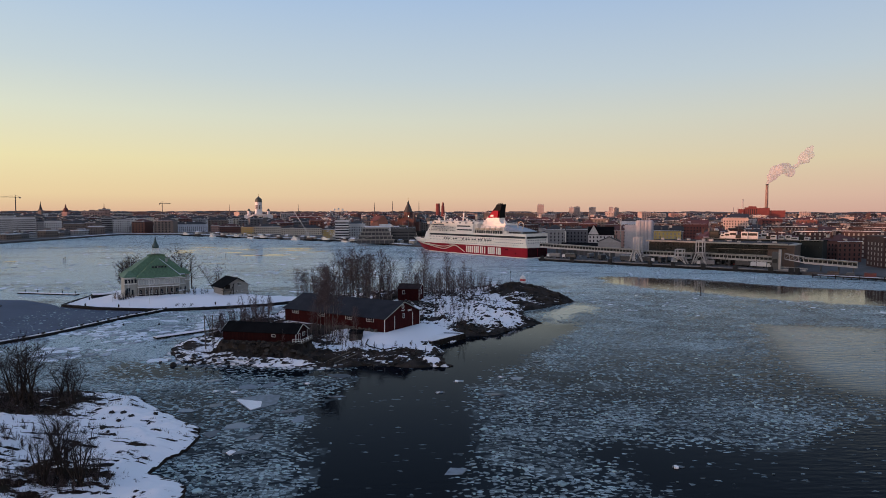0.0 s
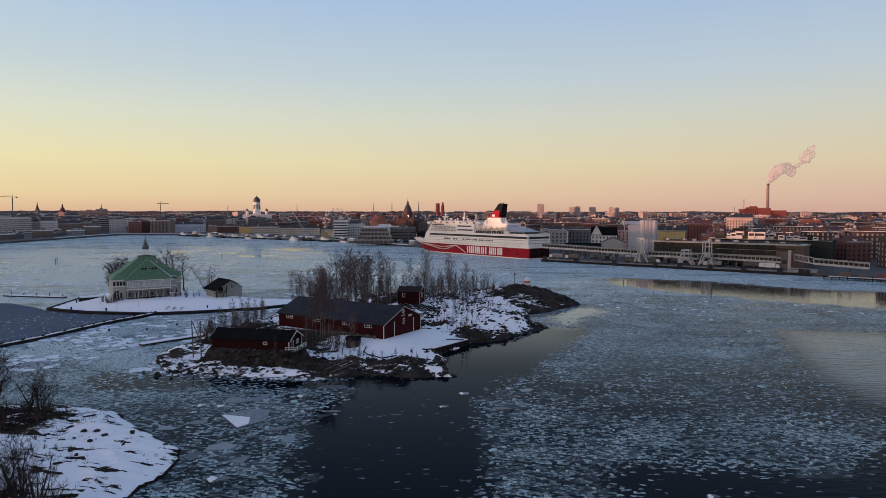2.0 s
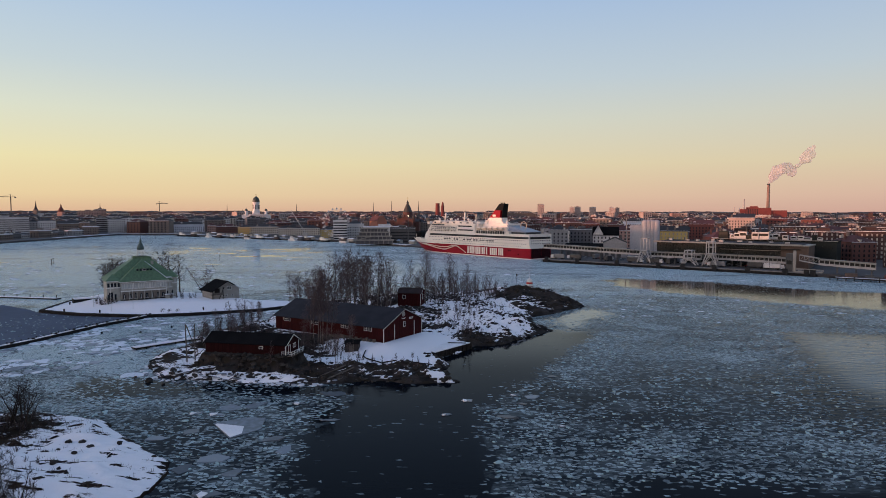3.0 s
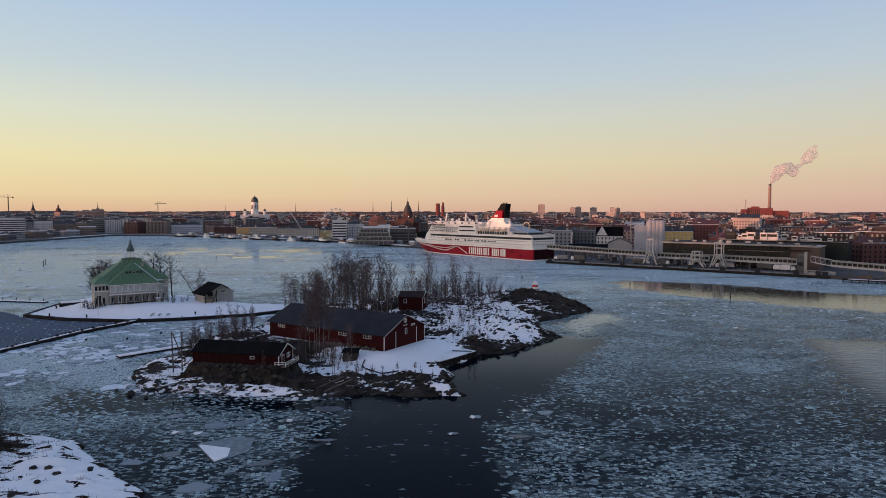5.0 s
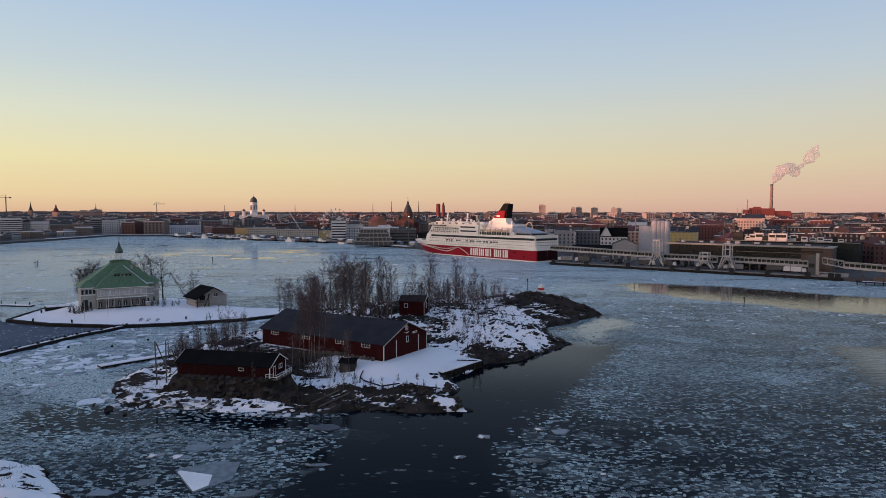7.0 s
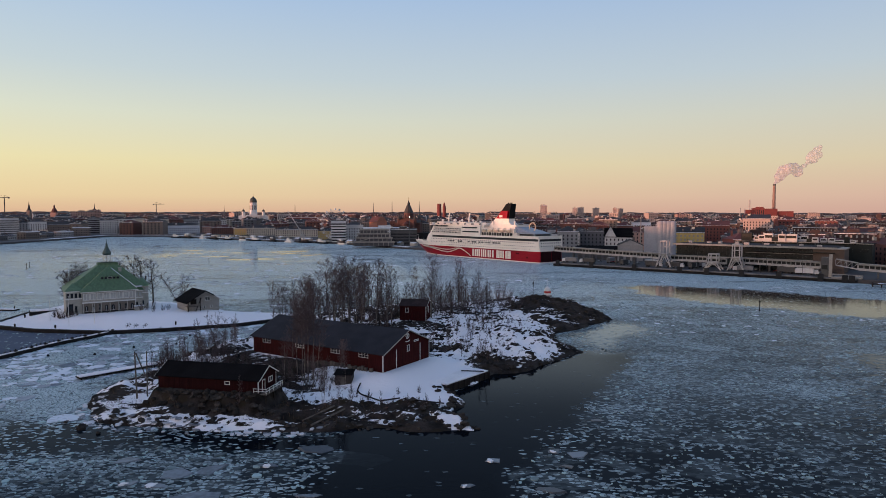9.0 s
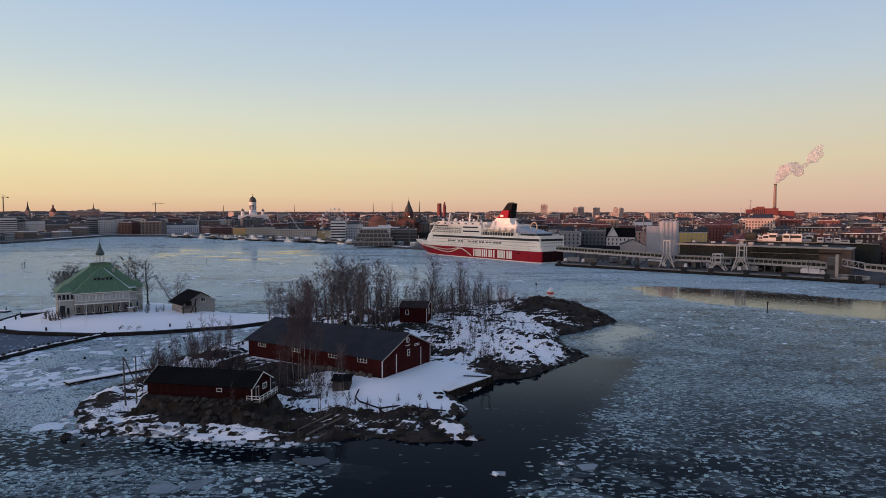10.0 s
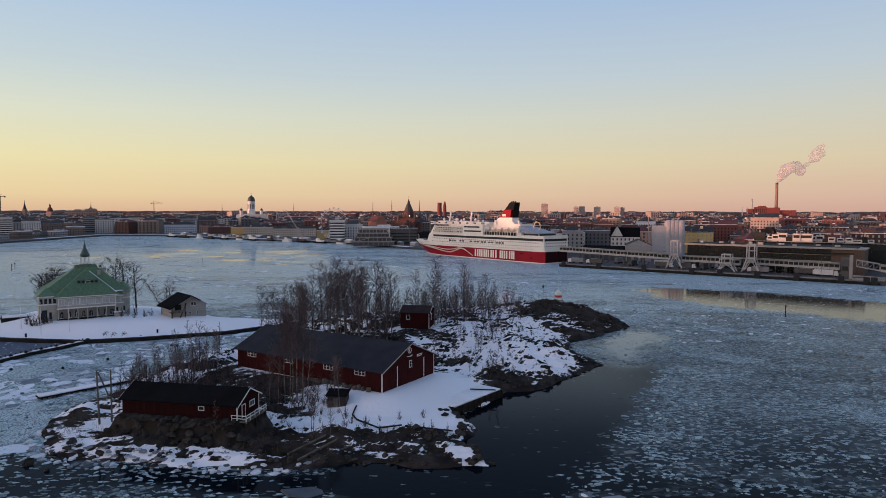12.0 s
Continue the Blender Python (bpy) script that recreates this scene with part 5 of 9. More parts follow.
part("ridge_rail", crest.box(6.5, 8.6, 17.0, 6.6, 12.4, 17.7).box(13.2, 8.6, 17.0, 13.3, 12.4, 17.7), GREEN_ROOF, villa)
TX, TY = 9.8, 10.4
tur = part("turret", Mesh().box(TX - 1.6, TY - 1.6, 15.8, TX + 1.6, TY + 1.6, 17.9).box(TX - 1.8, TY - 1.8, 17.8, TX + 1.8, TY + 1.8, 18.05), COPPER_DARK, villa)
lan = Mesh()
for sxx in (-1.15, 0, 1.15):
    for sy in (-1.15, 1.15):
        lan.box(TX + sxx - 0.1, TY + sy - 0.1, 18.05, TX + sxx + 0.1, TY + sy + 0.1, 20.5)
part("lantern", lan.box(TX - 1.25, TY - 1.25, 20.3, TX + 1.25, TY + 1.25, 20.55).box(TX - 1.25, TY - 1.27, 18.7, TX + 1.25, TY - 1.2, 18.85), WHITE_WOOD, tur, "white open lantern")
part("spire", Mesh().lathe([(1.2, 20.5), (1.5, 21.0), (1.5, 21.5), (1.15, 22.1), (0.8, 22.9), (0.5, 23.6), (0.36, 24.2), (0.42, 24.4), (0.24, 24.7), (0.1, 25.6), (0.03, 26.6)], 14, TX, TY), COPPER_DARK, tur, "dark verdigris onion spire", True)
for dx in (-2.6, -1.3, 0, 1.3, 2.6):
    w = 0.75 if dx == 0 else 0.42
    dm = part("dormer", Mesh().box(AM + dx - w, 2.3, 12.2, AM + dx + w, 4.6, 13.0), COPPER_DARK if dx else WHITE_WOOD, villa)
    part("dormer_roof", Mesh().gable(AM + dx - w, 2.3, AM + dx + w, 4.8, 13.0, 0.5, 0.15, 0.1, along="y"), GREEN_ROOF, dm)
    part("pane", Mesh().box(AM + dx - w + 0.12, 2.24, 12.3, AM + dx + w - 0.12, 2.3, 12.9), GLASS, dm)
for x, y, z in ((13.6, 7.4, 15.6), (15.6, 12.5, 16.0)):
    part("chimney", Mesh().box(x - 0.5, y - 0.5, 11.0, x + 0.5, y + 0.5, z).box(x - 0.6, y - 0.6, z, x + 0.6, y + 0.6, z + 0.25), CREAM_WALL, villa, "pale chimney stack")
# glazed corner pavilions
for px, pw, py, pd, ph in ((-4.6, 5.0, 1.6, 9.0, 8.6), (VW, 2.6, 2.0, 8.0, 7.6), (VW + 2.6, 2.6, 4.6, 9.0, 9.0)):
    pav = part("pavilion", Mesh().box(px, py, 0, px + pw, py + pd, ph).box(px, py, -2.6, px + pw, py + pd, 0), CREAM_WALL, villa)
    part("pavilion_roof", Mesh().hip(px, py, px + pw, py + pd, ph, 2.6, 0.6, ridge=0.8), GREEN_ROOF, pav)
    nw = max(2, int(pw / 1.15))
    for i in range(nw):
        x = px + (i + 0.5) * pw / nw
        part("pane", Mesh().box(x - 0.40, py - 0.06, ph - 2.5, x + 0.40, py, ph - 0.9), GLASS if px < 0 else VERANDA_PANE, pav)
        if i % 2 == 0:
            part("pane", Mesh().box(x - 0.36, py - 0.06, 0.9, x + 0.36, py, 3.2), GLASS, pav)
    part("cornice", Mesh().box(px - 0.15, py - 0.18, ph - 3.0, px + pw + 0.15, py, ph - 2.65).box(px - 0.15, py - 0.18, ph - 0.45, px + pw + 0.15, py, ph), WHITE_WOOD, pav)
part("corner_door", Mesh().box(-3.9, 1.48, 0.1, -2.4, 1.6, 4.0), GLASS, villa, "dark corner doorway")
part("porch", Mesh().box(VW - 0.6, -1.4, -0.6, VW + 2.4, 0.05, 1.9), CREAM_WALL, villa, "low pale entrance porch")
part("porch_snow", Mesh().box(VW - 0.8, -1.6, 1.9, VW + 2.6, 0.05, 2.15), SNOW_ROOF, villa, "snow on a low porch roof")
# snow caught along the right-hand hip and eaves
part("hip_snow", Mesh().beam((AM + 0.9, 6.0, 15.95), (A1 - 0.6, -0.55, 8.85), 0.2), SNOW_ROOF, villa, "snow caught along the hip")
part("eaves_snow", Mesh().box(VW - 0.6, 1.5, 8.85, VW + 2.6, 3.0, 9.1).box(VW + 1.0, 4.2, 9.6, VW + 3.2, 5.4, 9.85), SNOW_ROOF, villa, "snow on the eaves")
part("rain_pipe", Mesh().tube((VW - 0.1, -0.1, 0), (VW - 0.1, -0.1, 8.1), 0.09, n=6), WHITE_WOOD, villa)

HUT = Matrix.Translation((-85.2, 284.6, 2.7)) @ Matrix.Rotation(radians(40), 4, "Z")
hut = thing("hut", HUT, "pale grey gabled hut with a black overhanging roof on snow", "hut")
hp = [(0, 0), (12.0, 0), (12.0, 4.4), (6.0, 7.8), (0, 4.4)]
PALE = surface("pale_boards", (0.36, 0.34, 0.30), 0.75, 0.2, 0.6, 6.0, 0.2, stretch=(1, 1, 6))
part("wall", Mesh().side(hp, 0, 10.0), PALE, hut)
clap = Mesh()
for z in np.arange(0.3, 7.4, 0.42):
    k = 6.0 if z < 4.4 else 6.0 * (7.8 - z) / 3.4
    clap.box(6.0 - k + 0.05, -0.05, z, 6.0 + k - 0.05, 0.0, z + 0.09)
tagged(part("clapboard_relief", clap, PALE, hut), kind="stuff")
part("plinth", Mesh().box(0.1, 0.1, -2.2, 11.9, 9.9, 0), DARK_STONE, hut)
part("roof", Mesh().slab([(-1.2, 10.6, 3.85), (-1.2, -2.6, 3.85), (6.0, -2.6, 8.0), (6.0, 10.6, 8.0)], 0.25), BLACK_ROOF, hut, "black felt roof slope")
part("roof", Mesh().slab([(13.0, -0.7, 4.1), (13.0, 10.6, 4.1), (6.0, 10.6, 8.05), (6.0, -0.7, 8.05)], 0.2), SNOW_ROOF, hut, "snow-covered roof slope")
part("canopy", Mesh().slab([(9.4, -2.6, 6.05), (9.4, -0.75, 6.05), (6.0, -0.75, 8.02), (6.0, -2.6, 8.02)], 0.25), BLACK_ROOF, hut, "black roof over the balcony")
window_in(hut, 7.6, 4.1, 1.7, 1.2, 0, mull=2)
for x in (5.0, 6.4, 9.0):
    window_in(hut, x, 1.3, 0.6, 0.6, 0, mull=1)
part("balcony", Mesh().box(-0.6, -2.2, 2.3, 4.2, 0.0, 2.5).box(-0.6, -2.25, 2.5, 4.2, -2.15, 3.3), GREY_WOOD, hut, "weathered timber balcony")
part("balcony_door", Mesh().box(1.2, -0.07, 2.5, 3.4, 0.0, 4.8), DARK_WOOD, hut, "dark balcony opening")
for x0, x1 in ((-0.4, -0.4), (4.0, 4.0), (1.6, 4.4)):
    part("prop", Mesh().beam((x0, -2.1, -1.0), (x1, -2.1, 5.4 if x1 > 0 else 4.0), 0.24), DARK_WOOD, hut, "dark slanting timber prop")

# ---- bare trees and shrubs ----
BARK_PALE = surface("birch_bark", (0.30, 0.26, 0.22), 0.85, 0.4, 1.5, 5.0, 0.3, second=(0.07, 0.055, 0.05), stretch=(1, 1, 0.5), spec=0.1)
BARK = surface("dark_bark", (0.055, 0.043, 0.036), 0.9, 0.4, 2.0, 9.0, 0.4, spec=0.1)
TWIGS = surface("bare_twigs", (0.150, 0.115, 0.115), 0.9, 0.35, 1.0, 9.0, 0.0, spec=0.1)
TWIGS_DARK = surface("dark_twigs", (0.045, 0.034, 0.031), 0.9, 0.35, 1.0, 9.0, 0.0, spec=0.1)


def bare_tree(seed, height, spread, rise, first, limbs, kids, twigs, trunk_r, stems=1, twig_r=0.022, crown=False):
    """Trunk and crown meshes of a leafless tree. rise: how steeply limbs climb; first: where the crown begins."""
    r = random.Random(seed)
    tm, cm = Mesh(), Mesh()
    for s in range(stems):
        lean = Vector((r.uniform(-1, 1), r.uniform(-1, 1), 0)) * (0.05 if stems == 1 else 0.32)
        top = height * (1 if s == 0 else r.uniform(0.65, 0.95))
        pts, n = [], 7
        base = Vector((0, 0, -0.4)) + (Vector((r.uniform(-1, 1), r.uniform(-1, 1), 0)) * 0.35 if stems > 1 else Vector((0, 0, 0)))
        for i in range(n + 1):
            u = i / n
            pts.append(base + lean * top * u + Vector((r.uniform(-1, 1), r.uniform(-1, 1), 0)) * 0.014 * height * u + Vector((0, 0, top * u)))
        rad = lambda u: trunk_r * (1 - u) ** 0.8 + 0.02
        for i in range(n):
            tm.tube(pts[i], pts[i + 1], rad(i / n), rad((i + 1) / n), 6 if stems == 1 else 4, False)
        for b in range(limbs):
            u = first + (0.98 - first) * (b + r.random()) / limbs
            k = min(n - 1, int(u * n))
            p = pts[k].lerp(pts[k + 1], u * n - k)
            a = b * 2.4 + r.uniform(-0.6, 0.6)
            if crown:
                k = (u - first) / (1 - first)
                w = spread * height * (0.35 + 0.65 * math.sin(math.pi * (0.14 + 0.74 * k))) * r.uniform(0.6, 1.1)
            else:
                w = spread * height * (1.05 - u) ** 0.6 * r.uniform(0.6, 1.1) * (0.35 + 0.65 * min(1, (u - first) / 0.2 + 0.4))
            d = Vector((math.cos(a), math.sin(a), rise * r.uniform(0.7, 1.3))).normalized()
            mid = p + d * w * 0.5 + Vector((0, 0, 0.05 * w))
            end = mid + (d + Vector((r.uniform(-.3, .3), r.uniform(-.3, .3), r.uniform(0, .35)))).normalized() * w * 0.6
            br = min(rad(u) * 0.6, 0.03 + 0.012 * w)
            cm.tube(p, mid, br, br * 0.65, 3, False)
            cm.tube(mid, end, br * 0.65, twig_r, 3, False)
            for c in range(kids):
                v = r.uniform(0.25, 1.0)
                q = p.lerp(mid, v * 2) if v < 0.5 else mid.lerp(end, v * 2 - 1)
                e = (d * 0.6 + Vector((r.uniform(-1, 1), r.uniform(-1, 1), r.uniform(-0.1, 0.9)))).normalized()
                L = w * r.uniform(0.3, 0.62)
                q2 = q + e * L
                cm.tube(q, q2, twig_r * 1.5, twig_r, 3, False)
                for g in range(twigs):
                    q3 = q.lerp(q2, r.uniform(0.3, 1.0))
                    e2 = (e * 0.7 + Vector((r.uniform(-1, 1), r.uniform(-1, 1), r.uniform(-0.2, 0.8)))).normalized()
                    cm.spike(q3, q3 + e2 * L * r.uniform(0.4, 0.8), twig_r * 1.15)
    return to_mesh("trunk", tm, True), to_mesh("crown", cm)


def tree_kind(name, seed, label, category, group, bark, twig, **kw):
    """A first tree of a kind, to be copied."""
    a, b = bare_tree(seed, **kw)
    t = thing(name, pose(0, 0, -60), label, category, group)
    tr = part("trunk", a, bark, t)
    if kw.get("stems", 1) > 1:
        tagged(tr, kind="stuff")
    part("crown", b, twig, t)
    return t


def plant(kind, x, y, height, scale=1.0, turn=None, wide=1.0):
    z = ground(height, x, y)
    r = random.random() * 360 if turn is None else turn
    s = scale
    t = copy_thing(kind, pose(x, y, z - 0.15, random.uniform(-2.5, 2.5), random.uniform(-2.5, 2.5), r))
    t.scale = (s * wide, s * wide, s)
    return t


random.seed(21)
BIRCHES = [tree_kind("birch_tree", 100 + i, "tall bare birch with a pale trunk and fine twigs", "tree", "birches of the islet grove", BARK_PALE, TWIGS,
                     height=20.0, spread=(0.16, 0.13, 0.18, 0.15, 0.14, 0.17)[i], rise=1.05, first=(0.28, 0.36, 0.3, 0.42, 0.34, 0.25)[i], limbs=38, kids=5, twigs=7, trunk_r=0.15, twig_r=0.0165, crown=True) for i in range(6)]
TALL_BIRCHES = [tree_kind("birch_tree", 150 + i, "tall pale-stemmed birch with a dense high crown", "tree", "birches before the barn", BARK_PALE, TWIGS,
                          height=19.0, spread=0.17, rise=0.9, first=0.50, limbs=36, kids=6, twigs=8, trunk_r=0.14, twig_r=0.0155, crown=True) for i in range(2)]
ALDERS = [tree_kind("alder_tree", 200 + i, "slender bare alder with dark upright twigs", "tree", "alders on the islet", BARK, TWIGS,
                    height=11.0, spread=0.19, rise=1.2, first=0.10, limbs=22, kids=4, twigs=6, trunk_r=0.08, stems=1 + i % 2, twig_r=0.016, crown=i > 1) for i in range(4)]
BROAD = [tree_kind("broad_tree", 300 + i, "broad bare tree with dark spreading limbs", "tree", "broad trees on the shores", BARK, TWIGS_DARK,
                   height=14.0, spread=0.27, rise=1.0, first=0.30, limbs=(9, 10, 16, 8)[i], kids=5, twigs=5, trunk_r=0.2, stems=(4, 3, 2, 5)[i], twig_r=0.0165, crown=True) for i in range(4)]
GARDEN = [tree_kind("garden_tree", 340 + i, "old bare garden tree with a dense dark crown", "tree", "garden trees round the villa", BARK, TWIGS_DARK,
                    height=14.0, spread=0.26, rise=0.75, first=0.22, limbs=30, kids=5, twigs=6, trunk_r=0.24, twig_r=0.018, crown=True) for i in range(3)]
SHRUBS = [tree_kind("shrub", 400 + i, "leafless brown shrub standing in snow", "shrub", "leafless shrubs", BARK, TWIGS,
                    height=2.6, spread=0.32, rise=1.3, first=0.05, limbs=6, kids=3, twigs=3, trunk_r=0.03, stems=4, twig_r=0.0115) for i in range(4)]
BIG_SHRUBS = [tree_kind("tall_shrub", 450 + i, "tall many-stemmed leafless shrub on heath", "shrub", "tall shrubs on heath", BARK, TWIGS_DARK,
                        height=9.0, spread=0.26, rise=1.0, first=0.34, limbs=7, kids=4, twigs=5, trunk_r=0.14, stems=8, twig_r=0.011, crown=True) for i in range(2)]


def scatter(kinds, n, cx, cy, rx, ry, height, lo, hi, gap, taken, keep=None):
    done = 0
    for _ in range(n * 12):
        if done == n:
            break
        a, q = random.random() * 2 * math.pi, math.sqrt(random.random())
        x, y = cx + rx * q * math.cos(a), cy + ry * q * math.sin(a)
        if any((x - u) ** 2 + (y - v) ** 2 < gap * gap for u, v in taken) or (keep and not keep(x, y)) or ground(height, x, y) < 0.6:
            continue
        taken.append((x, y))
        plant(random.choice(kinds), x, y, height, random.uniform(lo, hi))
        done += 1


def off_houses(x, y):
    for m, L, W in ((BARN, 41.5, 18.6), (SHED, 21.5, 7.4), (HOUSE, 8.8, 9.0)):
        p = m.inverted() @ Vector((x, y, 0))
        if -1.8 < p.x < L + 2.5 and -1.8 < p.y < W + 1.8:
            return False
    return not (-9 < x < 9 and 232 < y < 260)


grove = []
scatter(BIRCHES, 18, -37.5, 243, 8.5, 10, main_height, 0.68, 0.92, 1.6, grove, off_houses)
scatter(BIRCHES, 22, -20.5, 247, 8.5, 12, main_height, 0.86, 1.12, 1.6, grove, off_houses)
for x, y, s in ((-10.2, 246, 1.02), (-9.0, 249, 0.9), (3.8, 264, 1.05), (4.8, 266, 0.85), (13.6, 275, 0.98), (14.8, 277, 0.85), (22, 284, 0.72), (-2.0, 272, 0.8)):
    plant(BIRCHES[int(abs(x) * 3) % 6], x, y, main_height, s)
    grove.append((x, y))
scatter(BIRCHES, 8, 8, 282, 16, 14, main_height, 0.5, 0.72, 3.0, grove, off_houses)
scatter(ALDERS, 42, -14, 262, 26, 26, main_height, 0.7, 1.15, 1.6, grove, off_houses)
scatter(ALDERS, 52, 18, 290, 20, 22, main_height, 0.6, 1.1, 1.5, grove, off_houses)
scatter(ALDERS, 14, 12, 236, 12, 14, main_height, 0.45, 0.8, 2.4, grove, off_houses)
scatter(SHRUBS, 44, 14, 246, 20, 26, main_height, 0.5, 1.0, 1.5, grove, off_houses)
# birches before the barn
for x, y, s in ((-26.4, 190.6, 1.0), (-25.0, 190.0, 0.96), (-24.2, 191.4, 1.02), (-27.6, 191.2, 0.9), (-25.6, 188.6, 0.86), (-23.0, 189.4, 0.7), (-28.6, 189.6, 0.66)):
    plant(TALL_BIRCHES[int(-x * 5) % 2], x, y, main_height, s)
for x, y, s in ((-19.0, 172.4, 0.42), (-19.4, 173.2, 0.36), (-16.2, 186.0, 0.5), (-17.6, 188.0, 0.42), (-22.4, 180.6, 0.4), (-30.0, 188.5, 0.5), (-16.0, 171.8, 0.3)):
    plant(BIRCHES[int(-x * 5) % 6], x, y, main_height, s)
# thin trees by the barn's far end and scrub behind the shed
for x, y, s in ((-55.5, 224, 0.92), (-57.5, 219, 1.05), (-52.0, 229, 0.85), (-60, 214, 0.6)):
    plant(ALDERS[int(-x) % 4], x, y, main_height, s)
scatter(ALDERS, 24, -56, 208, 10, 16, main_height, 0.3, 0.72, 1.2, grove, off_houses)
scatter(BIRCHES, 12, -54, 212, 8, 12, main_height, 0.32, 0.5, 1.5, grove, off_houses)
scatter(ALDERS, 14, -57, 204, 8, 12, main_height, 0.45, 0.75, 1.3, grove, off_houses)
scatter(SHRUBS, 26, -34, 198, 12, 8, main_height, 0.7, 1.3, 1.0, grove, off_houses)
scatter(ALDERS, 20, -38, 194, 14, 8, main_height, 0.28, 0.5, 1.2, grove, off_houses)
scatter(SHRUBS, 42, -42, 196, 22, 14, main_height, 0.6, 1.2, 1.1, grove, off_houses)
scatter(SHRUBS, 20, -14, 177, 20, 8, main_height, 0.45, 0.95, 1.6, grove, off_houses)
scatter(SHRUBS, 14, 14, 217, 9, 9, main_height, 0.6, 1.2, 1.2, grove, off_houses)
scatter(SHRUBS, 40, -26, 187, 10, 8, main_height, 0.6, 1.15, 0.9, grove, off_houses)
scatter(ALDERS, 10, -30, 190, 10, 6, main_height, 0.25, 0.42, 1.6, grove, off_houses)
scatter(SHRUBS, 46, -51, 202, 12, 9, main_height, 1.0, 1.8, 0.9, grove, off_houses)
plant(ALDERS[1], 16.0, 210.5, main_height, 0.72)
plant(ALDERS[2], 10.5, 211.0, main_height, 0.5)
plant(ALDERS[0], -34.7, 169.6, main_height, 0.62)
for x, y in ((-13, 177.5), (-10.5, 176), (-8, 174.2), (-5.5, 172.8), (-2.5, 172.4), (1.0, 173.2), (3.6, 173.4), (-14.5, 180.5), (-6.5, 171.2), (0.2, 171.4), (13.2, 208.6), (15.0, 207.4), (17.2, 208.6), (14.4, 210.2)):
    plant(SHRUBS[int(abs(x) * 3) % 4], x, y, main_height, random.uniform(0.7, 1.15))
# villa garden
for x, y, s in ((-128.5, 293.5, 1.0), (-133.0, 294.6, 0.95), (-129.5, 296, 1.15), (-132.5, 292, 1.05), (-134.5, 298, 0.95), (-131, 300, 1.1), (-106.5, 307, 1.15), (-116, 312, 1.3), (-112.5, 310, 1.2), (-120, 309, 1.2)):
    plant(GARDEN[int(-x) % 3], x, y, villa_height, s, wide=1.15)
plant(ALDERS[3], -93.5, 300, villa_height, 1.15, wide=1.7)
plant(ALDERS[0], -93.0, 300.8, villa_height, 1.0, wide=1.5)
for x, y in ((-97, 284), (-95, 286.5), (-93.6, 289), (-128.5, 277), (-130, 279.5)):
    plant(SHRUBS[int(-x) % 4], x, y, villa_height, 1.3)
for u, v, k in ((-6.2, 0.4, 1.7), (-5.4, -0.4, 1.5), (-4.6, -0.6, 1.5), (-3.6, -0.4, 1.4), (-2.6, -0.9, 1.2), (-7.2, 1.6, 1.5), (-1.4, -0.6, 1.0), (VW + 1.6, -2.4, 1.6), (VW + 3.4, -2.2, 1.3), (VW + 5.8, -0.6, 1.7), (8.0, -1.2, 0.8), (13.0, -1.4, 0.7)):
    p = VILLA @ Vector((u, v, 0))
    plant(SHRUBS[int(u * 3) % 4], p.x, p.y, villa_height, k)
# the near shore
for k, x, y, s in ((0, -76.0, 126.5, 1.0), (1, -74.4, 127.4, 0.95), (2, -78.0, 127.6, 0.9), (3, -69.6, 130.6, 0.62), (0, -68.2, 129.4, 0.52), (1, -72.0, 131.0, 0.62), (3, -84, 128, 0.8), (2, -90, 127, 0.85), (0, -80.5, 131, 0.7)):
    plant(BROAD[k], x, y, near_height, s, wide=1.15)
for k, x, y, s in ((0, -48.6, 90.9, 1.35), (1, -46.2, 89.6, 0.95), (0, -51.2, 89.6, 1.0), (1, -50.0, 92.6, 0.7), (1, -44.6, 91.2, 0.55)):
    plant(BIG_SHRUBS[k], x, y, near_height, s)
near_taken = []
scatter(SHRUBS, 22, -50, 90, 8, 4, near_height, 0.6, 1.25, 0.8, near_taken)
scatter(SHRUBS, 30, -62, 100, 12, 8, near_height, 0.5, 1.1, 1.0, near_taken)
scatter(SHRUBS, 60, -80, 129, 16, 9, near_height, 0.7, 1.5, 0.9, near_taken)
scatter(SHRUBS, 24, -66, 108, 12, 12, near_height, 0.5, 1.0, 1.4, near_taken)
# dry grass and low scrub
rg = np.random.RandomState(91)


def dry_grass(name, n, poly, height, snow, lo, hi, limit):
    xs, ys = [p[0] for p in poly], [p[1] for p in poly]
    x, y = rg.uniform(min(xs), max(xs), n), rg.uniform(min(ys), max(ys), n)
    d = inside(poly, x, y)
    ok = (d > 1.5) & (snow(x, y) < limit + 0.25 * rg.rand(n))
    x, y = x[ok], y[ok]
    z = height(x, y)
    m = Mesh()
    for a, b, c in zip(x.tolist(), y.tolist(), z.tolist()):
        if c < 0.7 or not off_houses(a, b):
            continue
        for _ in range(3):
            h, w = rg.uniform(lo, hi), rg.uniform(0.02, 0.05)
            u, v, e, g = rg.uniform(-.4, .4), rg.uniform(-.4, .4), rg.uniform(-.25, .25), rg.uniform(-.25, .25)
            k = len(m.v)
            m.v += [(a + u - w, b + v, c - 0.1), (a + u + w, b + v, c - 0.1), (a + u, b + v + w, c - 0.1), (a + u + e, b + v + g, c + h)]
            m.f += [(k, k + 1, k + 3), (k + 1, k + 2, k + 3), (k + 2, k, k + 3)]
    tagged(part(name, m, GRASS), "dry brown grass between rock and snow", "grass", kind="stuff")


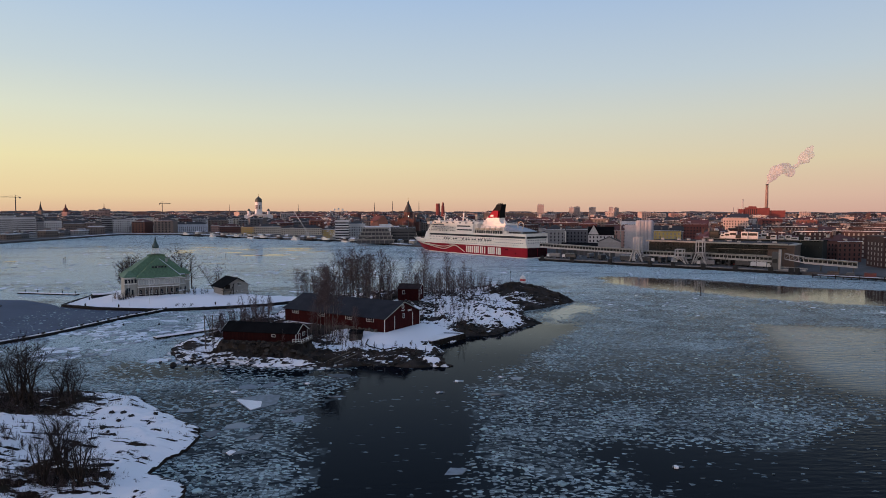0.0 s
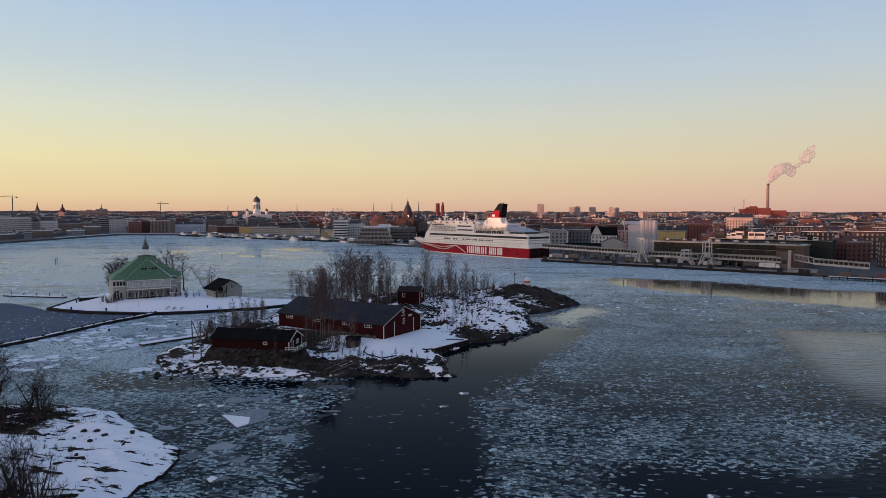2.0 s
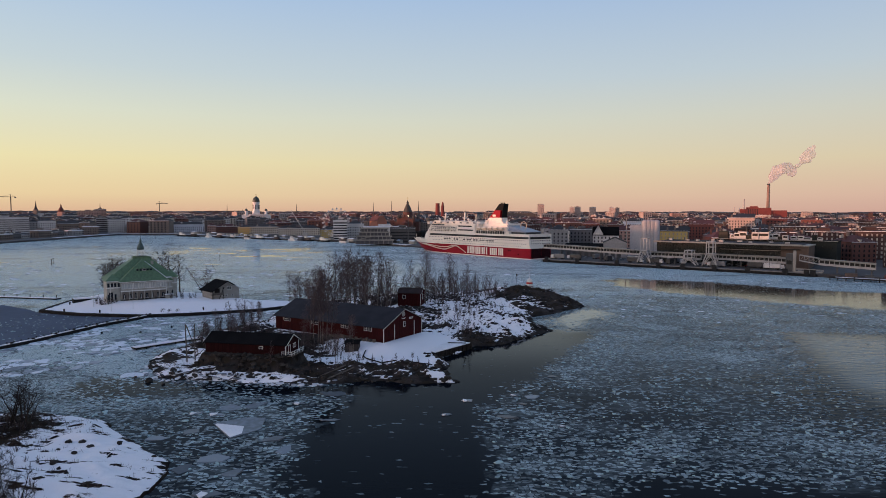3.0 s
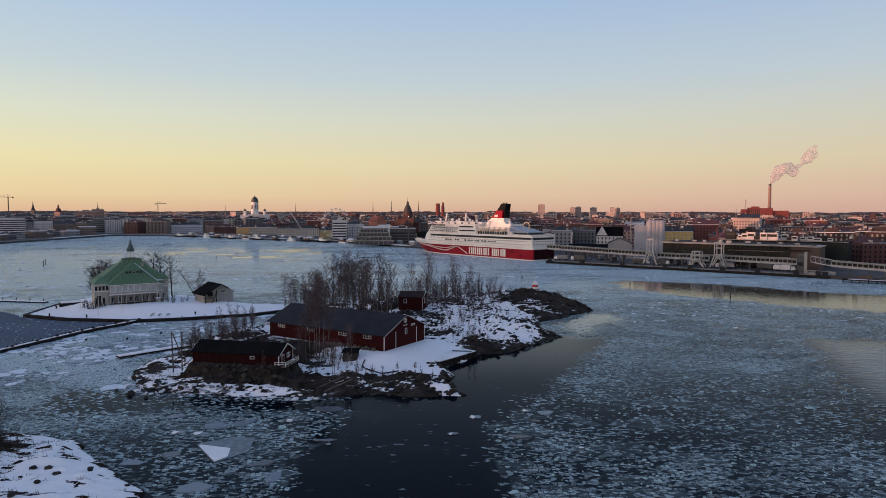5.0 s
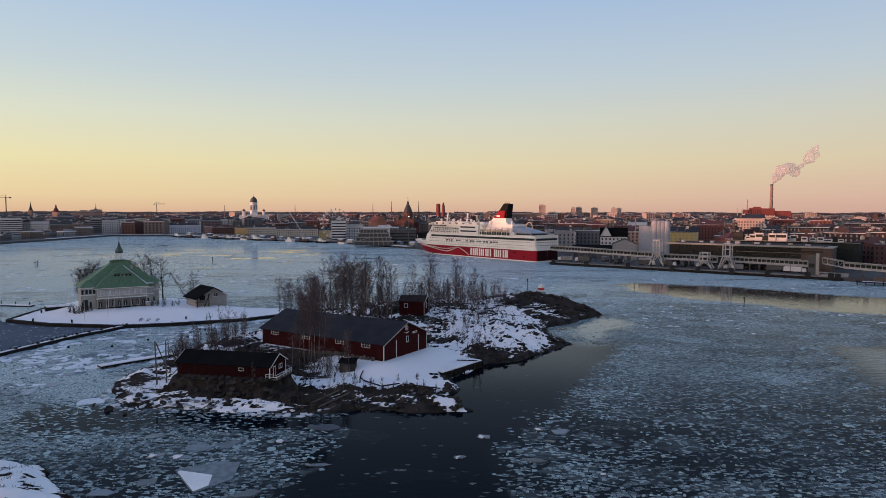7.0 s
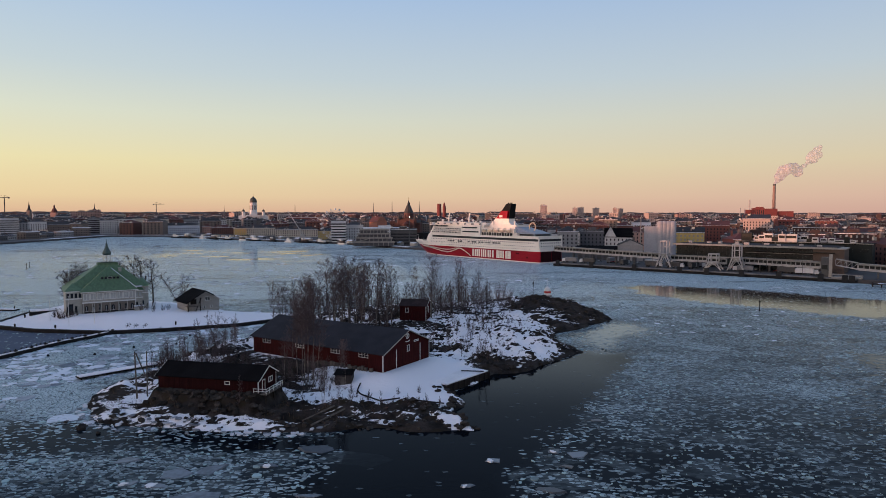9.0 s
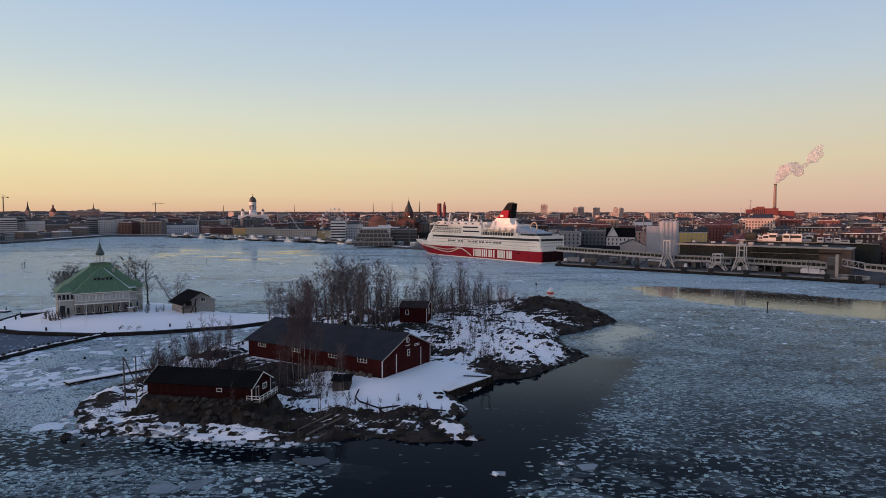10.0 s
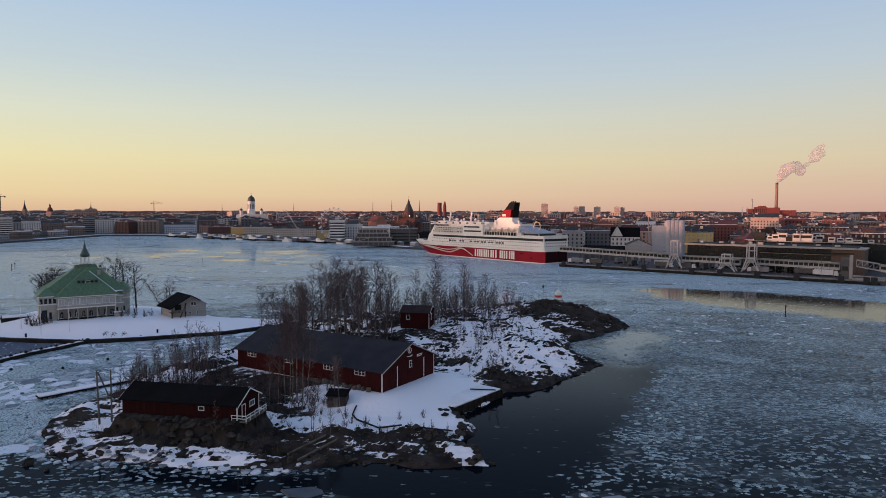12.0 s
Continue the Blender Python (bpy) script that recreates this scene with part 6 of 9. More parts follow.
GRASS = surface("dry_grass", (0.10, 0.066, 0.038), 0.9, 0.4, 0.4, 3.0, 0.0, space="World")
dry_grass("dry_grass", 16000, MAIN, main_height, main_snow, 0.25, 0.9, 0.50)
dry_grass("dry_grass", 16000, NEAR_ISLE, near_height, near_snow, 0.25, 0.8, 0.45)
for kind in BIRCHES + TALL_BIRCHES + GARDEN + ALDERS + BROAD + SHRUBS + BIG_SHRUBS:
    for o in (*kind.children_recursive, kind):
        bpy.data.objects.remove(o)

# ---- boulders, jetties, posts and logs ----
random.seed(33)


def boulder_mesh(seed):
    r = random.Random(seed)
    bm = bmesh.new()
    bmesh.ops.create_icosphere(bm, subdivisions=2, radius=1.0)
    off = Vector((r.random() * 50, r.random() * 50, r.random() * 50))
    for v in bm.verts:
        p = v.co.normalized()
        v.co = p * (0.72 + 0.55 * noise.noise(p * 1.1 + off) + 0.18 * noise.noise(p * 3.1 + off))
        v.co.z *= 0.62
        v.co.x *= 1.25
    return to_mesh("boulder", bm)


BOULDERS = [boulder_mesh(500 + i) for i in range(7)]
for b in BOULDERS:
    b.materials.append(STONE)


def boulder(x, y, z, s, group="boulders on the shore"):
    ob = new("boulder", random.choice(BOULDERS))
    ob.matrix_basis = pose(x, y, z, random.uniform(-15, 15), random.uniform(-15, 15), random.uniform(0, 360)) @ Matrix.Diagonal((s, s * random.uniform(.8, 1.1), s * random.uniform(.8, 1.2), 1))
    return tagged(ob, "dark weathered boulder on the rocky shore", "boulder", group)


def along(poly, i0, i1, n, inward, jitter, lo, hi, height):
    pts = poly[i0:i1 + 1]
    seg = [math.dist(a, b) for a, b in zip(pts, pts[1:])]
    for _ in range(n):
        u, k = random.random() * sum(seg), 0
        while u > seg[k]:
            u -= seg[k]
            k += 1
        (ax, ay), (bx, by) = pts[k], pts[k + 1]
        w = u / seg[k]
        nx, ny = -(by - ay) / seg[k], (bx - ax) / seg[k]
        o = inward + random.uniform(-jitter, jitter)
        x, y = ax + (bx - ax) * w + nx * o, ay + (by - ay) * w + ny * o
        boulder(x, y, max(-0.1, ground(height, x, y)) + 0.05, random.uniform(lo, hi))


along(MAIN, 0, 11, 96, 1.6, 2.2, 0.25, 0.9, main_height)
along(MAIN, 11, 15, 34, 1.6, 2.0, 0.4, 1.2, main_height)
along(MAIN, 17, 25, 46, 1.4, 2.2, 0.4, 1.3, main_height)
for i in range(80):        # footing of the shed
    u = random.random()
    x, y = -54 + 26 * u, 175.4 - 5.6 * u - abs(random.gauss(0, 1.3))
    boulder(x, y, ground(main_height, x, y) + 0.1, random.uniform(0.5, 1.15), "boulders under the shed")
for i in range(22):
    x, y = random.uniform(-3, 7), random.uniform(168.5, 174.5)
    boulder(x, y, ground(main_height, x, y) + 0.05, random.uniform(0.35, 0.9))
for i in range(24):
    x, y = random.uniform(-58, -40), random.uniform(105, 138)
    if ground(near_height, x, y) > 0.2:
        boulder(x, y, ground(near_height, x, y), random.uniform(0.3, 0.75), "boulders on the near shore")
for x, y, s in ((-62.0, 165.5, 1.15), (-57.5, 162.8, 0.6), (-66.5, 169.0, 0.5)):
    boulder(x, y, 0.15, s)

# timber quay at the yard
PIER = Matrix.Translation((5.8, 186.4, 0)) @ Matrix.Rotation(math.atan2(12.4, 10.6), 4, "Z")
pier = thing("timber_quay", PIER, "dark timber quay front under a snowy yard", "quay")
part("fill", Mesh().box(0.1, 0.35, -2, 16.4, 9.0, 1.62), DARK_STONE, pier)
for i in range(4):
    part("wale", Mesh().box(0, 0.1, -0.3 + i * 0.48, 16.6, 0.34, 0.12 + i * 0.48), DARK_WOOD, pier)
for i in range(9):
    part("quay_post", Mesh().tube((0.3 + i * 2, 0, -2), (0.3 + i * 2, 0, 1.75), 0.17, n=8), DARK_WOOD, pier)
part("snow_cover", Mesh().box(0.3, 0.4, 1.63, 16.3, 9.0, 1.86), SNOW, pier, "smooth snow on the quay")

# narrow jetty on the shed's far side
JET = Matrix.Translation((-79.8, 199.6, 0)) @ Matrix.Rotation(math.atan2(14.0, 13.4), 4, "Z")
jetty = thing("jetty", JET, "low narrow jetty with snow on its deck", "jetty")
part("deck", Mesh().box(0, 0, 0.35, 21, 2.7, 0.65), DARK_WOOD, jetty)
part("snow_cover", Mesh().box(0.1, 0.15, 0.65, 20.9, 2.6, 0.85), SNOW, jetty, "snow on the deck")
for i in range(8):
    for y in (0.1, 2.6):
        part("pile", Mesh().tube((0.4 + i * 2.85, y, -2), (0.4 + i * 2.85, y, 0.5), 0.14, n=7), DARK_WOOD, jetty)

# posts of an old hoist beside the shed
hoist = thing("old_hoist", pose(-58.6, 181.2, 1.2), "weathered wooden posts of an old boat hoist", "hoist")
part("post", Mesh().tube((0, 0, -1), (-0.3, 0, 9.6), 0.2, 0.14), GREY_WOOD, hoist)
part("post", Mesh().tube((-0.1, 0.1, 9.2), (1.3, 1.4, 4.0), 0.14, 0.1), GREY_WOOD, hoist)
part("post", Mesh().tube((1.7, 1.0, -1), (1.7, 1.0, 9.4), 0.17, 0.12), GREY_WOOD, hoist)
part("cross_bar", Mesh().beam((0, 0, 4.2), (1.7, 1.0, 4.2), 0.16), GREY_WOOD, hoist)
for i, (x, y, L) in enumerate(((-56, 186, 7), (-58, 188.5, 5), (-54.5, 189.5, 6))):
    single("driftwood_pole", Mesh().tube((0, 0, 0), (L * 0.75, 0.4, L * 0.65), 0.11, 0.07), GREY_WOOD, pose(x, y, ground(main_height, x, y) - 0.2, 0, 0, 40 * i), "leaning weathered pole beside the shed", "pole", "leaning poles")

# logs edging the yard and lying on the rocks
for x0, y0, x1, y1, r in ((-13.0, 185.0, -13.4, 182.2, 0.15), (-13.4, 182.0, -12.4, 179.4, 0.16), (-12.3, 179.2, -8.4, 175.9, 0.17), (-8.2, 175.7, -4.2, 173.8, 0.17), (-3.6, 173.6, 4.6, 174.6, 0.15), (-20, 163.6, -14.5, 169.2, 0.2), (-17.5, 163.2, -12.5, 168.0, 0.17), (-22, 166.0, -16.6, 170.2, 0.18), (6.2, 189.5, 9.5, 184.5, 0.16)):
    z0, z1 = ground(main_height, x0, y0) + r, ground(main_height, x1, y1) + r
    single("log", Mesh().tube((0, 0, 0), (x1 - x0, y1 - y0, z1 - z0), r, r * 0.85, 9), DARK_WOOD if x0 > -14 else GREY_WOOD, pose(x0, y0, z0), "long weathered log lying at the yard", "log", "logs on the islet")
single("wooden_beam", Mesh().beam((0, 0, 0), (5.2, -1.2, 0.1), 0.22), DARK_WOOD, pose(9.6, 198.2, 2.05), "dark beam lying on the snowy yard", "beam")

# small privy before the barn
prv = thing("privy", pose(-18.6, 186.2, 1.9, 0, 0, -6), "small dark weathered privy with a flat roof", "privy")
part("wall", Mesh().box(0, 0, 0, 3.6, 2.6, 2.6), surface("grey_boards", (0.035, 0.028, 0.024), 0.85, 0.4, 1.0, 7.0, 0.3, stretch=(6, 6, 0.6)), prv)
part("roof", Mesh().slab([(-0.3, -0.4, 2.6), (3.9, -0.4, 2.6), (3.9, 3.0, 3.1), (-0.3, 3.0, 3.1)], 0.14), BLACK_ROOF, prv)
part("door", Mesh().box(1.2, -0.05, 0.1, 2.1, 0, 2.0), GREY_WOOD, prv)

# harbour light on the outcrop
bz = ground(main_height, 52.6, 309)
beacon = thing("harbour_light", pose(52.6, 309, bz + 0.9), "small white and red harbour light on bare rock", "beacon")
part("base", Mesh().lathe([(2.6, -2.6), (2.6, 0.3), (2.2, 0.5)], 14), CONCRETE, beacon)
part("tower", Mesh().lathe([(2.1, 0.5), (1.9, 2.4), (1.75, 3.2)], 14), WHITE_WOOD, beacon)
part("band", Mesh().lathe([(2.02, 1.5), (1.95, 2.5)], 14), surface("signal_red", (0.5, 0.03, 0.03), 0.5, 0.15), beacon, "red painted band")
part("roof", Mesh().lathe([(1.95, 3.2), (1.4, 3.9), (0.5, 4.5), (0.1, 4.7)], 14), WHITE_WOOD, beacon)
part("mast", Mesh().tube((0, 0, 4.5), (0, 0, 9.2), 0.09, 0.06), WHITE_WOOD, beacon)
beacon.scale = (0.72, 0.72, 0.85)
bz = ground(main_height, 46.5, 308)
pst = thing("signal_post", pose(46.5, 308, bz), "thin dark signal post with a small box", "post")
part("post", Mesh().tube((0, 0, -0.8), (0, 0, 6.0), 0.09), DARK_WOOD, pst)
part("box", Mesh().box(-0.25, -0.2, 4.9, 0.25, 0.2, 5.8), DARK_WOOD, pst)

# ---- villa island edges ----
def strip(pts, w, z0, z1, name, mat, label, category):
    m = Mesh()
    for (ax, ay), (bx, by) in zip(pts, pts[1:]):
        d = Vector((bx - ax, by - ay)).normalized()
        n = Vector((-d.y, d.x)) * w / 2
        m.prism([(ax - n.x - d.x * .3, ay - n.y - d.y * .3), (bx - n.x + d.x * .3, by - n.y + d.y * .3), (bx + n.x + d.x * .3, by + n.y + d.y * .3), (ax + n.x - d.x * .3, ay + n.y - d.y * .3)], z0, z1)
    return m


EDGE = [(-150.5, 300), (-149, 284), (-147.2, 271), (-128, 262.3), (-102, 257.8), (-86, 261.7), (-63, 270.7), (-52, 280.7), (-41, 289)]
sea_wall = thing("sea_wall", pose(0, 0, 0), "dark stone sea wall round the villa island", "sea wall", kind="structure")
for pq in zip(EDGE, EDGE[1:]):
    part("coping", strip(pq, 1.4, -2, 1.1, "coping", DARK_STONE, "", ""), DARK_STONE, sea_wall)
WATER_EDGE = [(-100.5, 259), (-104, 250), (-107.6, 243), (-110, 235), (-112.5, 226), (-116.5, 211), (-121, 200), (-128, 188), (-140, 172)]
mole = thing("breakwater", pose(0, 0, 0), "low dark stone breakwater with snow and posts", "breakwater")
for pq in zip(WATER_EDGE, WATER_EDGE[1:]):
    part("wall", strip(pq, 2.4, -2, 0.85, "", None, "", ""), DARK_STONE, mole)
    part("snow_cover", strip(pq, 1.1, 0.8, 0.98, "", None, "", ""), SNOW, mole, "narrow strip of snow")
for i in range(44):
    u = i / 44 * (len(WATER_EDGE) - 1)
    k = int(u)
    (ax, ay), (bx, by) = WATER_EDGE[k], WATER_EDGE[k + 1]
    part("post", Mesh().tube((ax + (bx - ax) * (u - k) - 1.0, ay + (by - ay) * (u - k), -1), (ax + (bx - ax) * (u - k) - 1.0, ay + (by - ay) * (u - k), 1.35), 0.16, n=6), DARK_WOOD, mole)
    if i % 3 == 0:
        part("tyre", Mesh().lathe([(0.25, 0.0), (0.5, 0.1), (0.5, 0.35), (0.25, 0.45)], 10, ax + (bx - ax) * (u - k) + 0.4, ay + (by - ay) * (u - k)), DARK_WOOD, mole).location.z = 0.98
dock = thing("floating_dock", pose(-193, 317, 0, 0, 0, -13), "low dark floating dock with snow on it", "dock")
part("float", Mesh().box(0, -1.5, -0.4, 32, 1.5, 0.5), DARK_WOOD, dock)
part("snow_cover", Mesh().box(0.2, -1.3, 0.5, 31.8, 1.3, 0.62), SNOW, dock, "thin snow")
for i in range(5):
    part("bollard", Mesh().tube((2 + i * 7, 1.1, 0.5), (2 + i * 7, 1.1, 1.7), 0.2, n=7), DARK_WOOD, dock)
dock2 = copy_thing(dock, pose(-206, 272, 0, 0, 0, 0))
# flagpoles, benches, statue-like posts in front of the villa
for x, y, h in ((-127.6, 272.5, 9.0), (-118, 266.5, 10.0), (-110.5, 268.5, 9.0)):
    fp = thing("flagpole", pose(x, y, ground(villa_height, x, y)), "slim white flagpole on the snowy lawn", "flagpole", "flagpoles before the villa")
    part("pole", Mesh().tube((0, 0, -0.5), (0, 0, h), 0.09, 0.05), WHITE_WOOD, fp)
    part("knob", Mesh().lathe([(0.02, h), (0.12, h + 0.1), (0.02, h + 0.25)], 8), WHITE_WOOD, fp)
# bent metal garden frames, filed under trestle
for x, y in ((-97.5, 264.5), (-94.8, 263.9), (-92.0, 264.6)):
    sc = thing("trestle", pose(x, y, ground(villa_height, x, y), 0, 0, 20), "dark bent metal garden frame standing on the snow", "trestle", "trestles on the lawn")
    part("leg", Mesh().beam((-1.0, 0, -0.2), (0.4, 0, 2.0), 0.18).beam((0.4, 0, 2.0), (1.2, 0, 1.2), 0.16), DARK_WOOD, sc)
    part("leg", Mesh().beam((0.6, 0.6, -0.2), (-0.6, 0.6, 1.9), 0.16), DARK_WOOD, sc)
    part("bar", Mesh().beam((-1.2, 0.3, 1.0), (1.2, 0.3, 1.1), 0.14), DARK_WOOD, sc)
    sc.scale = (0.7, 0.7, 0.7)
for x, y in ((-136, 266.8), (-83.5, 268.8), (-121, 263.8), (-143, 284)):
    wb = thing("litter_bin", pose(x, y, ground(villa_height, x, y)), "small dark covered bin on the snow", "bin", "bins on the lawn")
    part("body", Mesh().lathe([(0.35, -0.2), (0.42, 1.3)], 10), DARK_WOOD, wb)
    part("lid", Mesh().lathe([(0.48, 1.3), (0.3, 1.6), (0.05, 1.7)], 10), DARK_WOOD, wb)
    wb.scale = (0.7, 0.7, 0.7)
for i in range(16):
    x, y = random.uniform(-104, -56), random.uniform(258, 266)
    if inside(VILLA_ISLE, np.array([x]), np.array([y]))[0] < 0.6:
        continue
    boulder(x, y, ground(villa_height, x, y), random.uniform(0.25, 0.5), "stones on the villa lawn")
RUBBER_DARK = surface("buoy_rubber", (0.015, 0.016, 0.018), 0.8, 0.3, 0.8, 4.0, 0.1, spec=0.2)
# channel spars
for x, y in ((-271, 499), (-163, 549), (137, 300), (-277, 512)):
    sp = thing("channel_spar", pose(x, y, 0), "dark slender channel spar standing in ice", "spar buoy", "channel spars")
    part("spar", Mesh().tube((0, 0, -2), (0.1, 0, 3.6), 0.22, 0.14), SHIP_BLACK, sp)
    part("top_mark", Mesh().lathe([(0.05, 3.5), (0.35, 3.7), (0.35, 4.3), (0.05, 4.5)], 8, 0.1, 0), SHIP_BLACK, sp)

# mooring buoys frozen into the bay, the snowy terrace beside the villa
for x, y in ((-90, 227), (-83.5, 236.5), (-72.8, 240.5), (-61.5, 243.5), (-73.5, 253.8), (-71.6, 253.2), (-102, 226)):
    buoy = thing("mooring_buoy", pose(x, y, 0), "small dark mooring buoy frozen into ice", "buoy", "mooring buoys in the bay")
    part("float", Mesh().lathe([(0.05, -0.3), (0.4, -0.1), (0.52, 0.25), (0.42, 0.6), (0.12, 0.78)], 10), RUBBER_DARK, buoy, smooth_faces=True)
    buoy.scale = (0.72, 0.72, 0.72)
    part("ring", Mesh().tube((-0.08, 0, 0.75), (0.08, 0, 1.0), 0.07, n=6), RUBBER_DARK, buoy)
ter = thing("terrace", pose(-141, 293, 1.6, 0, 0, 33), "low dark terrace wall under snow beside the villa", "terrace")
part("wall", Mesh().box(-5, -3, -0.6, 5, 3, 1.1), DARK_STONE, ter)
part("snow_cover", Mesh().box(-4.7, -2.7, 1.1, 4.7, 2.7, 1.35), SNOW, ter, "deep snow")

# ---- ice floes ----
def ice_material(name, lo, hi, rough=0.5):
    m = bpy.data.materials.new(name)
    m.use_nodes = True
    n, l = m.node_tree.nodes, m.node_tree.links
    b = n["Principled BSDF"]
    b.inputs["Roughness"].default_value = rough
    b.inputs["Specular IOR Level"].default_value = 0.25
    geo = n.new("ShaderNodeNewGeometry")
    oi = n.new("ShaderNodeObjectInfo")
    ad = n.new("ShaderNodeMath")
    l.new(geo.outputs["Random Per Island"], ad.inputs[0])
    l.new(oi.outputs["Random"], ad.inputs[1])
    fr = n.new("ShaderNodeMath")
    fr.operation = "FRACT"
    l.new(ad.outputs[0], fr.inputs[0])
    ns = n.new("ShaderNodeTexNoise")
    ns.inputs["Scale"].default_value, ns.inputs["Detail"].default_value = 0.9, 5
    l.new(geo.outputs["Position"], ns.inputs["Vector"])
    mu = n.new("ShaderNodeMath")
    mu.operation = "MULTIPLY_ADD"
    l.new(ns.outputs[0], mu.inputs[0])
    mu.inputs[1].default_value = 0.7
    l.new(fr.outputs[0], mu.inputs[2])
    r = n.new("ShaderNodeValToRGB")
    e = r.color_ramp.elements
    e[0].position, e[1].position = 0.35, 1.0
    e[0].color, e[1].color = (*lo, 1), (*hi, 1)
    mid = e.new(0.82)
    mid.color = tuple(a * 0.6 + c * 0.4 for a, c in zip((*lo, 1), (*hi, 1)))
    l.new(mu.outputs[0], r.inputs[0])
    l.new(r.outputs[0], b.inputs["Base Color"])
    bp = n.new("ShaderNodeBump")
    bp.inputs["Strength"].default_value, bp.inputs["Distance"].default_value = 0.35, 0.1
    l.new(ns.outputs[0], bp.inputs["Height"])
    l.new(bp.outputs[0], b.inputs["Normal"])
    return m


ICE = ice_material("floe_ice", (0.026, 0.042, 0.050), (0.325, 0.455, 0.465))
ICE_BIG = ice_material("thin_ice_plate", (0.040, 0.052, 0.066), (0.16, 0.195, 0.23), 0.35)
rnd = random.Random(77)


def floe_ring(x, y, s, squash, turn, n):
    pts = []
    for i in range(n):
        a = 2 * math.pi * (i + rnd.uniform(-0.3, 0.3)) / n
        q = s * rnd.uniform(0.7, 1.15)
        u, v = q * math.cos(a), q * math.sin(a) * squash
        pts.append((x + u * math.cos(turn) - v * math.sin(turn), y + u * math.sin(turn) + v * math.cos(turn)))
    return pts


def floe_mesh(m, x, y, s, t, sides=(5, 6, 6, 7, 8), squash=None, turn=None):
    n = rnd.choice(sides)
    ring = floe_ring(x, y, s, squash or rnd.uniform(0.5, 0.95), rnd.uniform(0, 3.14) if turn is None else turn, n)
    k = len(m.v)
    cx, cy = sum(p[0] for p in ring) / n, sum(p[1] for p in ring) / n
    dx, dy = rnd.uniform(-.06, .06), rnd.uniform(-.06, .06)
    m.v += [(a, b, -0.05) for a, b in ring] + [(cx + (a - cx) * 0.93, cy + (b - cy) * 0.93, t + dx * (a - cx) + dy * (b - cy)) for a, b in ring]
    m.f += [tuple(range(k + n, k + 2 * n))] + [(k + i, k + (i + 1) % n, k + n + (i + 1) % n, k + n + i) for i in range(n)]


def afloat(x, y):
    ax, ay = np.array(x), np.array(y)
    return (inside(MAIN, ax, ay) < -0.6) & (inside(NEAR_ISLE, ax, ay) < -0.6) & (inside(VILLA_ISLE, ax, ay) < -1.5) & (inside(BAND, ax, ay) < -2)


def scattered(n, x0, x1, y0, y1, seed):
    r = np.random.RandomState(seed)
    x, y = r.uniform(x0, x1, n), r.uniform(y0, y1, n)
    ok = (r.rand(n) < open_water(x, y) * 1.15) & afloat(x, y) & (np.abs(x) < 30 + 0.8 * y)
    return x[ok], y[ok], r.rand(n)[ok]


# the larger floes of the near water, one by one
fx, fy, fr = scattered(560, -75, 105, 62, 190, 5)
big = []
for x, y, u in zip(fx, fy, fr):
    if len(big) >= 280:
        break
    s = 0.38 + (0.9 if x < 0 else 0.6) * u ** 3
    big.append((x, y, s))
for x, y, s in big:
    m = Mesh()
    floe_mesh(m, 0, 0, s, 0.10 + 0.06 * s)
    single("ice_floe", m, ICE, pose(x, y, 0), "pale broken ice floe adrift on dark water", "ice floe", "drifting ice floes")
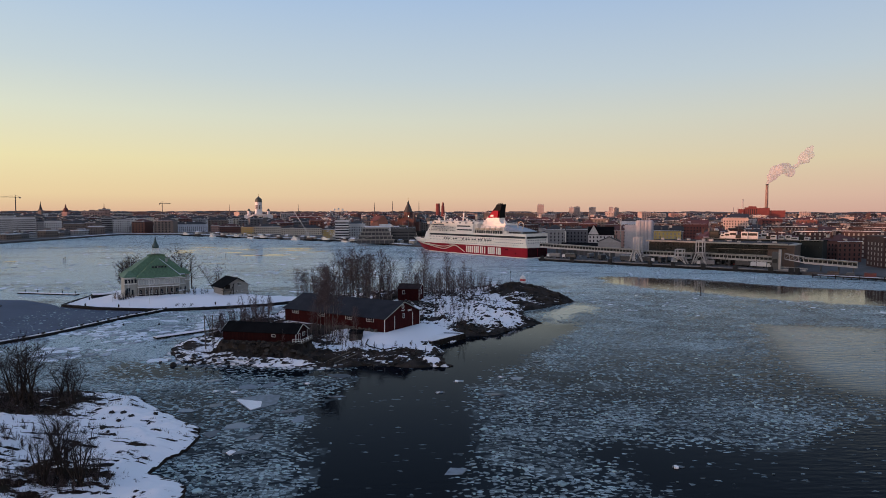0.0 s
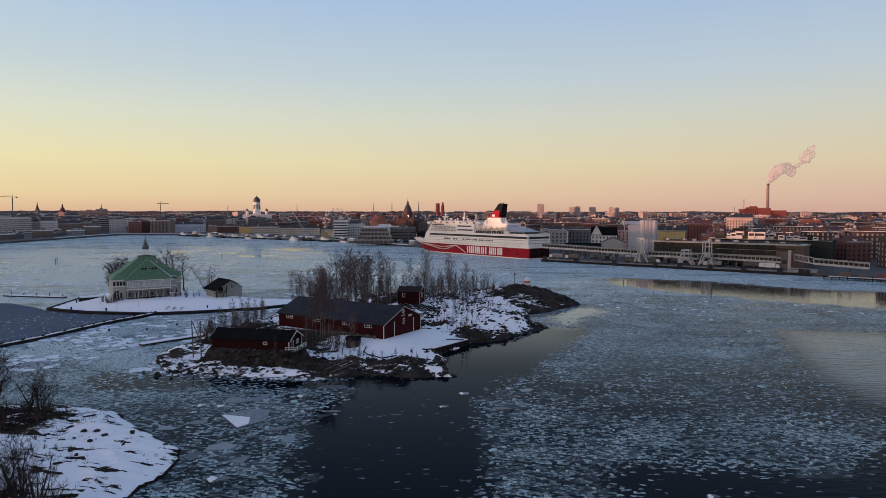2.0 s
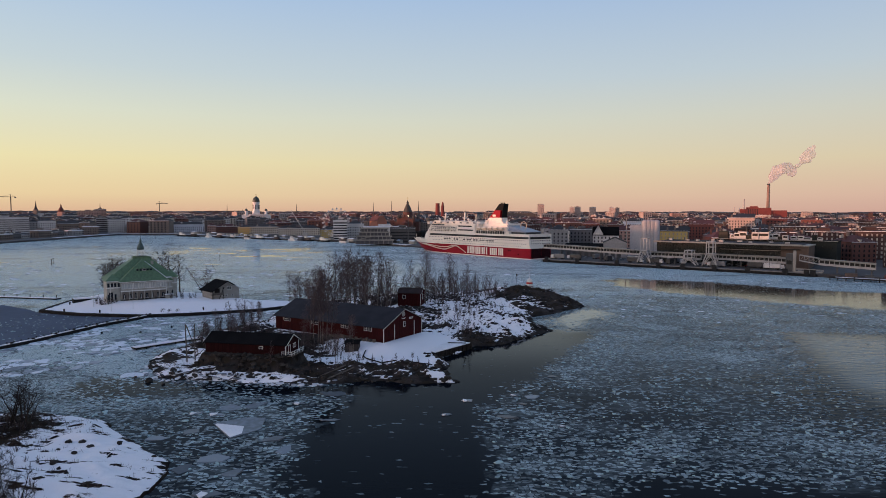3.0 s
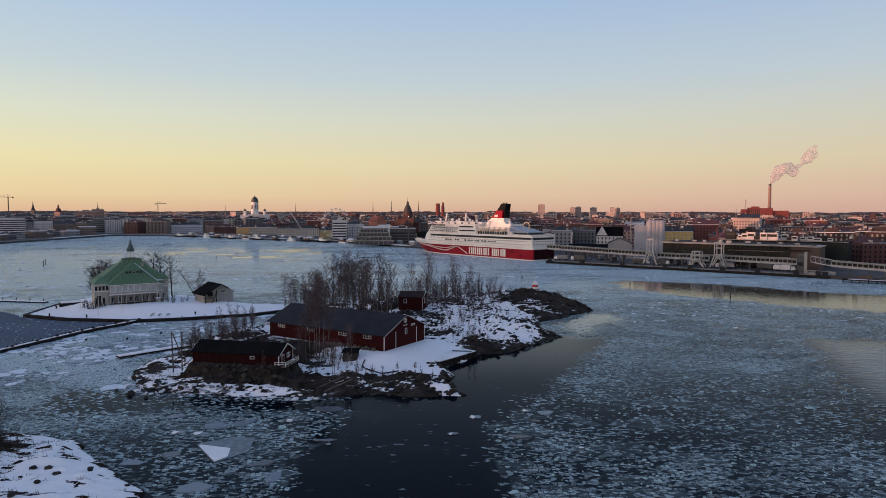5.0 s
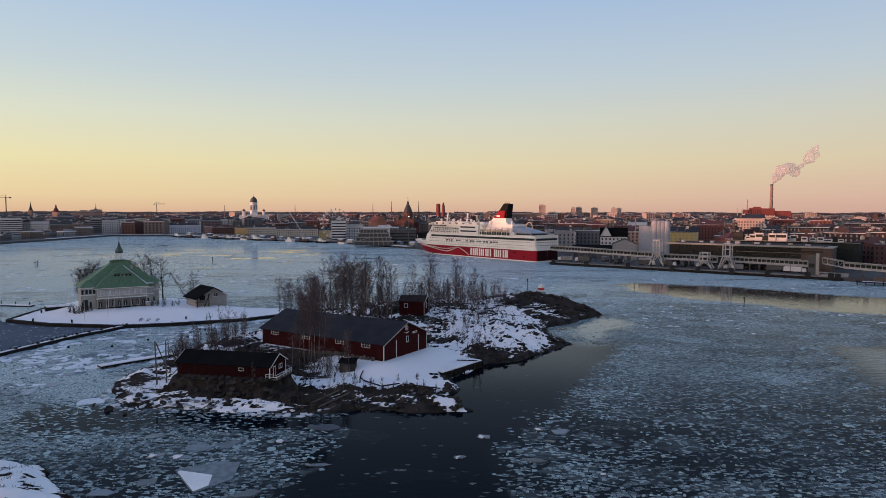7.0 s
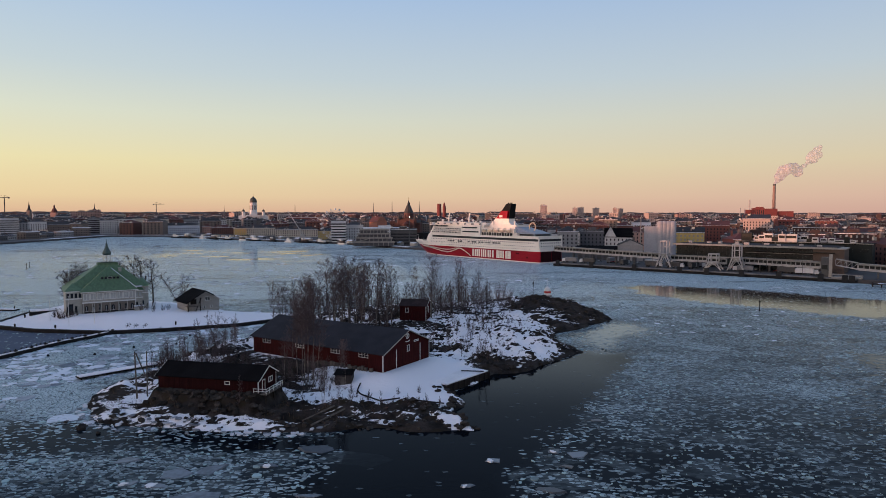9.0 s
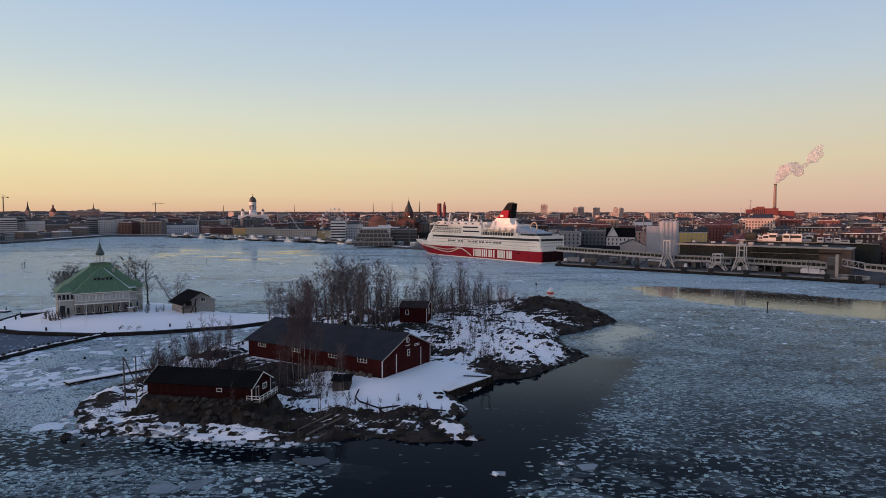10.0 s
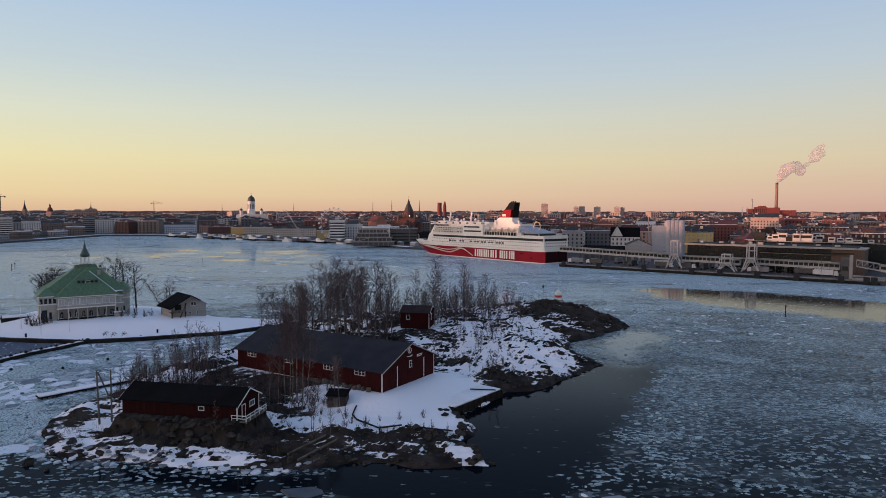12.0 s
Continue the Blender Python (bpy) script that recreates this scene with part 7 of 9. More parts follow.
# thin grey sheets, some with a snowy corner; the largest is a long wedge
wedge = thing("ice_plate", pose(0, 0, 0), "large wedge of grey ice with a snow-covered point", "ice floe", "large ice plates")
part("plate", Mesh().prism([(-31.8, 126.6), (-27.6, 131.2), (-28.2, 137.6), (-31.5, 138.0), (-37.2, 135.0), (-36.8, 134.0)], -0.1, 0.14), ICE_BIG, wedge)
part("snow_patch", Mesh().prism([(-31.9, 127.0), (-30.4, 129.0), (-31.0, 132.6), (-36.4, 134.4), (-36.6, 133.9)], 0.14, 0.22), SNOW, wedge, "wind-packed snow")
for x, y, s, c, q, tn in ((-17.4, 154.0, 3.9, 0, 0.5, 0.1), (-15.6, 136.2, 2.4, 0, 0.3, 0.05), (-37.0, 144.6, 3.6, 0, 0.6, 0.0), (-32.0, 145.4, 3.2, 0, 0.7, 0.5), (-42.7, 141.0, 2.0, 1, 0.45, 0.4), (-38.4, 140.4, 2.3, 1, 0.4, -0.2),
                          (-31.5, 117.5, 3.6, 0, 0.6, 0.2), (-35.5, 113.5, 2.4, 0, 0.7, 1.0), (-28.5, 104.5, 2.8, 1, 0.6, 0.0), (-24.4, 126.4, 2.2, 0, 0.8, 0.3), (-40.0, 130.4, 2.2, 0, 0.7, 0.9), (-27.0, 111.5, 2.0, 0, 0.8, 0.4),
                          (7.3, 95.2, 2.4, 0, 0.7, 0.3), (11.3, 148.0, 1.7, 1, 0.7, 0.2), (6.5, 138.6, 1.3, 1, 0.6, 0.0), (18.1, 137.0, 2.4, 0, 0.55, -0.4), (25.6, 150.0, 2.2, 0, 0.7, 0.2), (22.0, 151.4, 1.6, 1, 0.8, 0.6), (22.6, 145.2, 1.2, 0, 0.7, 0.0),
                          (33.5, 167.0, 2.0, 0, 0.5, 0.1), (42.5, 96.0, 1.6, 1, 0.4, 0.0), (-44.5, 127.0, 2.2, 0, 0.7, 0.2), (-21.0, 121.0, 1.8, 0, 0.8, 1.2), (-47.0, 150.0, 2.6, 0, 0.5, 0.2), (28, 131, 1.2, 1, 0.6, 0.3), (-23.5, 147.0, 1.8, 1, 0.5, 0.1)):
    m = Mesh()
    floe_mesh(m, 0, 0, s, 0.13, (4, 5, 5), q, tn)
    plate = thing("ice_plate", pose(x, y, 0), "flat angular grey ice plate adrift among brash" if not c else "grey ice plate with a snow-covered corner", "ice floe", "large ice plates")
    part("plate", m, ICE_BIG, plate)
    if c:
        m = Mesh()
        floe_mesh(m, -0.25 * s, -0.1 * s, s * 0.42, 0.24, (5, 6))
        part("snow_patch", m, SNOW, plate, "wind-packed snow")


def brash(name, n, x0, x1, y0, y1, lo, hi, seed):
    x, y, u = scattered(n, x0, x1, y0, y1, seed)
    m = Mesh()
    for a, b, c in zip(x.tolist(), y.tolist(), u.tolist()):
        floe_mesh(m, a, b, lo + (hi - lo) * c ** 2.5, 0.05 + 0.07 * c)
    tagged(part(name, m, ICE), "countless small broken pieces of brash ice", "brash ice", kind="stuff")


brash("brash_ice", 17000, -95, 125, 55, 165, 0.09, 0.46, 11)
brash("brash_ice", 16000, -150, 240, 165, 330, 0.18, 0.62, 12)


# paler, closed plates between the jetty and the breakwater, and in the open bay beyond
ICE_PALE = ice_material("pale_plate_ice", (0.10, 0.13, 0.16), (0.64, 0.70, 0.76), 0.6)


def plates(n, x0, x1, y0, y1, lo, hi, seed, keep):
    r = np.random.RandomState(seed)
    x, y, u = r.uniform(x0, x1, n), r.uniform(y0, y1, n), r.rand(n)
    ok = afloat(x, y) & keep(x, y)
    m = Mesh()
    for a, b, c in zip(x[ok].tolist(), y[ok].tolist(), u[ok].tolist()):
        floe_mesh(m, a, b, lo + (hi - lo) * c ** 2.2, 0.04 + 0.05 * c)
    tagged(part("plate_ice", m, ICE_PALE), "closely packed pale plates of old ice", "ice", kind="stuff")


def bay(x, y):
    return (inside(POND, x, y) < -2) & (y > 173 + 3 * np.sin(x / 5.0)) & (fbm(x / 16.0 + 50, y / 12.0, 3) > 0.42)


def outer(x, y):
    return (inside(LAND, x, y) < -4) & (fbm(x / 50.0 + 20, y / 22.0, 4) > 0.50) & (inside(BAND, x, y) < -3)


plates(2200, -150, -52, 150, 275, 0.6, 3.3, 31, bay)
plates(3800, -330, 60, 300, 700, 0.7, 3.2, 32, outer)
plates(2600, 40, 300, 240, 480, 0.4, 1.8, 33, outer)

# ice heaved up along the islet's front
r = np.random.RandomState(35)
hx, hy = r.uniform(-70, 12, 2600), r.uniform(154, 182, 2600)
hd = inside(MAIN, hx, hy)
hz = np.maximum(main_height(hx, hy), 0.0)
ok = (hd > -2.4) & (hd < np.where(hx < -38, 3.0, 0.6))
heap = Mesh()
for a, b, c in zip(hx[ok].tolist(), hy[ok].tolist(), hz[ok].tolist()):
    if a > -18 or rnd.random() < 0.55:
        continue
    k = len(heap.v)
    floe_mesh(heap, a, b, rnd.uniform(0.25, 0.95), rnd.uniform(0.08, 0.26))
    heap.v[k:] = [(u, v, w + c * 0.96) for u, v, w in heap.v[k:]]
tagged(part("shore_ice", heap, ice_material("heaved_ice", (0.06, 0.075, 0.09), (0.60, 0.63, 0.67), 0.6)), "snowy slabs of ice heaved up along the shore", "ice", kind="stuff")

# ---- the ferry quay: fenders, boarding bridges, terminal ----
STEEL = surface("pale_steel", (0.46, 0.45, 0.43), 0.5, 0.25, 0.3, 3.0, 0.1)
STEEL_DARK = surface("dark_steel", (0.07, 0.075, 0.075), 0.55, 0.3, 0.3, 3.0, 0.1)
RUBBER = surface("black_rubber", (0.015, 0.015, 0.015), 0.9, 0.3, 0.6, 4.0, 0.2)
CLAD_GREEN = surface("grey_green_cladding", (0.026, 0.032, 0.029), 0.7, 0.25, 0.1, 1.0, 0.0, spec=0.15)
CLAD_BROWN = surface("brown_cladding", (0.10, 0.066, 0.048), 0.7, 0.25, 0.2, 1.5, 0.1)
GLAZING = surface("terminal_glass", (0.014, 0.019, 0.018), 0.3, 0.3, 0.1, 0.6, 0.0, spec=0.2)
TRIM_PALE = surface("pale_trim", (0.34, 0.32, 0.28), 0.6, 0.2, 0.2, 2.0, 0.0)
WALLS_RED_BOX = surface("rust_red_box", (0.16, 0.04, 0.03), 0.7, 0.3, 0.4, 3.0, 0.1)
QUAY = Matrix.Translation((106, 522, 0)) @ Matrix.Rotation(math.atan2(-0.645, 0.764), 4, "Z")


def quay_thing(name, s, n, label, category, group="", z=2.2, turn=0.0):
    return thing(name, QUAY @ pose(s, n, z, 0, 0, turn), label, category, group)


# apron edge with its pale capping
edge = quay_thing("quay_edge", 0, 0, "concrete quay edge with a pale capping beam", "quay", z=0)
part("face", Mesh().box(-6, -0.6, -3, 187, 0.4, 1.7), DARK_STONE, edge)
part("capping", Mesh().box(-6, -0.75, 1.7, 187, 1.2, 2.35), CONCRETE, edge)
for i, s in enumerate((-2, 25, 57, 88, 105, 126, 147, 169, 181, 184.5)):
    f = quay_thing("fender", s, -1.4, "tall black rubber quay fender", "fender", "fenders along the quay", 0)
    part("panel", Mesh().box(-1.5, -0.7, -1.5, 1.5, 0.1, 4.4), RUBBER, f)
    part("bracket", Mesh().box(-1.1, 0.1, 0.5, 1.1, 0.8, 3.6), STEEL_DARK, f)
for i in range(14):
    b = quay_thing("bollard", 6 + i * 13, 2.4, "squat dark mooring bollard on the quay", "bollard", "mooring bollards", 2.2)
    part("post", Mesh().lathe([(0.5, 0), (0.35, 0.3), (0.35, 0.8), (0.6, 0.95), (0.5, 1.2)], 10), STEEL_DARK, b)
for i, s in enumerate((40, 66, 96, 116, 138, 158)):
    lamp = quay_thing("quay_lamp", s, 9, "tall thin lamp mast on the quay", "lamp mast", "lamp masts on the quay")
    part("mast", Mesh().tube((0, 0, -0.3), (0, 0, 11), 0.14, 0.09, 7), STEEL_DARK, lamp)
    part("arm", Mesh().beam((0, 0, 11), (1.6, 0, 11.3), 0.12), STEEL_DARK, lamp)
    part("head", Mesh().box(1.2, -0.2, 11.1, 2.1, 0.2, 11.35), STEEL_DARK, lamp)


def truss_walk(s0, s1, n, z0, z1, label, h=3.2, w=3.4, solid=True, legs=()):
    """A covered passenger bridge along the quay, with posts, panels and a pale roof edge."""
    t = quay_thing("passenger_bridge", 0, n, label, "passenger bridge", "passenger bridges", 0)
    zz = lambda s: z0 + (z1 - z0) * (s - s0) / (s1 - s0)
    part("floor", Mesh().add([(s0, 0, z0 - .4), (s1, 0, z1 - .4), (s1, w, z1 - .4), (s0, w, z0 - .4), (s0, 0, z0), (s1, 0, z1), (s1, w, z1), (s0, w, z0)],
                             [(0, 3, 2, 1), (4, 5, 6, 7), (0, 1, 5, 4), (1, 2, 6, 5), (2, 3, 7, 6), (3, 0, 4, 7)]), STEEL, t)
    part("roof", Mesh().add([(s0, -.3, z0 + h), (s1, -.3, z1 + h), (s1, w + .3, z1 + h), (s0, w + .3, z0 + h), (s0, -.3, z0 + h + .5), (s1, -.3, z1 + h + .5), (s1, w + .3, z1 + h + .5), (s0, w + .3, z0 + h + .5)],
                            [(0, 3, 2, 1), (4, 5, 6, 7), (0, 1, 5, 4), (1, 2, 6, 5), (2, 3, 7, 6), (3, 0, 4, 7)]), TRIM_PALE, t)
    n_bay = max(2, int((s1 - s0) / 2.6))
    for i in range(n_bay + 1):
        s = s0 + (s1 - s0) * i / n_bay
        part("post", Mesh().box(s - 0.12, -0.05, zz(s), s + 0.12, 0.15, zz(s) + h), STEEL, t)
        if i < n_bay:
            b = s0 + (s1 - s0) * (i + 1) / n_bay
            if solid:
                part("window", Mesh().add([(s + .2, 0.2, zz(s) + 1.0), (b - .2, 0.2, zz(b) + 1.0), (b - .2, 0.2, zz(b) + 2.7), (s + .2, 0.2, zz(s) + 2.7),
                                           (s + .2, 0.3, zz(s) + 1.0), (b - .2, 0.3, zz(b) + 1.0), (b - .2, 0.3, zz(b) + 2.7), (s + .2, 0.3, zz(s) + 2.7)],
                                          [(0, 1, 2, 3), (7, 6, 5, 4), (0, 4, 5, 1), (1, 5, 6, 2), (2, 6, 7, 3), (3, 7, 4, 0)]), GLAZING, t)
                part("panel", Mesh().add([(s, 0.1, zz(s)), (b, 0.1, zz(b)), (b, 0.1, zz(b) + 1.0), (s, 0.1, zz(s) + 1.0),
                                          (s, 0.3, zz(s)), (b, 0.3, zz(b)), (b, 0.3, zz(b) + 1.0), (s, 0.3, zz(s) + 1.0)],
                                         [(0, 1, 2, 3), (7, 6, 5, 4), (0, 4, 5, 1), (1, 5, 6, 2), (2, 6, 7, 3), (3, 7, 4, 0)]), STEEL, t)
            else:
                part("brace", Mesh().beam((s, 0.05, zz(s)), (b, 0.05, zz(b) + h), 0.18), STEEL, t)
    if solid:
        part("back_wall", Mesh().add([(s0, w - .2, z0), (s1, w - .2, z1), (s1, w - .2, z1 + h), (s0, w - .2, z0 + h), (s0, w, z0), (s1, w, z1), (s1, w, z1 + h), (s0, w, z0 + h)],
                                     [(0, 1, 2, 3), (7, 6, 5, 4), (0, 4, 5, 1), (1, 5, 6, 2), (2, 6, 7, 3), (3, 7, 4, 0)]), STEEL, t)
    for s in legs:
        part("leg", Mesh().box(s - 0.4, 0.6, 2.2, s + 0.4, 1.4, zz(s) - 0.4).box(s - 0.4, w - 1.4, 2.2, s + 0.4, w - 0.6, zz(s) - 0.4), STEEL_DARK, t)
    return t


truss_walk(-14, 68, 15, 10.4, 8.0, "long pale covered passenger bridge above the quay", legs=(2, 18, 36, 50))
truss_walk(76, 100, 16, 7.2, 7.2, "pale covered passenger bridge with dark windows", legs=(84, 94))
truss_walk(101, 113, 13, 6.6, 6.6, "short glazed passenger bridge", legs=())
truss_walk(121, 166, 18, 7.2, 6.4, "long glazed gallery along the terminal front", legs=(126, 138, 150, 162))
truss_walk(175, 186, 10, 9.2, 7.4, "open steel truss ramp beside the quay", solid=False, legs=())
truss_walk(186.4, 216, 10, 7.0, 5.6, "pale passenger bridge past the quay's end", legs=(196, 206, 214))


def gantry(s, n, h, w, label):
    """A boarding tower: two splayed portal frames with a lifting cabin."""
    t = quay_thing("boarding_gantry", s, n, label, "gantry", "boarding gantries")
    for y in (0, 6):
        for x, k in ((0, -1), (w, 1)):
            part("leg", Mesh().beam((x + k * 3.0, y, 0), (x, y, h * 0.5), 0.7).beam((x, y, h * 0.5), (x, y, h), 0.6), STEEL, t)
        part("brace", Mesh().beam((-2.4, y, 1.2), (w / 2, y, h * 0.48), 0.4).beam((w + 2.4, y, 1.2), (w / 2, y, h * 0.48), 0.4), STEEL, t)
        part("cross_beam", Mesh().beam((0, y, h), (w, y, h), 0.7).beam((0, y, h * 0.52), (w, y, h * 0.52), 0.6).beam((0, y, h * 0.78), (w, y, h * 0.78), 0.4), STEEL, t)
    for x in (0, w):
        part("side_beam", Mesh().beam((x, 0, h), (x, 6, h), 0.6).beam((x, 0, h * 0.52), (x, 6, h * 0.52), 0.5), STEEL, t)
    part("cabin", Mesh().box(0.5, 0.6, h * 0.36, w - 0.5, 5.4, h * 0.52), TRIM_PALE, t)
    part("foot", Mesh().box(-3.6, -0.6, 0, -2.2, 6.6, 0.7), STEEL_DARK, t)
    part("foot", Mesh().box(w + 2.2, -0.6, 0, w + 3.6, 6.6, 0.7), STEEL_DARK, t)
    return t


gantry(71.5, 8, 18.5, 4.4, "pale steel boarding tower on splayed legs")
gantry(118, 8, 17.5, 4.4, "pale steel boarding tower with a cabin")
gantry(104.5, 4, 11.0, 5.0, "small pale portal frame at the quay")
g3 = quay_thing("lift_tower", 171.5, 6, "dark lift tower with a pale steel column", "tower")
part("shaft", Mesh().box(-3.5, 0, -2, 0.5, 5, 11.5), STEEL_DARK, g3)
part("column", Mesh().box(0.6, -0.6, -2, 2.2, 1.2, 13.4), TRIM_PALE, g3)
part("cabin", Mesh().box(-3.0, -0.4, 4.5, 0, 0, 7.0), GLAZING, g3)
link = quay_thing("link_span", 173, 1.0, "pale steel vehicle link span with side rails", "ramp", z=1.6)
part("deck", Mesh().box(1, 0, 0.6, 16, 6, 1.4), TRIM_PALE, link)
for y in (0.2, 5.8):
    part("rail", Mesh().beam((1, y, 2.6), (16, y, 2.2), 0.3).beam((1, y, 1.4), (1, y, 2.7), 0.3).beam((8, y, 1.4), (8, y, 2.5), 0.25).beam((16, y, 1.4), (16, y, 2.3), 0.25), TRIM_PALE, link)

# terminal: glazed hall under a flat pale-edged roof
hall = quay_thing("ferry_terminal", 74, 34, "long low ferry terminal with a pale flat roof and dark glazing", "terminal")
part("wall", Mesh().box(0, 0.6, 0, 98, 34, 15.2), CLAD_GREEN, hall)
part("roof", Mesh().box(-1.5, -2.5, 15.2, 99, 36, 16.0), DARK_ROOF, hall)
part("roof_edge", Mesh().box(-1.6, -2.7, 15.1, 99.1, -2.5, 16.3), TRIM_PALE, hall)
for i in range(38):
    x = 1.0 + i * 2.55
    part("pane", Mesh().box(x, 0.45, 8.4, x + 2.3, 0.6, 14.4), GLAZING, hall)
for i in range(30):
    x = 4.0 + i * 3.1
    part("pane", Mesh().box(x, 0.45, 1.0, x + 2.6, 0.6, 4.2), GLAZING, hall)
part("sill_band", Mesh().box(0, 0.3, 6.8, 98, 0.6, 7.7), TRIM_PALE, hall)
part("sill_band", Mesh().box(46, 0.3, 11.2, 98, 0.6, 11.6), TRIM_PALE, hall)
part("canopy", Mesh().box(44, -3.4, 12.6, 98, 0.3, 13.0), CLAD_GREEN, hall, "dark glass sun canopy")
wing = quay_thing("terminal_wing", 160, 33, "square brown-clad block at the terminal's end", "building")
part("wall", Mesh().box(0, 0, 0, 17, 24, 15.0), CLAD_BROWN, wing)
part("roof", Mesh().box(-0.5, -0.5, 15.0, 17.5, 24.5, 15.7), TRIM_PALE, wing)
# dark storage deck and parked trailers in front of the hall
gal = quay_thing("loading_deck", 120, 22, "dark open loading deck on concrete columns", "deck")
part("slab", Mesh().box(0, 0, 4.4, 44, 9, 5.0), CONCRETE, gal)
for i in range(9):
    part("column", Mesh().box(0.4 + i * 5.4, 0.4, 0, 1.0 + i * 5.4, 1.0, 4.4), CONCRETE, gal)
# low dark shed behind, with a line of pale cabins on its roof
annex = quay_thing("harbour_shed", 104, 78, "dark flat-roofed harbour shed behind the terminal", "shed")
part("wall", Mesh().box(0, 0, 0, 84, 24, 16.6), CLAD_GREEN, annex)
part("roof", Mesh().box(-0.6, -0.6, 16.6, 84.6, 24.6, 17.2), BLACK_ROOF, annex)
part("roof_edge", Mesh().box(-0.7, -0.8, 17.0, 84.7, -0.6, 17.5), TRIM_PALE, annex)
for i in range(18):
    part("pane", Mesh().box(2 + i * 4.5, -0.12, 11.4, 5.4 + i * 4.5, 0, 13.6), GLAZING, annex)
random.seed(5)
CABIN = surface("cabin_white", (0.55, 0.54, 0.52), 0.5, 0.15, 0.3, 2.0, 0.0)
for i in range(17):
    s, n = 104 + i * 4.4 + random.uniform(-.5, .5), 82 + random.uniform(0, 12)
    w, h = random.uniform(3.2, 5.4) * (1.5 if i < 8 else 1), random.uniform(2.0, 4.4) * (1.35 if i < 8 else 1)
    u = quay_thing("roof_cabin", s, n, "white cabin with dark windows on the shed roof", "cabin", "cabins on the shed roof", 19.4)
    part("cabin", Mesh().box(0, 0, 0, w, 3.2, h), CABIN if i % 5 else CLAD_GREEN, u)
    part("window", Mesh().box(0.5, -0.06, h * 0.45, w - 0.5, 0, h * 0.8), GLAZING, u)
    if i % 3 == 0:
        part("vent", Mesh().lathe([(0.4, 0), (0.4, h + 1.2), (0.55, h + 1.3), (0.5, h + 1.7)], 8, w / 2, 1.6), STEEL, u)
for i in range(9):
    u = quay_thing("roof_unit", 78 + i * 10 + random.uniform(-2, 2), 40 + random.uniform(0, 14), "small grey roof-top unit on the terminal", "roof unit", "roof-top units", 18.2)
    part("box", Mesh().box(0, 0, 0, random.uniform(2, 4), 2.4, random.uniform(0.8, 1.6)), STEEL, u)
    part("vent", Mesh().lathe([(0.3, 0), (0.3, 2.0), (0.4, 2.1), (0.3, 2.4)], 8, -1.0, 1.0), STEEL_DARK, u)

# low timber dock past the quay's end, with crates and a work barge beside it
dockm = pose(246, 386, 0, 0, 0, math.degrees(math.atan2(-0.62, 0.78)))
tdock = thing("timber_dock", dockm, "low dark timber dock on piles with snow", "dock")
part("deck", Mesh().box(0, -3, 1.2, 62, 3, 1.8), DARK_WOOD, tdock)
part("snow_cover", Mesh().box(3, -2.6, 1.8, 60, 0.6, 1.95), SNOW_ROOF, tdock, "thin trodden snow")
for i in range(16):
    part("pile", Mesh().tube((0.6 + i * 4.05, -2.8, -2), (0.6 + i * 4.05, -2.8, 2.6 if i % 3 == 0 else 1.3), 0.3, n=7), DARK_WOOD, tdock)
for i, (x, w, h, c, nme) in enumerate(((8, 6, 2.6, CLAD_BROWN, "brown"), (18, 4, 2.2, STEEL_DARK, "dark"), (27, 6, 2.6, WALLS_RED_BOX, "rust-red"), (40, 5, 2.4, STEEL, "pale grey"), (50, 6, 2.6, WALLS_RED_BOX, "rust-red"))):
    bx = thing("cargo_box", dockm @ pose(x, 0.8, 1.8), nme + " steel cargo box on the dock", "container", "cargo boxes on the dock")
    part("body", Mesh().box(0, 0, 0, w, 2.2, h), c, bx)
    part("door_frame", Mesh().box(0.15, -0.06, 0.15, w - 0.15, 0, 0.3).box(0.15, -0.06, h - 0.3, w - 0.15, 0, h - 0.15), STEEL_DARK, bx)

# vehicles on the apron
CAR_COL = [surface("paint_" + nme, c, 0.35, 0.1, 0.5, 3.0, 0.0) for nme, c in (("white", (0.6, 0.6, 0.6)), ("grey", (0.16, 0.17, 0.18)), ("red", (0.25, 0.02, 0.02)), ("dark", (0.03, 0.035, 0.04)))]


def lorry(s, n, turn, col, label):
    t = quay_thing("lorry", s, n, label, "lorry", "lorries on the quay", 2.2, turn)
    part("trailer", Mesh().box(0, 0, 1.1, 9.5, 2.5, 4.0), col, t)
    part("cab", Mesh().side([(9.9, 0.8), (12.2, 0.8), (12.2, 2.2), (11.8, 3.3), (9.9, 3.3)], 0.1, 2.4), CAR_COL[0], t)
    part("windscreen", Mesh().box(11.7, 0.3, 2.2, 12.15, 2.2, 3.1), GLASS, t)
    for x in (1.4, 2.7, 8.2, 11.0):
        for y in (0.0, 2.1):
            w = part("wheel", Mesh().tube((x, y, 0.5), (x, y + 0.4, 0.5), 0.5, n=10), RUBBER, t)
    return t


def car(m, col, label, group):
    t = thing("car", m, label, "car", group)
    part("body", Mesh().side([(0, 0.35), (4.3, 0.35), (4.35, 0.8), (3.3, 0.95), (2.7, 1.45), (1.0, 1.45), (0.4, 0.95), (0, 0.9)], 0, 1.75), col, t)
    part("glazing", Mesh().side([(0.62, 0.97), (3.15, 0.97), (2.62, 1.38), (1.06, 1.38)], -0.02, 1.77), GLASS, t)
    for x in (0.85, 3.45):
        for y in (-0.03, 1.55):
            part("wheel", Mesh().tube((x, y, 0.33), (x, y + 0.23, 0.33), 0.33, n=10), RUBBER, t)
    return t


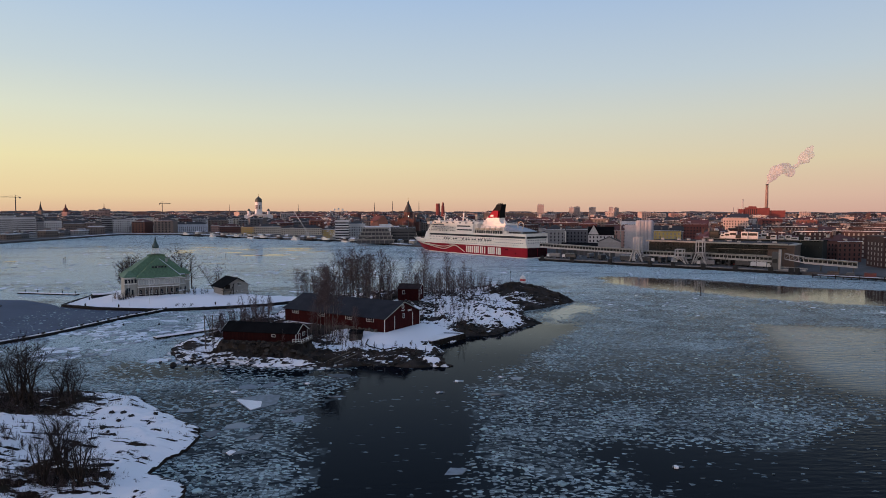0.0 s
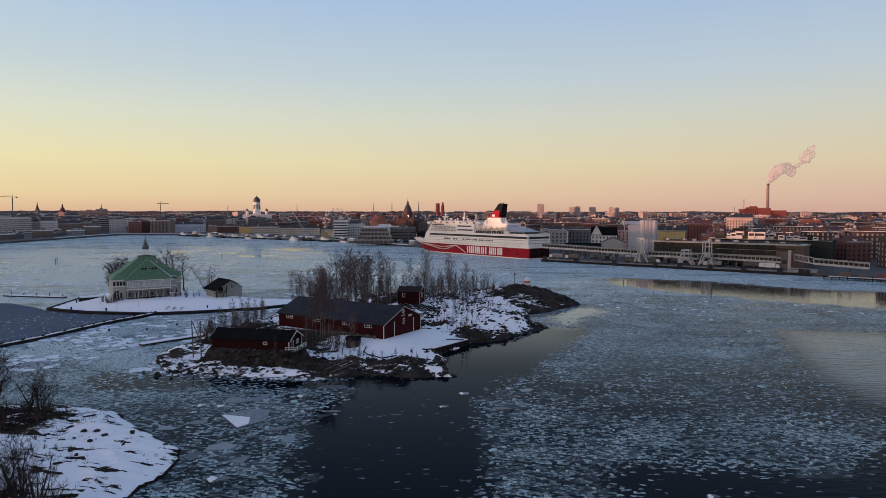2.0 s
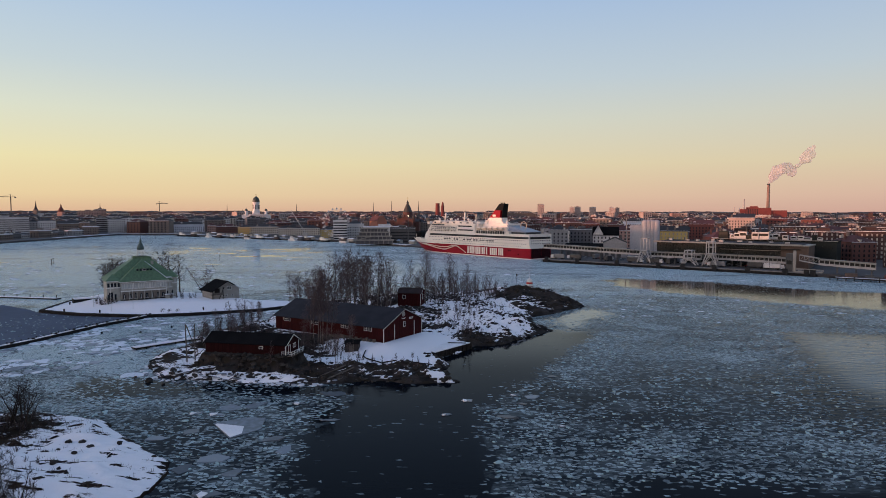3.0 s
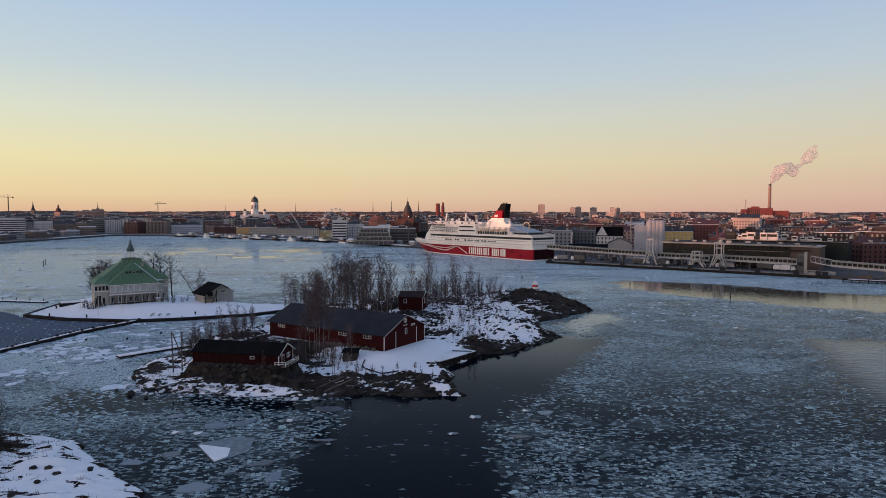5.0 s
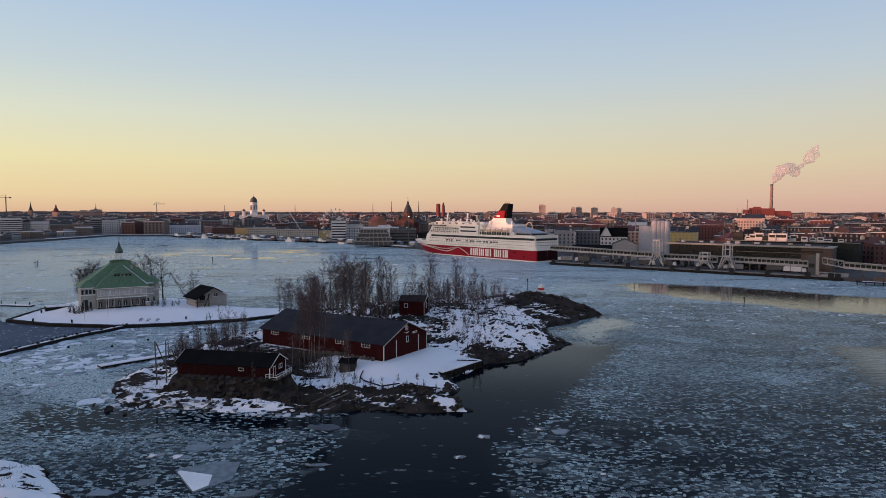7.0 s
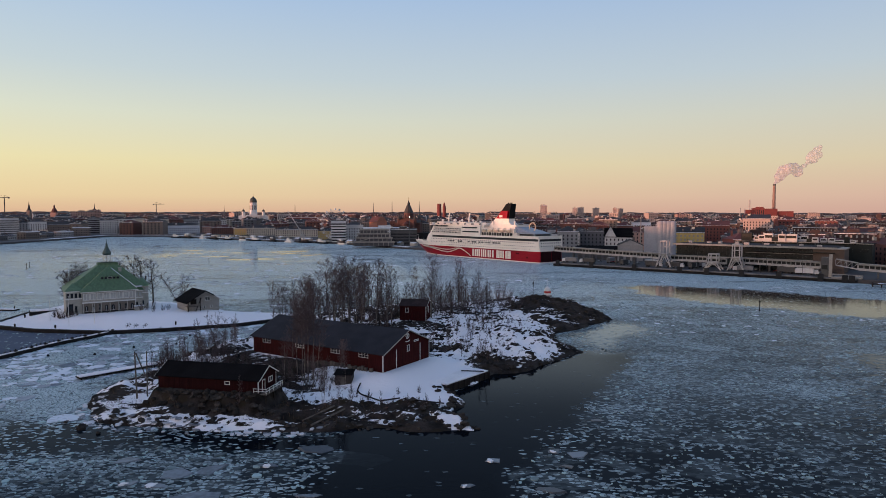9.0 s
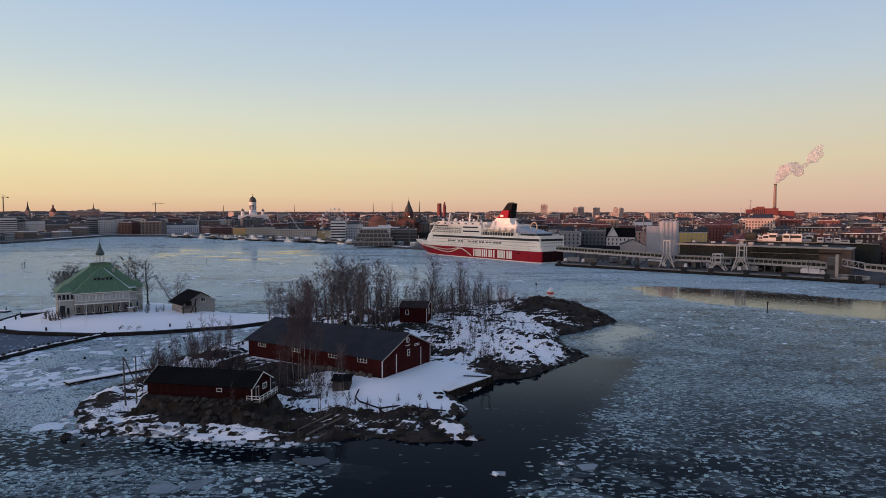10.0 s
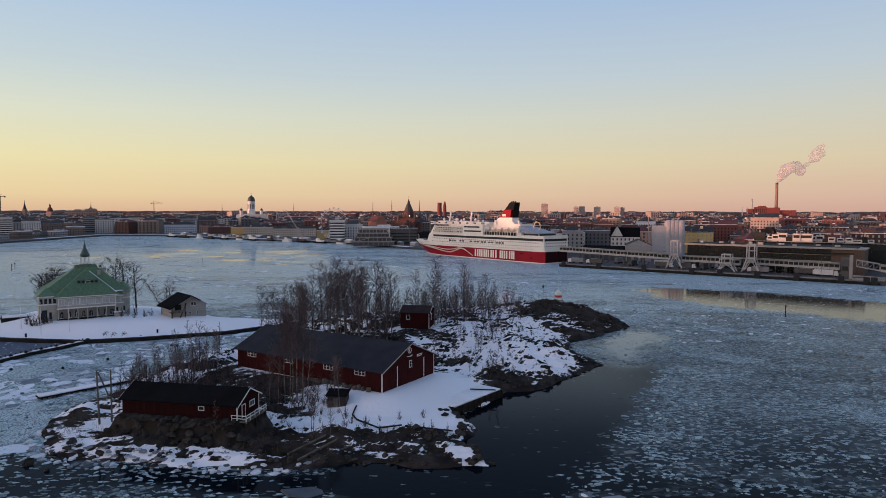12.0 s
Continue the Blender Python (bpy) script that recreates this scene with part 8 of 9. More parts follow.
for i, (s, n) in enumerate(((8, 8), (22, 9), (28, 20), (44, 7), (54, 22), (74, 8), (84, 24), (92, 7), (130, 9), (143, 11), (154, 8), (60, 6))):
    lorry(s, n + 4, random.choice((0, 0, 180, 90)), CAR_COL[(1, 3, 1, 3, 0, 3)[i % 6]], ("grey", "dark", "grey", "dark", "white", "dark")[i % 6] + " box lorry parked on the quay")
for i in range(22):
    m = QUAY @ pose(10 + i * 7.4, 27 + (i % 3) * 2.5, 2.2, 0, 0, random.choice((0, 90, 180)))
    car(m, CAR_COL[i % 4], ("white", "grey", "red", "dark")[i % 4] + " car parked on the quay", "cars on the quay")

# ---- the town ----
def facade(name, c, rough=0.8, vary=0.2):
    return surface(name, c, rough, vary, 0.05, 0.7, 0.1, each=0.12)


WALLS = {
    "band": facade("pale_stone", (0.62, 0.61, 0.60)), "grey": facade("grey_render", (0.34, 0.34, 0.34)), "white": facade("white_render", (0.60, 0.59, 0.57)),
    "brown": facade("brown_render", (0.18, 0.145, 0.125)), "strip": facade("grey_panels", (0.27, 0.28, 0.29)), "cream": facade("cream_render", (0.56, 0.50, 0.41)),
    "blue": facade("blue_white_render", (0.62, 0.67, 0.74)), "pink": facade("rose_render", (0.40, 0.25, 0.21)), "brick": facade("red_brick", (0.125, 0.052, 0.041)),
    "yellow": facade("yellow_render", (0.58, 0.43, 0.15)), "slate": facade("slate_render", (0.12, 0.12, 0.13)), "red": facade("dark_red_render", (0.13, 0.038, 0.033)),
    "glass": facade("dark_glass_wall", (0.05, 0.052, 0.055), 0.3), "pale": facade("pale_rose_render", (0.48, 0.37, 0.32)), "darkbrick": facade("dark_brick", (0.052, 0.027, 0.024)),
}
NAMES = {"band": "pale office block with dark window bands", "grey": "grey rendered town house with rows of windows", "white": "white town palace with rows of windows", "brown": "dark brown town house under a dark roof",
         "strip": "grey panelled office block", "cream": "cream waterfront house with rows of windows", "blue": "long pale blue waterfront house", "pink": "rose-coloured town house under dark roof",
         "brick": "red brick town house under a dark roof", "yellow": "yellow rendered house with white windows", "slate": "dark slate-grey rendered town house", "red": "dark red rendered town house", "glass": "dark glazed office block",
         "pale": "pale rose high block of flats", "darkbrick": "long dark brick warehouse with pale windows"}
ROOF_RED = surface("rust_red_roof", (0.105, 0.030, 0.025), 0.75, 0.3, 0.1, 1.0, 0.1, each=0.2)
ROOF_GREY = surface("grey_sheet_roof", (0.032, 0.030, 0.032), 0.75, 0.3, 0.1, 1.0, 0.1, each=0.25)
PANE_DARK = surface("town_pane", (0.028, 0.030, 0.034), 0.25, 0.3, 0.2, 1.0, 0.0)
PANE_PALE = surface("pale_pane_frame", (0.36, 0.34, 0.30), 0.5, 0.2, 0.2, 1.0, 0.0)
ROOF_OF = {"brick": ROOF_RED, "red": ROOF_RED, "brown": ROOF_GREY, "cream": ROOF_GREY, "white": ROOF_GREY, "pink": ROOF_RED, "darkbrick": ROOF_RED}


def building(x, y, rot, w, d, h, style, roof=None, group="town houses", detail=True):
    """A town house: its front centre at x, y, turned by rot, w wide, d deep, h high."""
    z = 2.2
    t = thing("town_house", pose(x, y, z, 0, 0, rot), NAMES[style], "building", group)
    kind = roof or {"band": "flat", "glass": "flat", "strip": "flat", "pale": "flat", "blue": "hip", "darkbrick": "flat"}.get(style, "hip")
    rise = 0 if kind in ("flat", "snow") else min(5.0, h * 0.28, d * 0.35)
    e = h - rise
    part("wall", Mesh().box(-w / 2, 0, -0.5, w / 2, d, e), WALLS[style], t)
    if kind == "hip":
        part("roof", Mesh().hip(-w / 2, 0, w / 2, d, e, rise, 0.5), ROOF_OF.get(style, ROOF_GREY), t)
    elif kind == "gable":
        part("gable_wall", Mesh().add([(-w / 2, 0, e), (-w / 2, d, e), (-w / 2, d / 2, e + rise), (w / 2, 0, e), (w / 2, d, e), (w / 2, d / 2, e + rise)], [(0, 2, 1), (3, 4, 5), (0, 3, 5, 2), (1, 2, 5, 4)]), WALLS[style], t)
        part("roof", Mesh().gable(-w / 2, 0, w / 2, d, e + 0.05, rise, 0.5, 0.3), ROOF_OF.get(style, ROOF_GREY), t)
    else:
        part("roof", Mesh().box(-w / 2 - 0.4, -0.4, e, w / 2 + 0.4, d + 0.4, e + 0.8), SNOW_ROOF if kind == "snow" else ROOF_GREY, t)
        if w > 14:
            part("plant_room", Mesh().box(-w / 6, d * 0.3, e + 0.8, w / 8, d * 0.7, e + 3.2), WALLS[style], t)
    if detail:
        m = Mesh()
        st = 3.5 if e > 9 else 3.2
        for k in range(max(1, int((e - 1.0) / st))):
            zz = 1.3 + k * st
            if style in ("band", "strip", "glass"):
                m.box(-w / 2 + 0.4, -0.08, zz, w / 2 - 0.4, 0, zz + 1.7)
                m.box(w / 2, 0.4, zz, w / 2 + 0.08, d - 0.4, zz + 1.7).box(-w / 2 - 0.08, 0.4, zz, -w / 2, d - 0.4, zz + 1.7)
                continue
            n = max(2, int(w / 3.3))
            for i in range(n):
                u = -w / 2 + (i + 0.5) * w / n
                m.box(u - 0.62, -0.08, zz, u + 0.62, 0, zz + 1.95)
            n = max(1, int(d / 3.8))
            for i in range(n):
                u = (i + 0.5) * d / n
                m.box(w / 2, u - 0.6, zz, w / 2 + 0.08, u + 0.6, zz + 1.95).box(-w / 2 - 0.08, u - 0.6, zz, -w / 2, u + 0.6, zz + 1.95)
        tagged(part("facade_glazing", m, PANE_PALE if style in ("yellow", "darkbrick") else PANE_DARK, t), kind="stuff")
    if kind in ("hip", "gable") and w > 12:
        for k in (-0.28, 0.2):
            part("chimney", Mesh().box(k * w - 0.7, d * 0.55, e + rise * 0.4, k * w + 0.7, d * 0.55 + 1.2, h + 1.6), WALLS["brick"], t)
    roof_clutter(x, y, rot, w, d, e, rise)
    return t


# chimneys, dormers, vents and ledges of snow on the roofs
CLUTTER = {}
crnd = random.Random(12)


def roof_clutter(x, y, rot, w, d, e, rise):
    c, q = math.cos(radians(rot)), math.sin(radians(rot))

    def put(kind, m):
        CLUTTER.setdefault(kind, Mesh()).add([(x + a * c - b * q, y + a * q + b * c, 2.2 + z) for a, b, z in m.v], m.f)
    put("ledge", Mesh().box(-w / 2 - 0.3, -0.45, e - 0.3, w / 2 + 0.3, 0.1, e + 0.15))
    for _ in range(int(w / 5)):
        u, s = crnd.uniform(-0.46, 0.46) * w, crnd.uniform(0.5, 1.0)
        v = crnd.uniform(0.1, 0.9)
        z = e + rise * (1 - abs(2 * v - 1)) - 0.4
        pick = crnd.random()
        if pick < 0.35:
            put("dark", Mesh().box(u - s, v * d - s, z, u + s, v * d + s, z + 2.2 + 1.5 * crnd.random()))
        elif pick < 0.62:
            put("pale", Mesh().box(u - 1.6 * s, v * d - s, z, u + 1.6 * s, v * d + s, z + 1.4 + 1.2 * crnd.random()))
        elif pick < 0.85 and rise > 0:
            put("pale", Mesh().box(u - 0.9, 0.2, e - 0.2, u + 0.9, 3.0, e + 1.9))
            put("dark", Mesh().box(u - 1.1, 0.0, e + 1.9, u + 1.1, 3.4, e + 2.2))
        else:
            put("ledge", Mesh().box(u - 2 * s, v * d - 1.5 * s, z + 0.2, u + 2 * s, v * d + 1.5 * s, z + 0.9))
    if crnd.random() < 0.25:
        put("dark", Mesh().box(0, d / 2, e + rise - 0.3, 0.3, d / 2 + 0.3, e + rise + 7))


# waterfront and the streets behind it
building(-718, 1150, 33, 77.7, 26, 27.6, "band")
building(-683, 1180, 31, 12.9, 20, 24.6, "grey")
building(-654, 1170, 30, 27.4, 24, 26.6, "white")
building(-591, 1120, 29, 31.2, 22, 22.6, "brown", roof="gable")
building(-603, 1190, 28, 14.3, 20, 24.6, "grey")
building(-536, 1085, 27, 24.6, 16, 13.4, "brown", roof="snow")
building(-581, 1215, 26, 19.2, 20, 26.4, "strip")
building(-549, 1200, 25, 26.1, 24, 28.5, "white")
building(-517, 1195, 24, 24.6, 18, 17.8, "grey")
building(-494, 1200, 23, 21.3, 18, 16.8, "cream")
building(-472, 1205, 22, 23.5, 20, 18.7, "cream")
building(-564, 1350, 23, 26.1, 24, 30.8, "cream")
building(-514, 1330, 22, 30.1, 22, 26.6, "white")
building(-488, 1345, 20, 30.8, 22, 30.9, "cream")
building(-429, 1215, 20, 64.8, 24, 19.5, "blue")
building(-461, 1370, 19, 36.0, 24, 28.6, "grey")
building(-422, 1330, 18, 27.8, 20, 25.6, "white")
building(-400, 1345, 17, 27.4, 20, 28.8, "white")
building(-377, 1200, 18, 14.8, 18, 17.9, "pink")
building(-345, 1185, 17, 37.0, 20, 16.2, "brick")
building(-299, 1130, 15, 21.2, 20, 16.3, "yellow")
building(-262, 1120, 14, 46.2, 20, 17.5, "cream")
building(-192, 1060, 11, 64.7, 18, 16.0, "cream")
building(-276, 1260, 13, 45.5, 20, 23.3, "slate")
building(-215, 1240, 10, 65.4, 20, 24.6, "slate")
building(-249, 1420, 10, 66.0, 22, 33.3, "red")
building(-838, 1420, 31, 43.8, 24, 33.5, "brown")
building(-808, 1450, 30, 30.4, 24, 32.4, "brown")
building(-790, 1500, 28, 32.0, 22, 34.8, "grey")
building(-799, 1600, 27, 48.6, 24, 39.7, "pink", roof="flat")
building(-795, 1650, 26, 26.5, 22, 43.9, "pink", roof="flat")
building(-678, 1480, 25, 38.0, 20, 32.5, "white")
building(-603, 1380, 24, 25.5, 20, 29.5, "slate")
building(-104, 880, 7, 19.1, 20, 27.0, "band")
building(-86, 905, 6, 23.5, 30, 26.7, "white")
building(-42, 850, 3, 56.4, 26, 18.5, "white", roof="snow")
building(-18, 800, 1, 31.0, 26, 18.4, "glass")
building(-127, 960, 8, 30.9, 16, 16.6, "yellow")
building(-80, 1080, 4, 22.2, 24, 28.2, "brown")
building(-36, 1060, 2, 19.2, 24, 30.2, "brick")
building(5, 1020, -0, 21.1, 26, 27.2, "brown")
building(-116, 1150, 6, 37.8, 24, 29.5, "slate")
building(141, 650, -13, 19.5, 26, 25.4, "grey")
building(169, 665, -15, 25.0, 20, 20.3, "slate", roof="flat")
building(224, 690, -19, 16.0, 22, 23.6, "pink", roof="gable")
building(210, 900, -14, 36.4, 26, 28.6, "brick")
building(231, 860, -16, 24.2, 24, 27.7, "red")
building(271, 880, -18, 21.0, 24, 26.8, "brick")
building(317, 950, -19, 26.5, 24, 29.9, "blue")
building(254, 640, -23, 26.1, 18, 24.6, "yellow", roof="gable")
building(282, 700, -23, 25.1, 18, 22.3, "slate", roof="gable")
building(336, 760, -25, 27.8, 24, 29.3, "red", roof="gable")
building(327, 700, -26, 17.7, 24, 21.7, "brick")
building(415, 820, -28, 30.2, 26, 36.5, "pale", roof="gable")
building(411, 760, -30, 24.5, 22, 24.1, "slate")
building(312, 540, -32, 22.4, 26, 21.3, "darkbrick")
building(336, 530, -34, 28.6, 24, 22.1, "darkbrick")
building(367, 520, -37, 33.9, 24, 22.8, "darkbrick")
building(425, 720, -32, 41.2, 24, 22.5, "darkbrick")
building(458, 690, -35, 47.6, 24, 22.6, "red")
building(491, 660, -38, 43.8, 24, 22.8, "darkbrick")
building(557, 900, -33, 52.0, 26, 23.1, "brick")
building(620, 880, -36, 73.5, 26, 24.2, "darkbrick")
building(893, 1300, -35, 24.4, 30, 30.0, "pale")
building(886, 1250, -36, 24.9, 26, 26.0, "brick")
building(1235, 1900, -34, 19.8, 24, 31.4, "pink")
building(553, 2300, -14, 15.6, 20, 56.6, "pale")
building(579, 2320, -14, 21.6, 20, 58.7, "pale")
building(643, 2350, -16, 23.8, 22, 57.0, "pale")
building(698, 2300, -17, 15.5, 20, 56.9, "pale")
building(727, 2330, -18, 17.6, 20, 55.0, "pale")
building(383, 2000, -11, 20.4, 22, 62.3, "pale")
building(785, 2400, -18, 30.0, 24, 39.1, "pale")
building(957, 2500, -21, 82.5, 30, 41.5, "brown")
building(909, 2100, -24, 30.6, 24, 31.9, "pink")
building(120, 1900, -4, 48.6, 26, 41.0, "brown")
building(250, 2100, -7, 71.9, 26, 43.4, "brown")
building(348, 2200, -9, 94.1, 26, 42.0, "brown")

# ---- landmarks ----
DOME = surface("dome_copper", (0.055, 0.062, 0.045), 0.5, 0.25, 0.2, 2.0, 0.0)
GOLD = surface("gilt", (0.55, 0.36, 0.10), 0.3, 0.1, 0.5, 3.0, 0.0, metal=0.9)
COLD_WHITE = surface("cathedral_white", (0.72, 0.71, 0.68), 0.65, 0.1, 0.05, 0.6, 0.0)
cath = thing("cathedral", pose(-356, 1440, 2.2, 0, 0, 14), "white domed cathedral above dark roofs", "cathedral")
part("podium", Mesh().box(-42, -10, 0, 42, 40, 16), WALLS["band"], cath, "pale stone steps and podium")
part("nave", Mesh().box(-15, -2, 16, 15, 42, 33).box(-31, 8, 16, 31, 32, 31), COLD_WHITE, cath)
for x0, x1, y in ((-15, 15, -2.6), (-31, -15, 7.6), (15, 31, 7.6)):
    part("pediment", Mesh().side([(x0, 31), (x1, 31), ((x0 + x1) / 2, 31 + (x1 - x0) * 0.2)], y, y + 3), COLD_WHITE, cath)
for i in range(6):
    part("column", Mesh().tube((-11 + i * 4.4, -4, 16), (-11 + i * 4.4, -4, 31), 0.9, 0.75, 10), COLD_WHITE, cath)
part("portico_roof", Mesh().box(-13, -5.2, 31, 13, -2, 33), COLD_WHITE, cath)
drum = part("drum", Mesh().lathe([(8.2, 33), (8.2, 40), (7.2, 40.4), (7.2, 58), (7.8, 58.5), (7.8, 60)], 24, 0, 20), COLD_WHITE, cath)
m = Mesh()
for i in range(12):
    a = 2 * math.pi * (i + 0.5) / 12
    m.box(7.1 * math.cos(a) - 0.7, 20 + 7.1 * math.sin(a) - 0.7, 44, 7.1 * math.cos(a) + 0.7, 20 + 7.1 * math.sin(a) + 0.7, 54)
part("drum_glazing", m, PANE_DARK, drum)
part("dome", Mesh().lathe([(7.8, 60), (7.7, 63), (6.8, 66.5), (5.0, 69.5), (2.4, 71.3), (1.2, 71.8), (1.2, 73.2), (0.3, 74), (0.15, 77)], 24, 0, 20), DOME, cath)
part("cross", Mesh().box(-0.2, 19.8, 74, 0.2, 20.2, 78.5).box(-1.0, 19.85, 76.6, 1.0, 20.15, 77.0), GOLD, cath)
for x in (-21, 21):
    for y in (9, 31):
        tw = part("corner_tower", Mesh().lathe([(3.4, 30), (3.4, 33), (3.0, 33.2), (3.0, 40.5)], 14, x, y), COLD_WHITE, cath)
        part("small_dome", Mesh().lathe([(3.3, 40.5), (3.0, 42.6), (1.8, 44.2), (0.4, 45), (0.1, 47)], 14, x, y), DOME, tw)

BRICK_LIT = WALLS["brick"]
CHURCH_ROOF = surface("weathered_church_roof", (0.060, 0.052, 0.040), 0.6, 0.3, 0.3, 3.0, 0.1)
usp = thing("brick_church", pose(-18.5, 985, 2.2, 0, 0, -12), "red brick church with dark conical towers and gilt tips", "church")
part("rock", Mesh().prism([(-30, -12), (28, -14), (36, 20), (10, 40), (-28, 34)], 0, 9), DARK_STONE, usp, "dark granite knoll")
part("nave", Mesh().box(-12, 0, 9, 12, 30, 27).box(-19, 8, 9, 19, 22, 24), BRICK_LIT, usp)
part("gable_wall", Mesh().side([(-12, 27), (12, 27), (0, 31.9)], 0.1, 29.9), BRICK_LIT, usp)
part("nave_roof", Mesh().gable(-12, 0, 12, 30, 27, 5, 0.4, 0.3, along="y").gable(-19, 8, 19, 22, 24, 4, 0.4, 0.3), CHURCH_ROOF, usp)
part("apse", Mesh().lathe([(5.5, 9), (5.5, 21), (5.8, 21.3), (0.3, 26)], 14, 0, -1.5), BRICK_LIT, usp)
ct = part("crossing_tower", Mesh().lathe([(7.0, 24), (7.0, 36), (7.4, 36.5), (7.0, 38)], 12, 0, 15), BRICK_LIT, usp)
part("tower_roof", Mesh().lathe([(7.6, 38), (6.6, 40), (4.6, 45), (2.6, 49.5), (1.7, 50.5), (1.9, 52.5), (1.0, 54), (0.2, 57)], 12, 0, 15), CHURCH_ROOF, ct)
part("cross", Mesh().box(-0.15, 14.85, 56, 0.15, 15.15, 61).box(-0.9, 14.9, 59, 0.9, 15.1, 59.3), GOLD, ct)
for x, y in ((-12, 4), (12, 4), (-14, 24), (14, 24)):
    st = part("side_tower", Mesh().lathe([(2.4, 22), (2.4, 29)], 10, x, y), BRICK_LIT, usp)
    part("side_roof", Mesh().lathe([(2.7, 29), (2.0, 31.4), (0.8, 34), (0.1, 36.5)], 10, x, y), CHURCH_ROOF, st)
lowb = thing("gabled_brick_hall", pose(-51, 930, 2.2, 0, 0, 30), "brick hall with a stepped gable facing the low sun", "building")
HALL_BRICK = facade("hall_brick", (0.42, 0.17, 0.11))
part("wall", Mesh().box(-8, 0, 0, 8, 24, 22), HALL_BRICK, lowb)
part("gable", Mesh().side([(-8, 22), (8, 22), (8, 25), (3, 32), (-3, 32), (-8, 25)], 0, 24), HALL_BRICK, lowb)
part("roof", Mesh().slab([(-8.4, 0.4, 25.0), (-3, 0.4, 32.5), (-3, 24.4, 32.5), (-8.4, 24.4, 25.0)][::-1], 0.3).slab([(8.4, 0.4, 25.0), (8.4, 24.4, 25.0), (3, 24.4, 32.5), (3, 0.4, 32.5)], 0.3), ROOF_RED, lowb)

wheel = thing("ferris_wheel", pose(-115, 930, 2.2, 0, 0, 25), "white steel observation wheel at the harbour", "observation wheel")
R, cz = 19.0, 22.5
rim = Mesh()
for q in (R, R - 1.6):
    for i in range(40):
        a, b = 2 * math.pi * i / 40, 2 * math.pi * (i + 1) / 40
        rim.beam((q * math.cos(a), 0, cz + q * math.sin(a)), (q * math.cos(b), 0, cz + q * math.sin(b)), 0.3)
part("rim", rim, COLD_WHITE, wheel)
for i in range(20):
    a = 2 * math.pi * i / 20
    part("spoke", Mesh().beam((0, 0, cz), (R * math.cos(a), 0, cz + R * math.sin(a)), 0.14), COLD_WHITE, wheel)
    g = part("cabin", Mesh().box((R + 1.4) * math.cos(a) - 0.9, -0.9, cz + (R + 1.4) * math.sin(a) - 1.1, (R + 1.4) * math.cos(a) + 0.9, 0.9, cz + (R + 1.4) * math.sin(a) + 1.0), COLD_WHITE, wheel)
for s in (-1, 1):
    for k in (-10, 10):
        part("leg", Mesh().beam((k, s * 4.5, 0), (0, s * 1.2, cz), 0.9), COLD_WHITE, wheel)

term = thing("harbour_terminal", pose(-51, 770, 2.2, 0, 0, 4), "pale three-tier harbour terminal with open galleries", "terminal")
for k in range(4):
    w = 22 - k * 2.2
    part("tier", Mesh().box(-w, 4 + k * 1.5, k * 4.6, w, 26, k * 4.6 + 4.0), WALLS["slate"], term)
    part("gallery_floor", Mesh().box(-w - 1.5, 1 + k * 1.5, k * 4.6 + 4.0, w + 1.5, 27, k * 4.6 + 4.6), TRIM_PALE, term)
    part("gallery_rail", Mesh().box(-w - 1.5, 1 + k * 1.5, k * 4.6 + 4.6, w + 1.5, 1.15 + k * 1.5, k * 4.6 + 5.5), TRIM_PALE, term)
    for i in range(9):
        x = -w + i * w / 4
        part("column", Mesh().box(x - 0.3, 1.6 + k * 1.5, k * 4.6, x + 0.3, 2.2 + k * 1.5, k * 4.6 + 4.0), TRIM_PALE, term)
part("ramp", Mesh().add([(-24, 0.4, 4.0), (-4, 0.4, 9.2), (-4, 1.6, 9.2), (-24, 1.6, 4.0), (-24, 0.4, 3.4), (-4, 0.4, 8.6), (-4, 1.6, 8.6), (-24, 1.6, 3.4)],
                        [(0, 1, 2, 3), (7, 6, 5, 4), (0, 4, 5, 1), (2, 6, 7, 3), (1, 5, 6, 2), (0, 3, 7, 4)]), TRIM_PALE, term)

# white gabled house, silos, grey quay sheds
wg = thing("gabled_house", pose(179, 616, 2.2, 0, 0, -16), "white house with a steep gable and black roof", "house")
part("wall", Mesh().box(-12, 0, 0, 12, 16, 16.5), WALLS["white"], wg)
part("gable", Mesh().side([(-12, 16.5), (-2, 16.5), (-7, 25.5)], -0.3, 12), WALLS["white"], wg)
part("roof", Mesh().gable(-12, 0, 12, 16, 16.6, 7.5, 0.5, 0.3).slab([(-12.6, 12, 16.2), (-12.6, -0.9, 16.2), (-7, -0.9, 26.0), (-7, 12, 26.0)], 0.3).slab([(-1.4, -0.9, 16.2), (-1.4, 12, 16.2), (-7, 12, 26.0), (-7, -0.9, 26.0)], 0.3), BLACK_ROOF, wg)
for k in range(4):
    for i in range(7):
        if k < 4:
            part("window", Mesh().box(-10.8 + i * 3.4, -0.42 if i < 3 else -0.1, 2 + k * 3.6, -9.6 + i * 3.4, -0.3 if i < 3 else 0, 3.9 + k * 3.6), PANE_DARK, wg)
SILO = facade("silo_white", (0.40, 0.41, 0.43))
silo = thing("grain_silo", pose(211, 604, 2.2, 0, 0, -18), "tall white ribbed silo block", "silo")
part("headhouse", Mesh().box(-12, 0, 0, -1, 14, 26), SILO, silo)
for i in range(4):
    part("bin", Mesh().lathe([(3.2, 0), (3.2, 29.5), (2.2, 30.6), (0.4, 31)], 14, 1.5 + i * 3.3, 2), SILO, silo)
    part("bin", Mesh().lathe([(3.2, 0), (3.2, 28.5), (2.2, 29.6), (0.4, 30)], 14, 1.5 + i * 3.3, 8), SILO, silo)
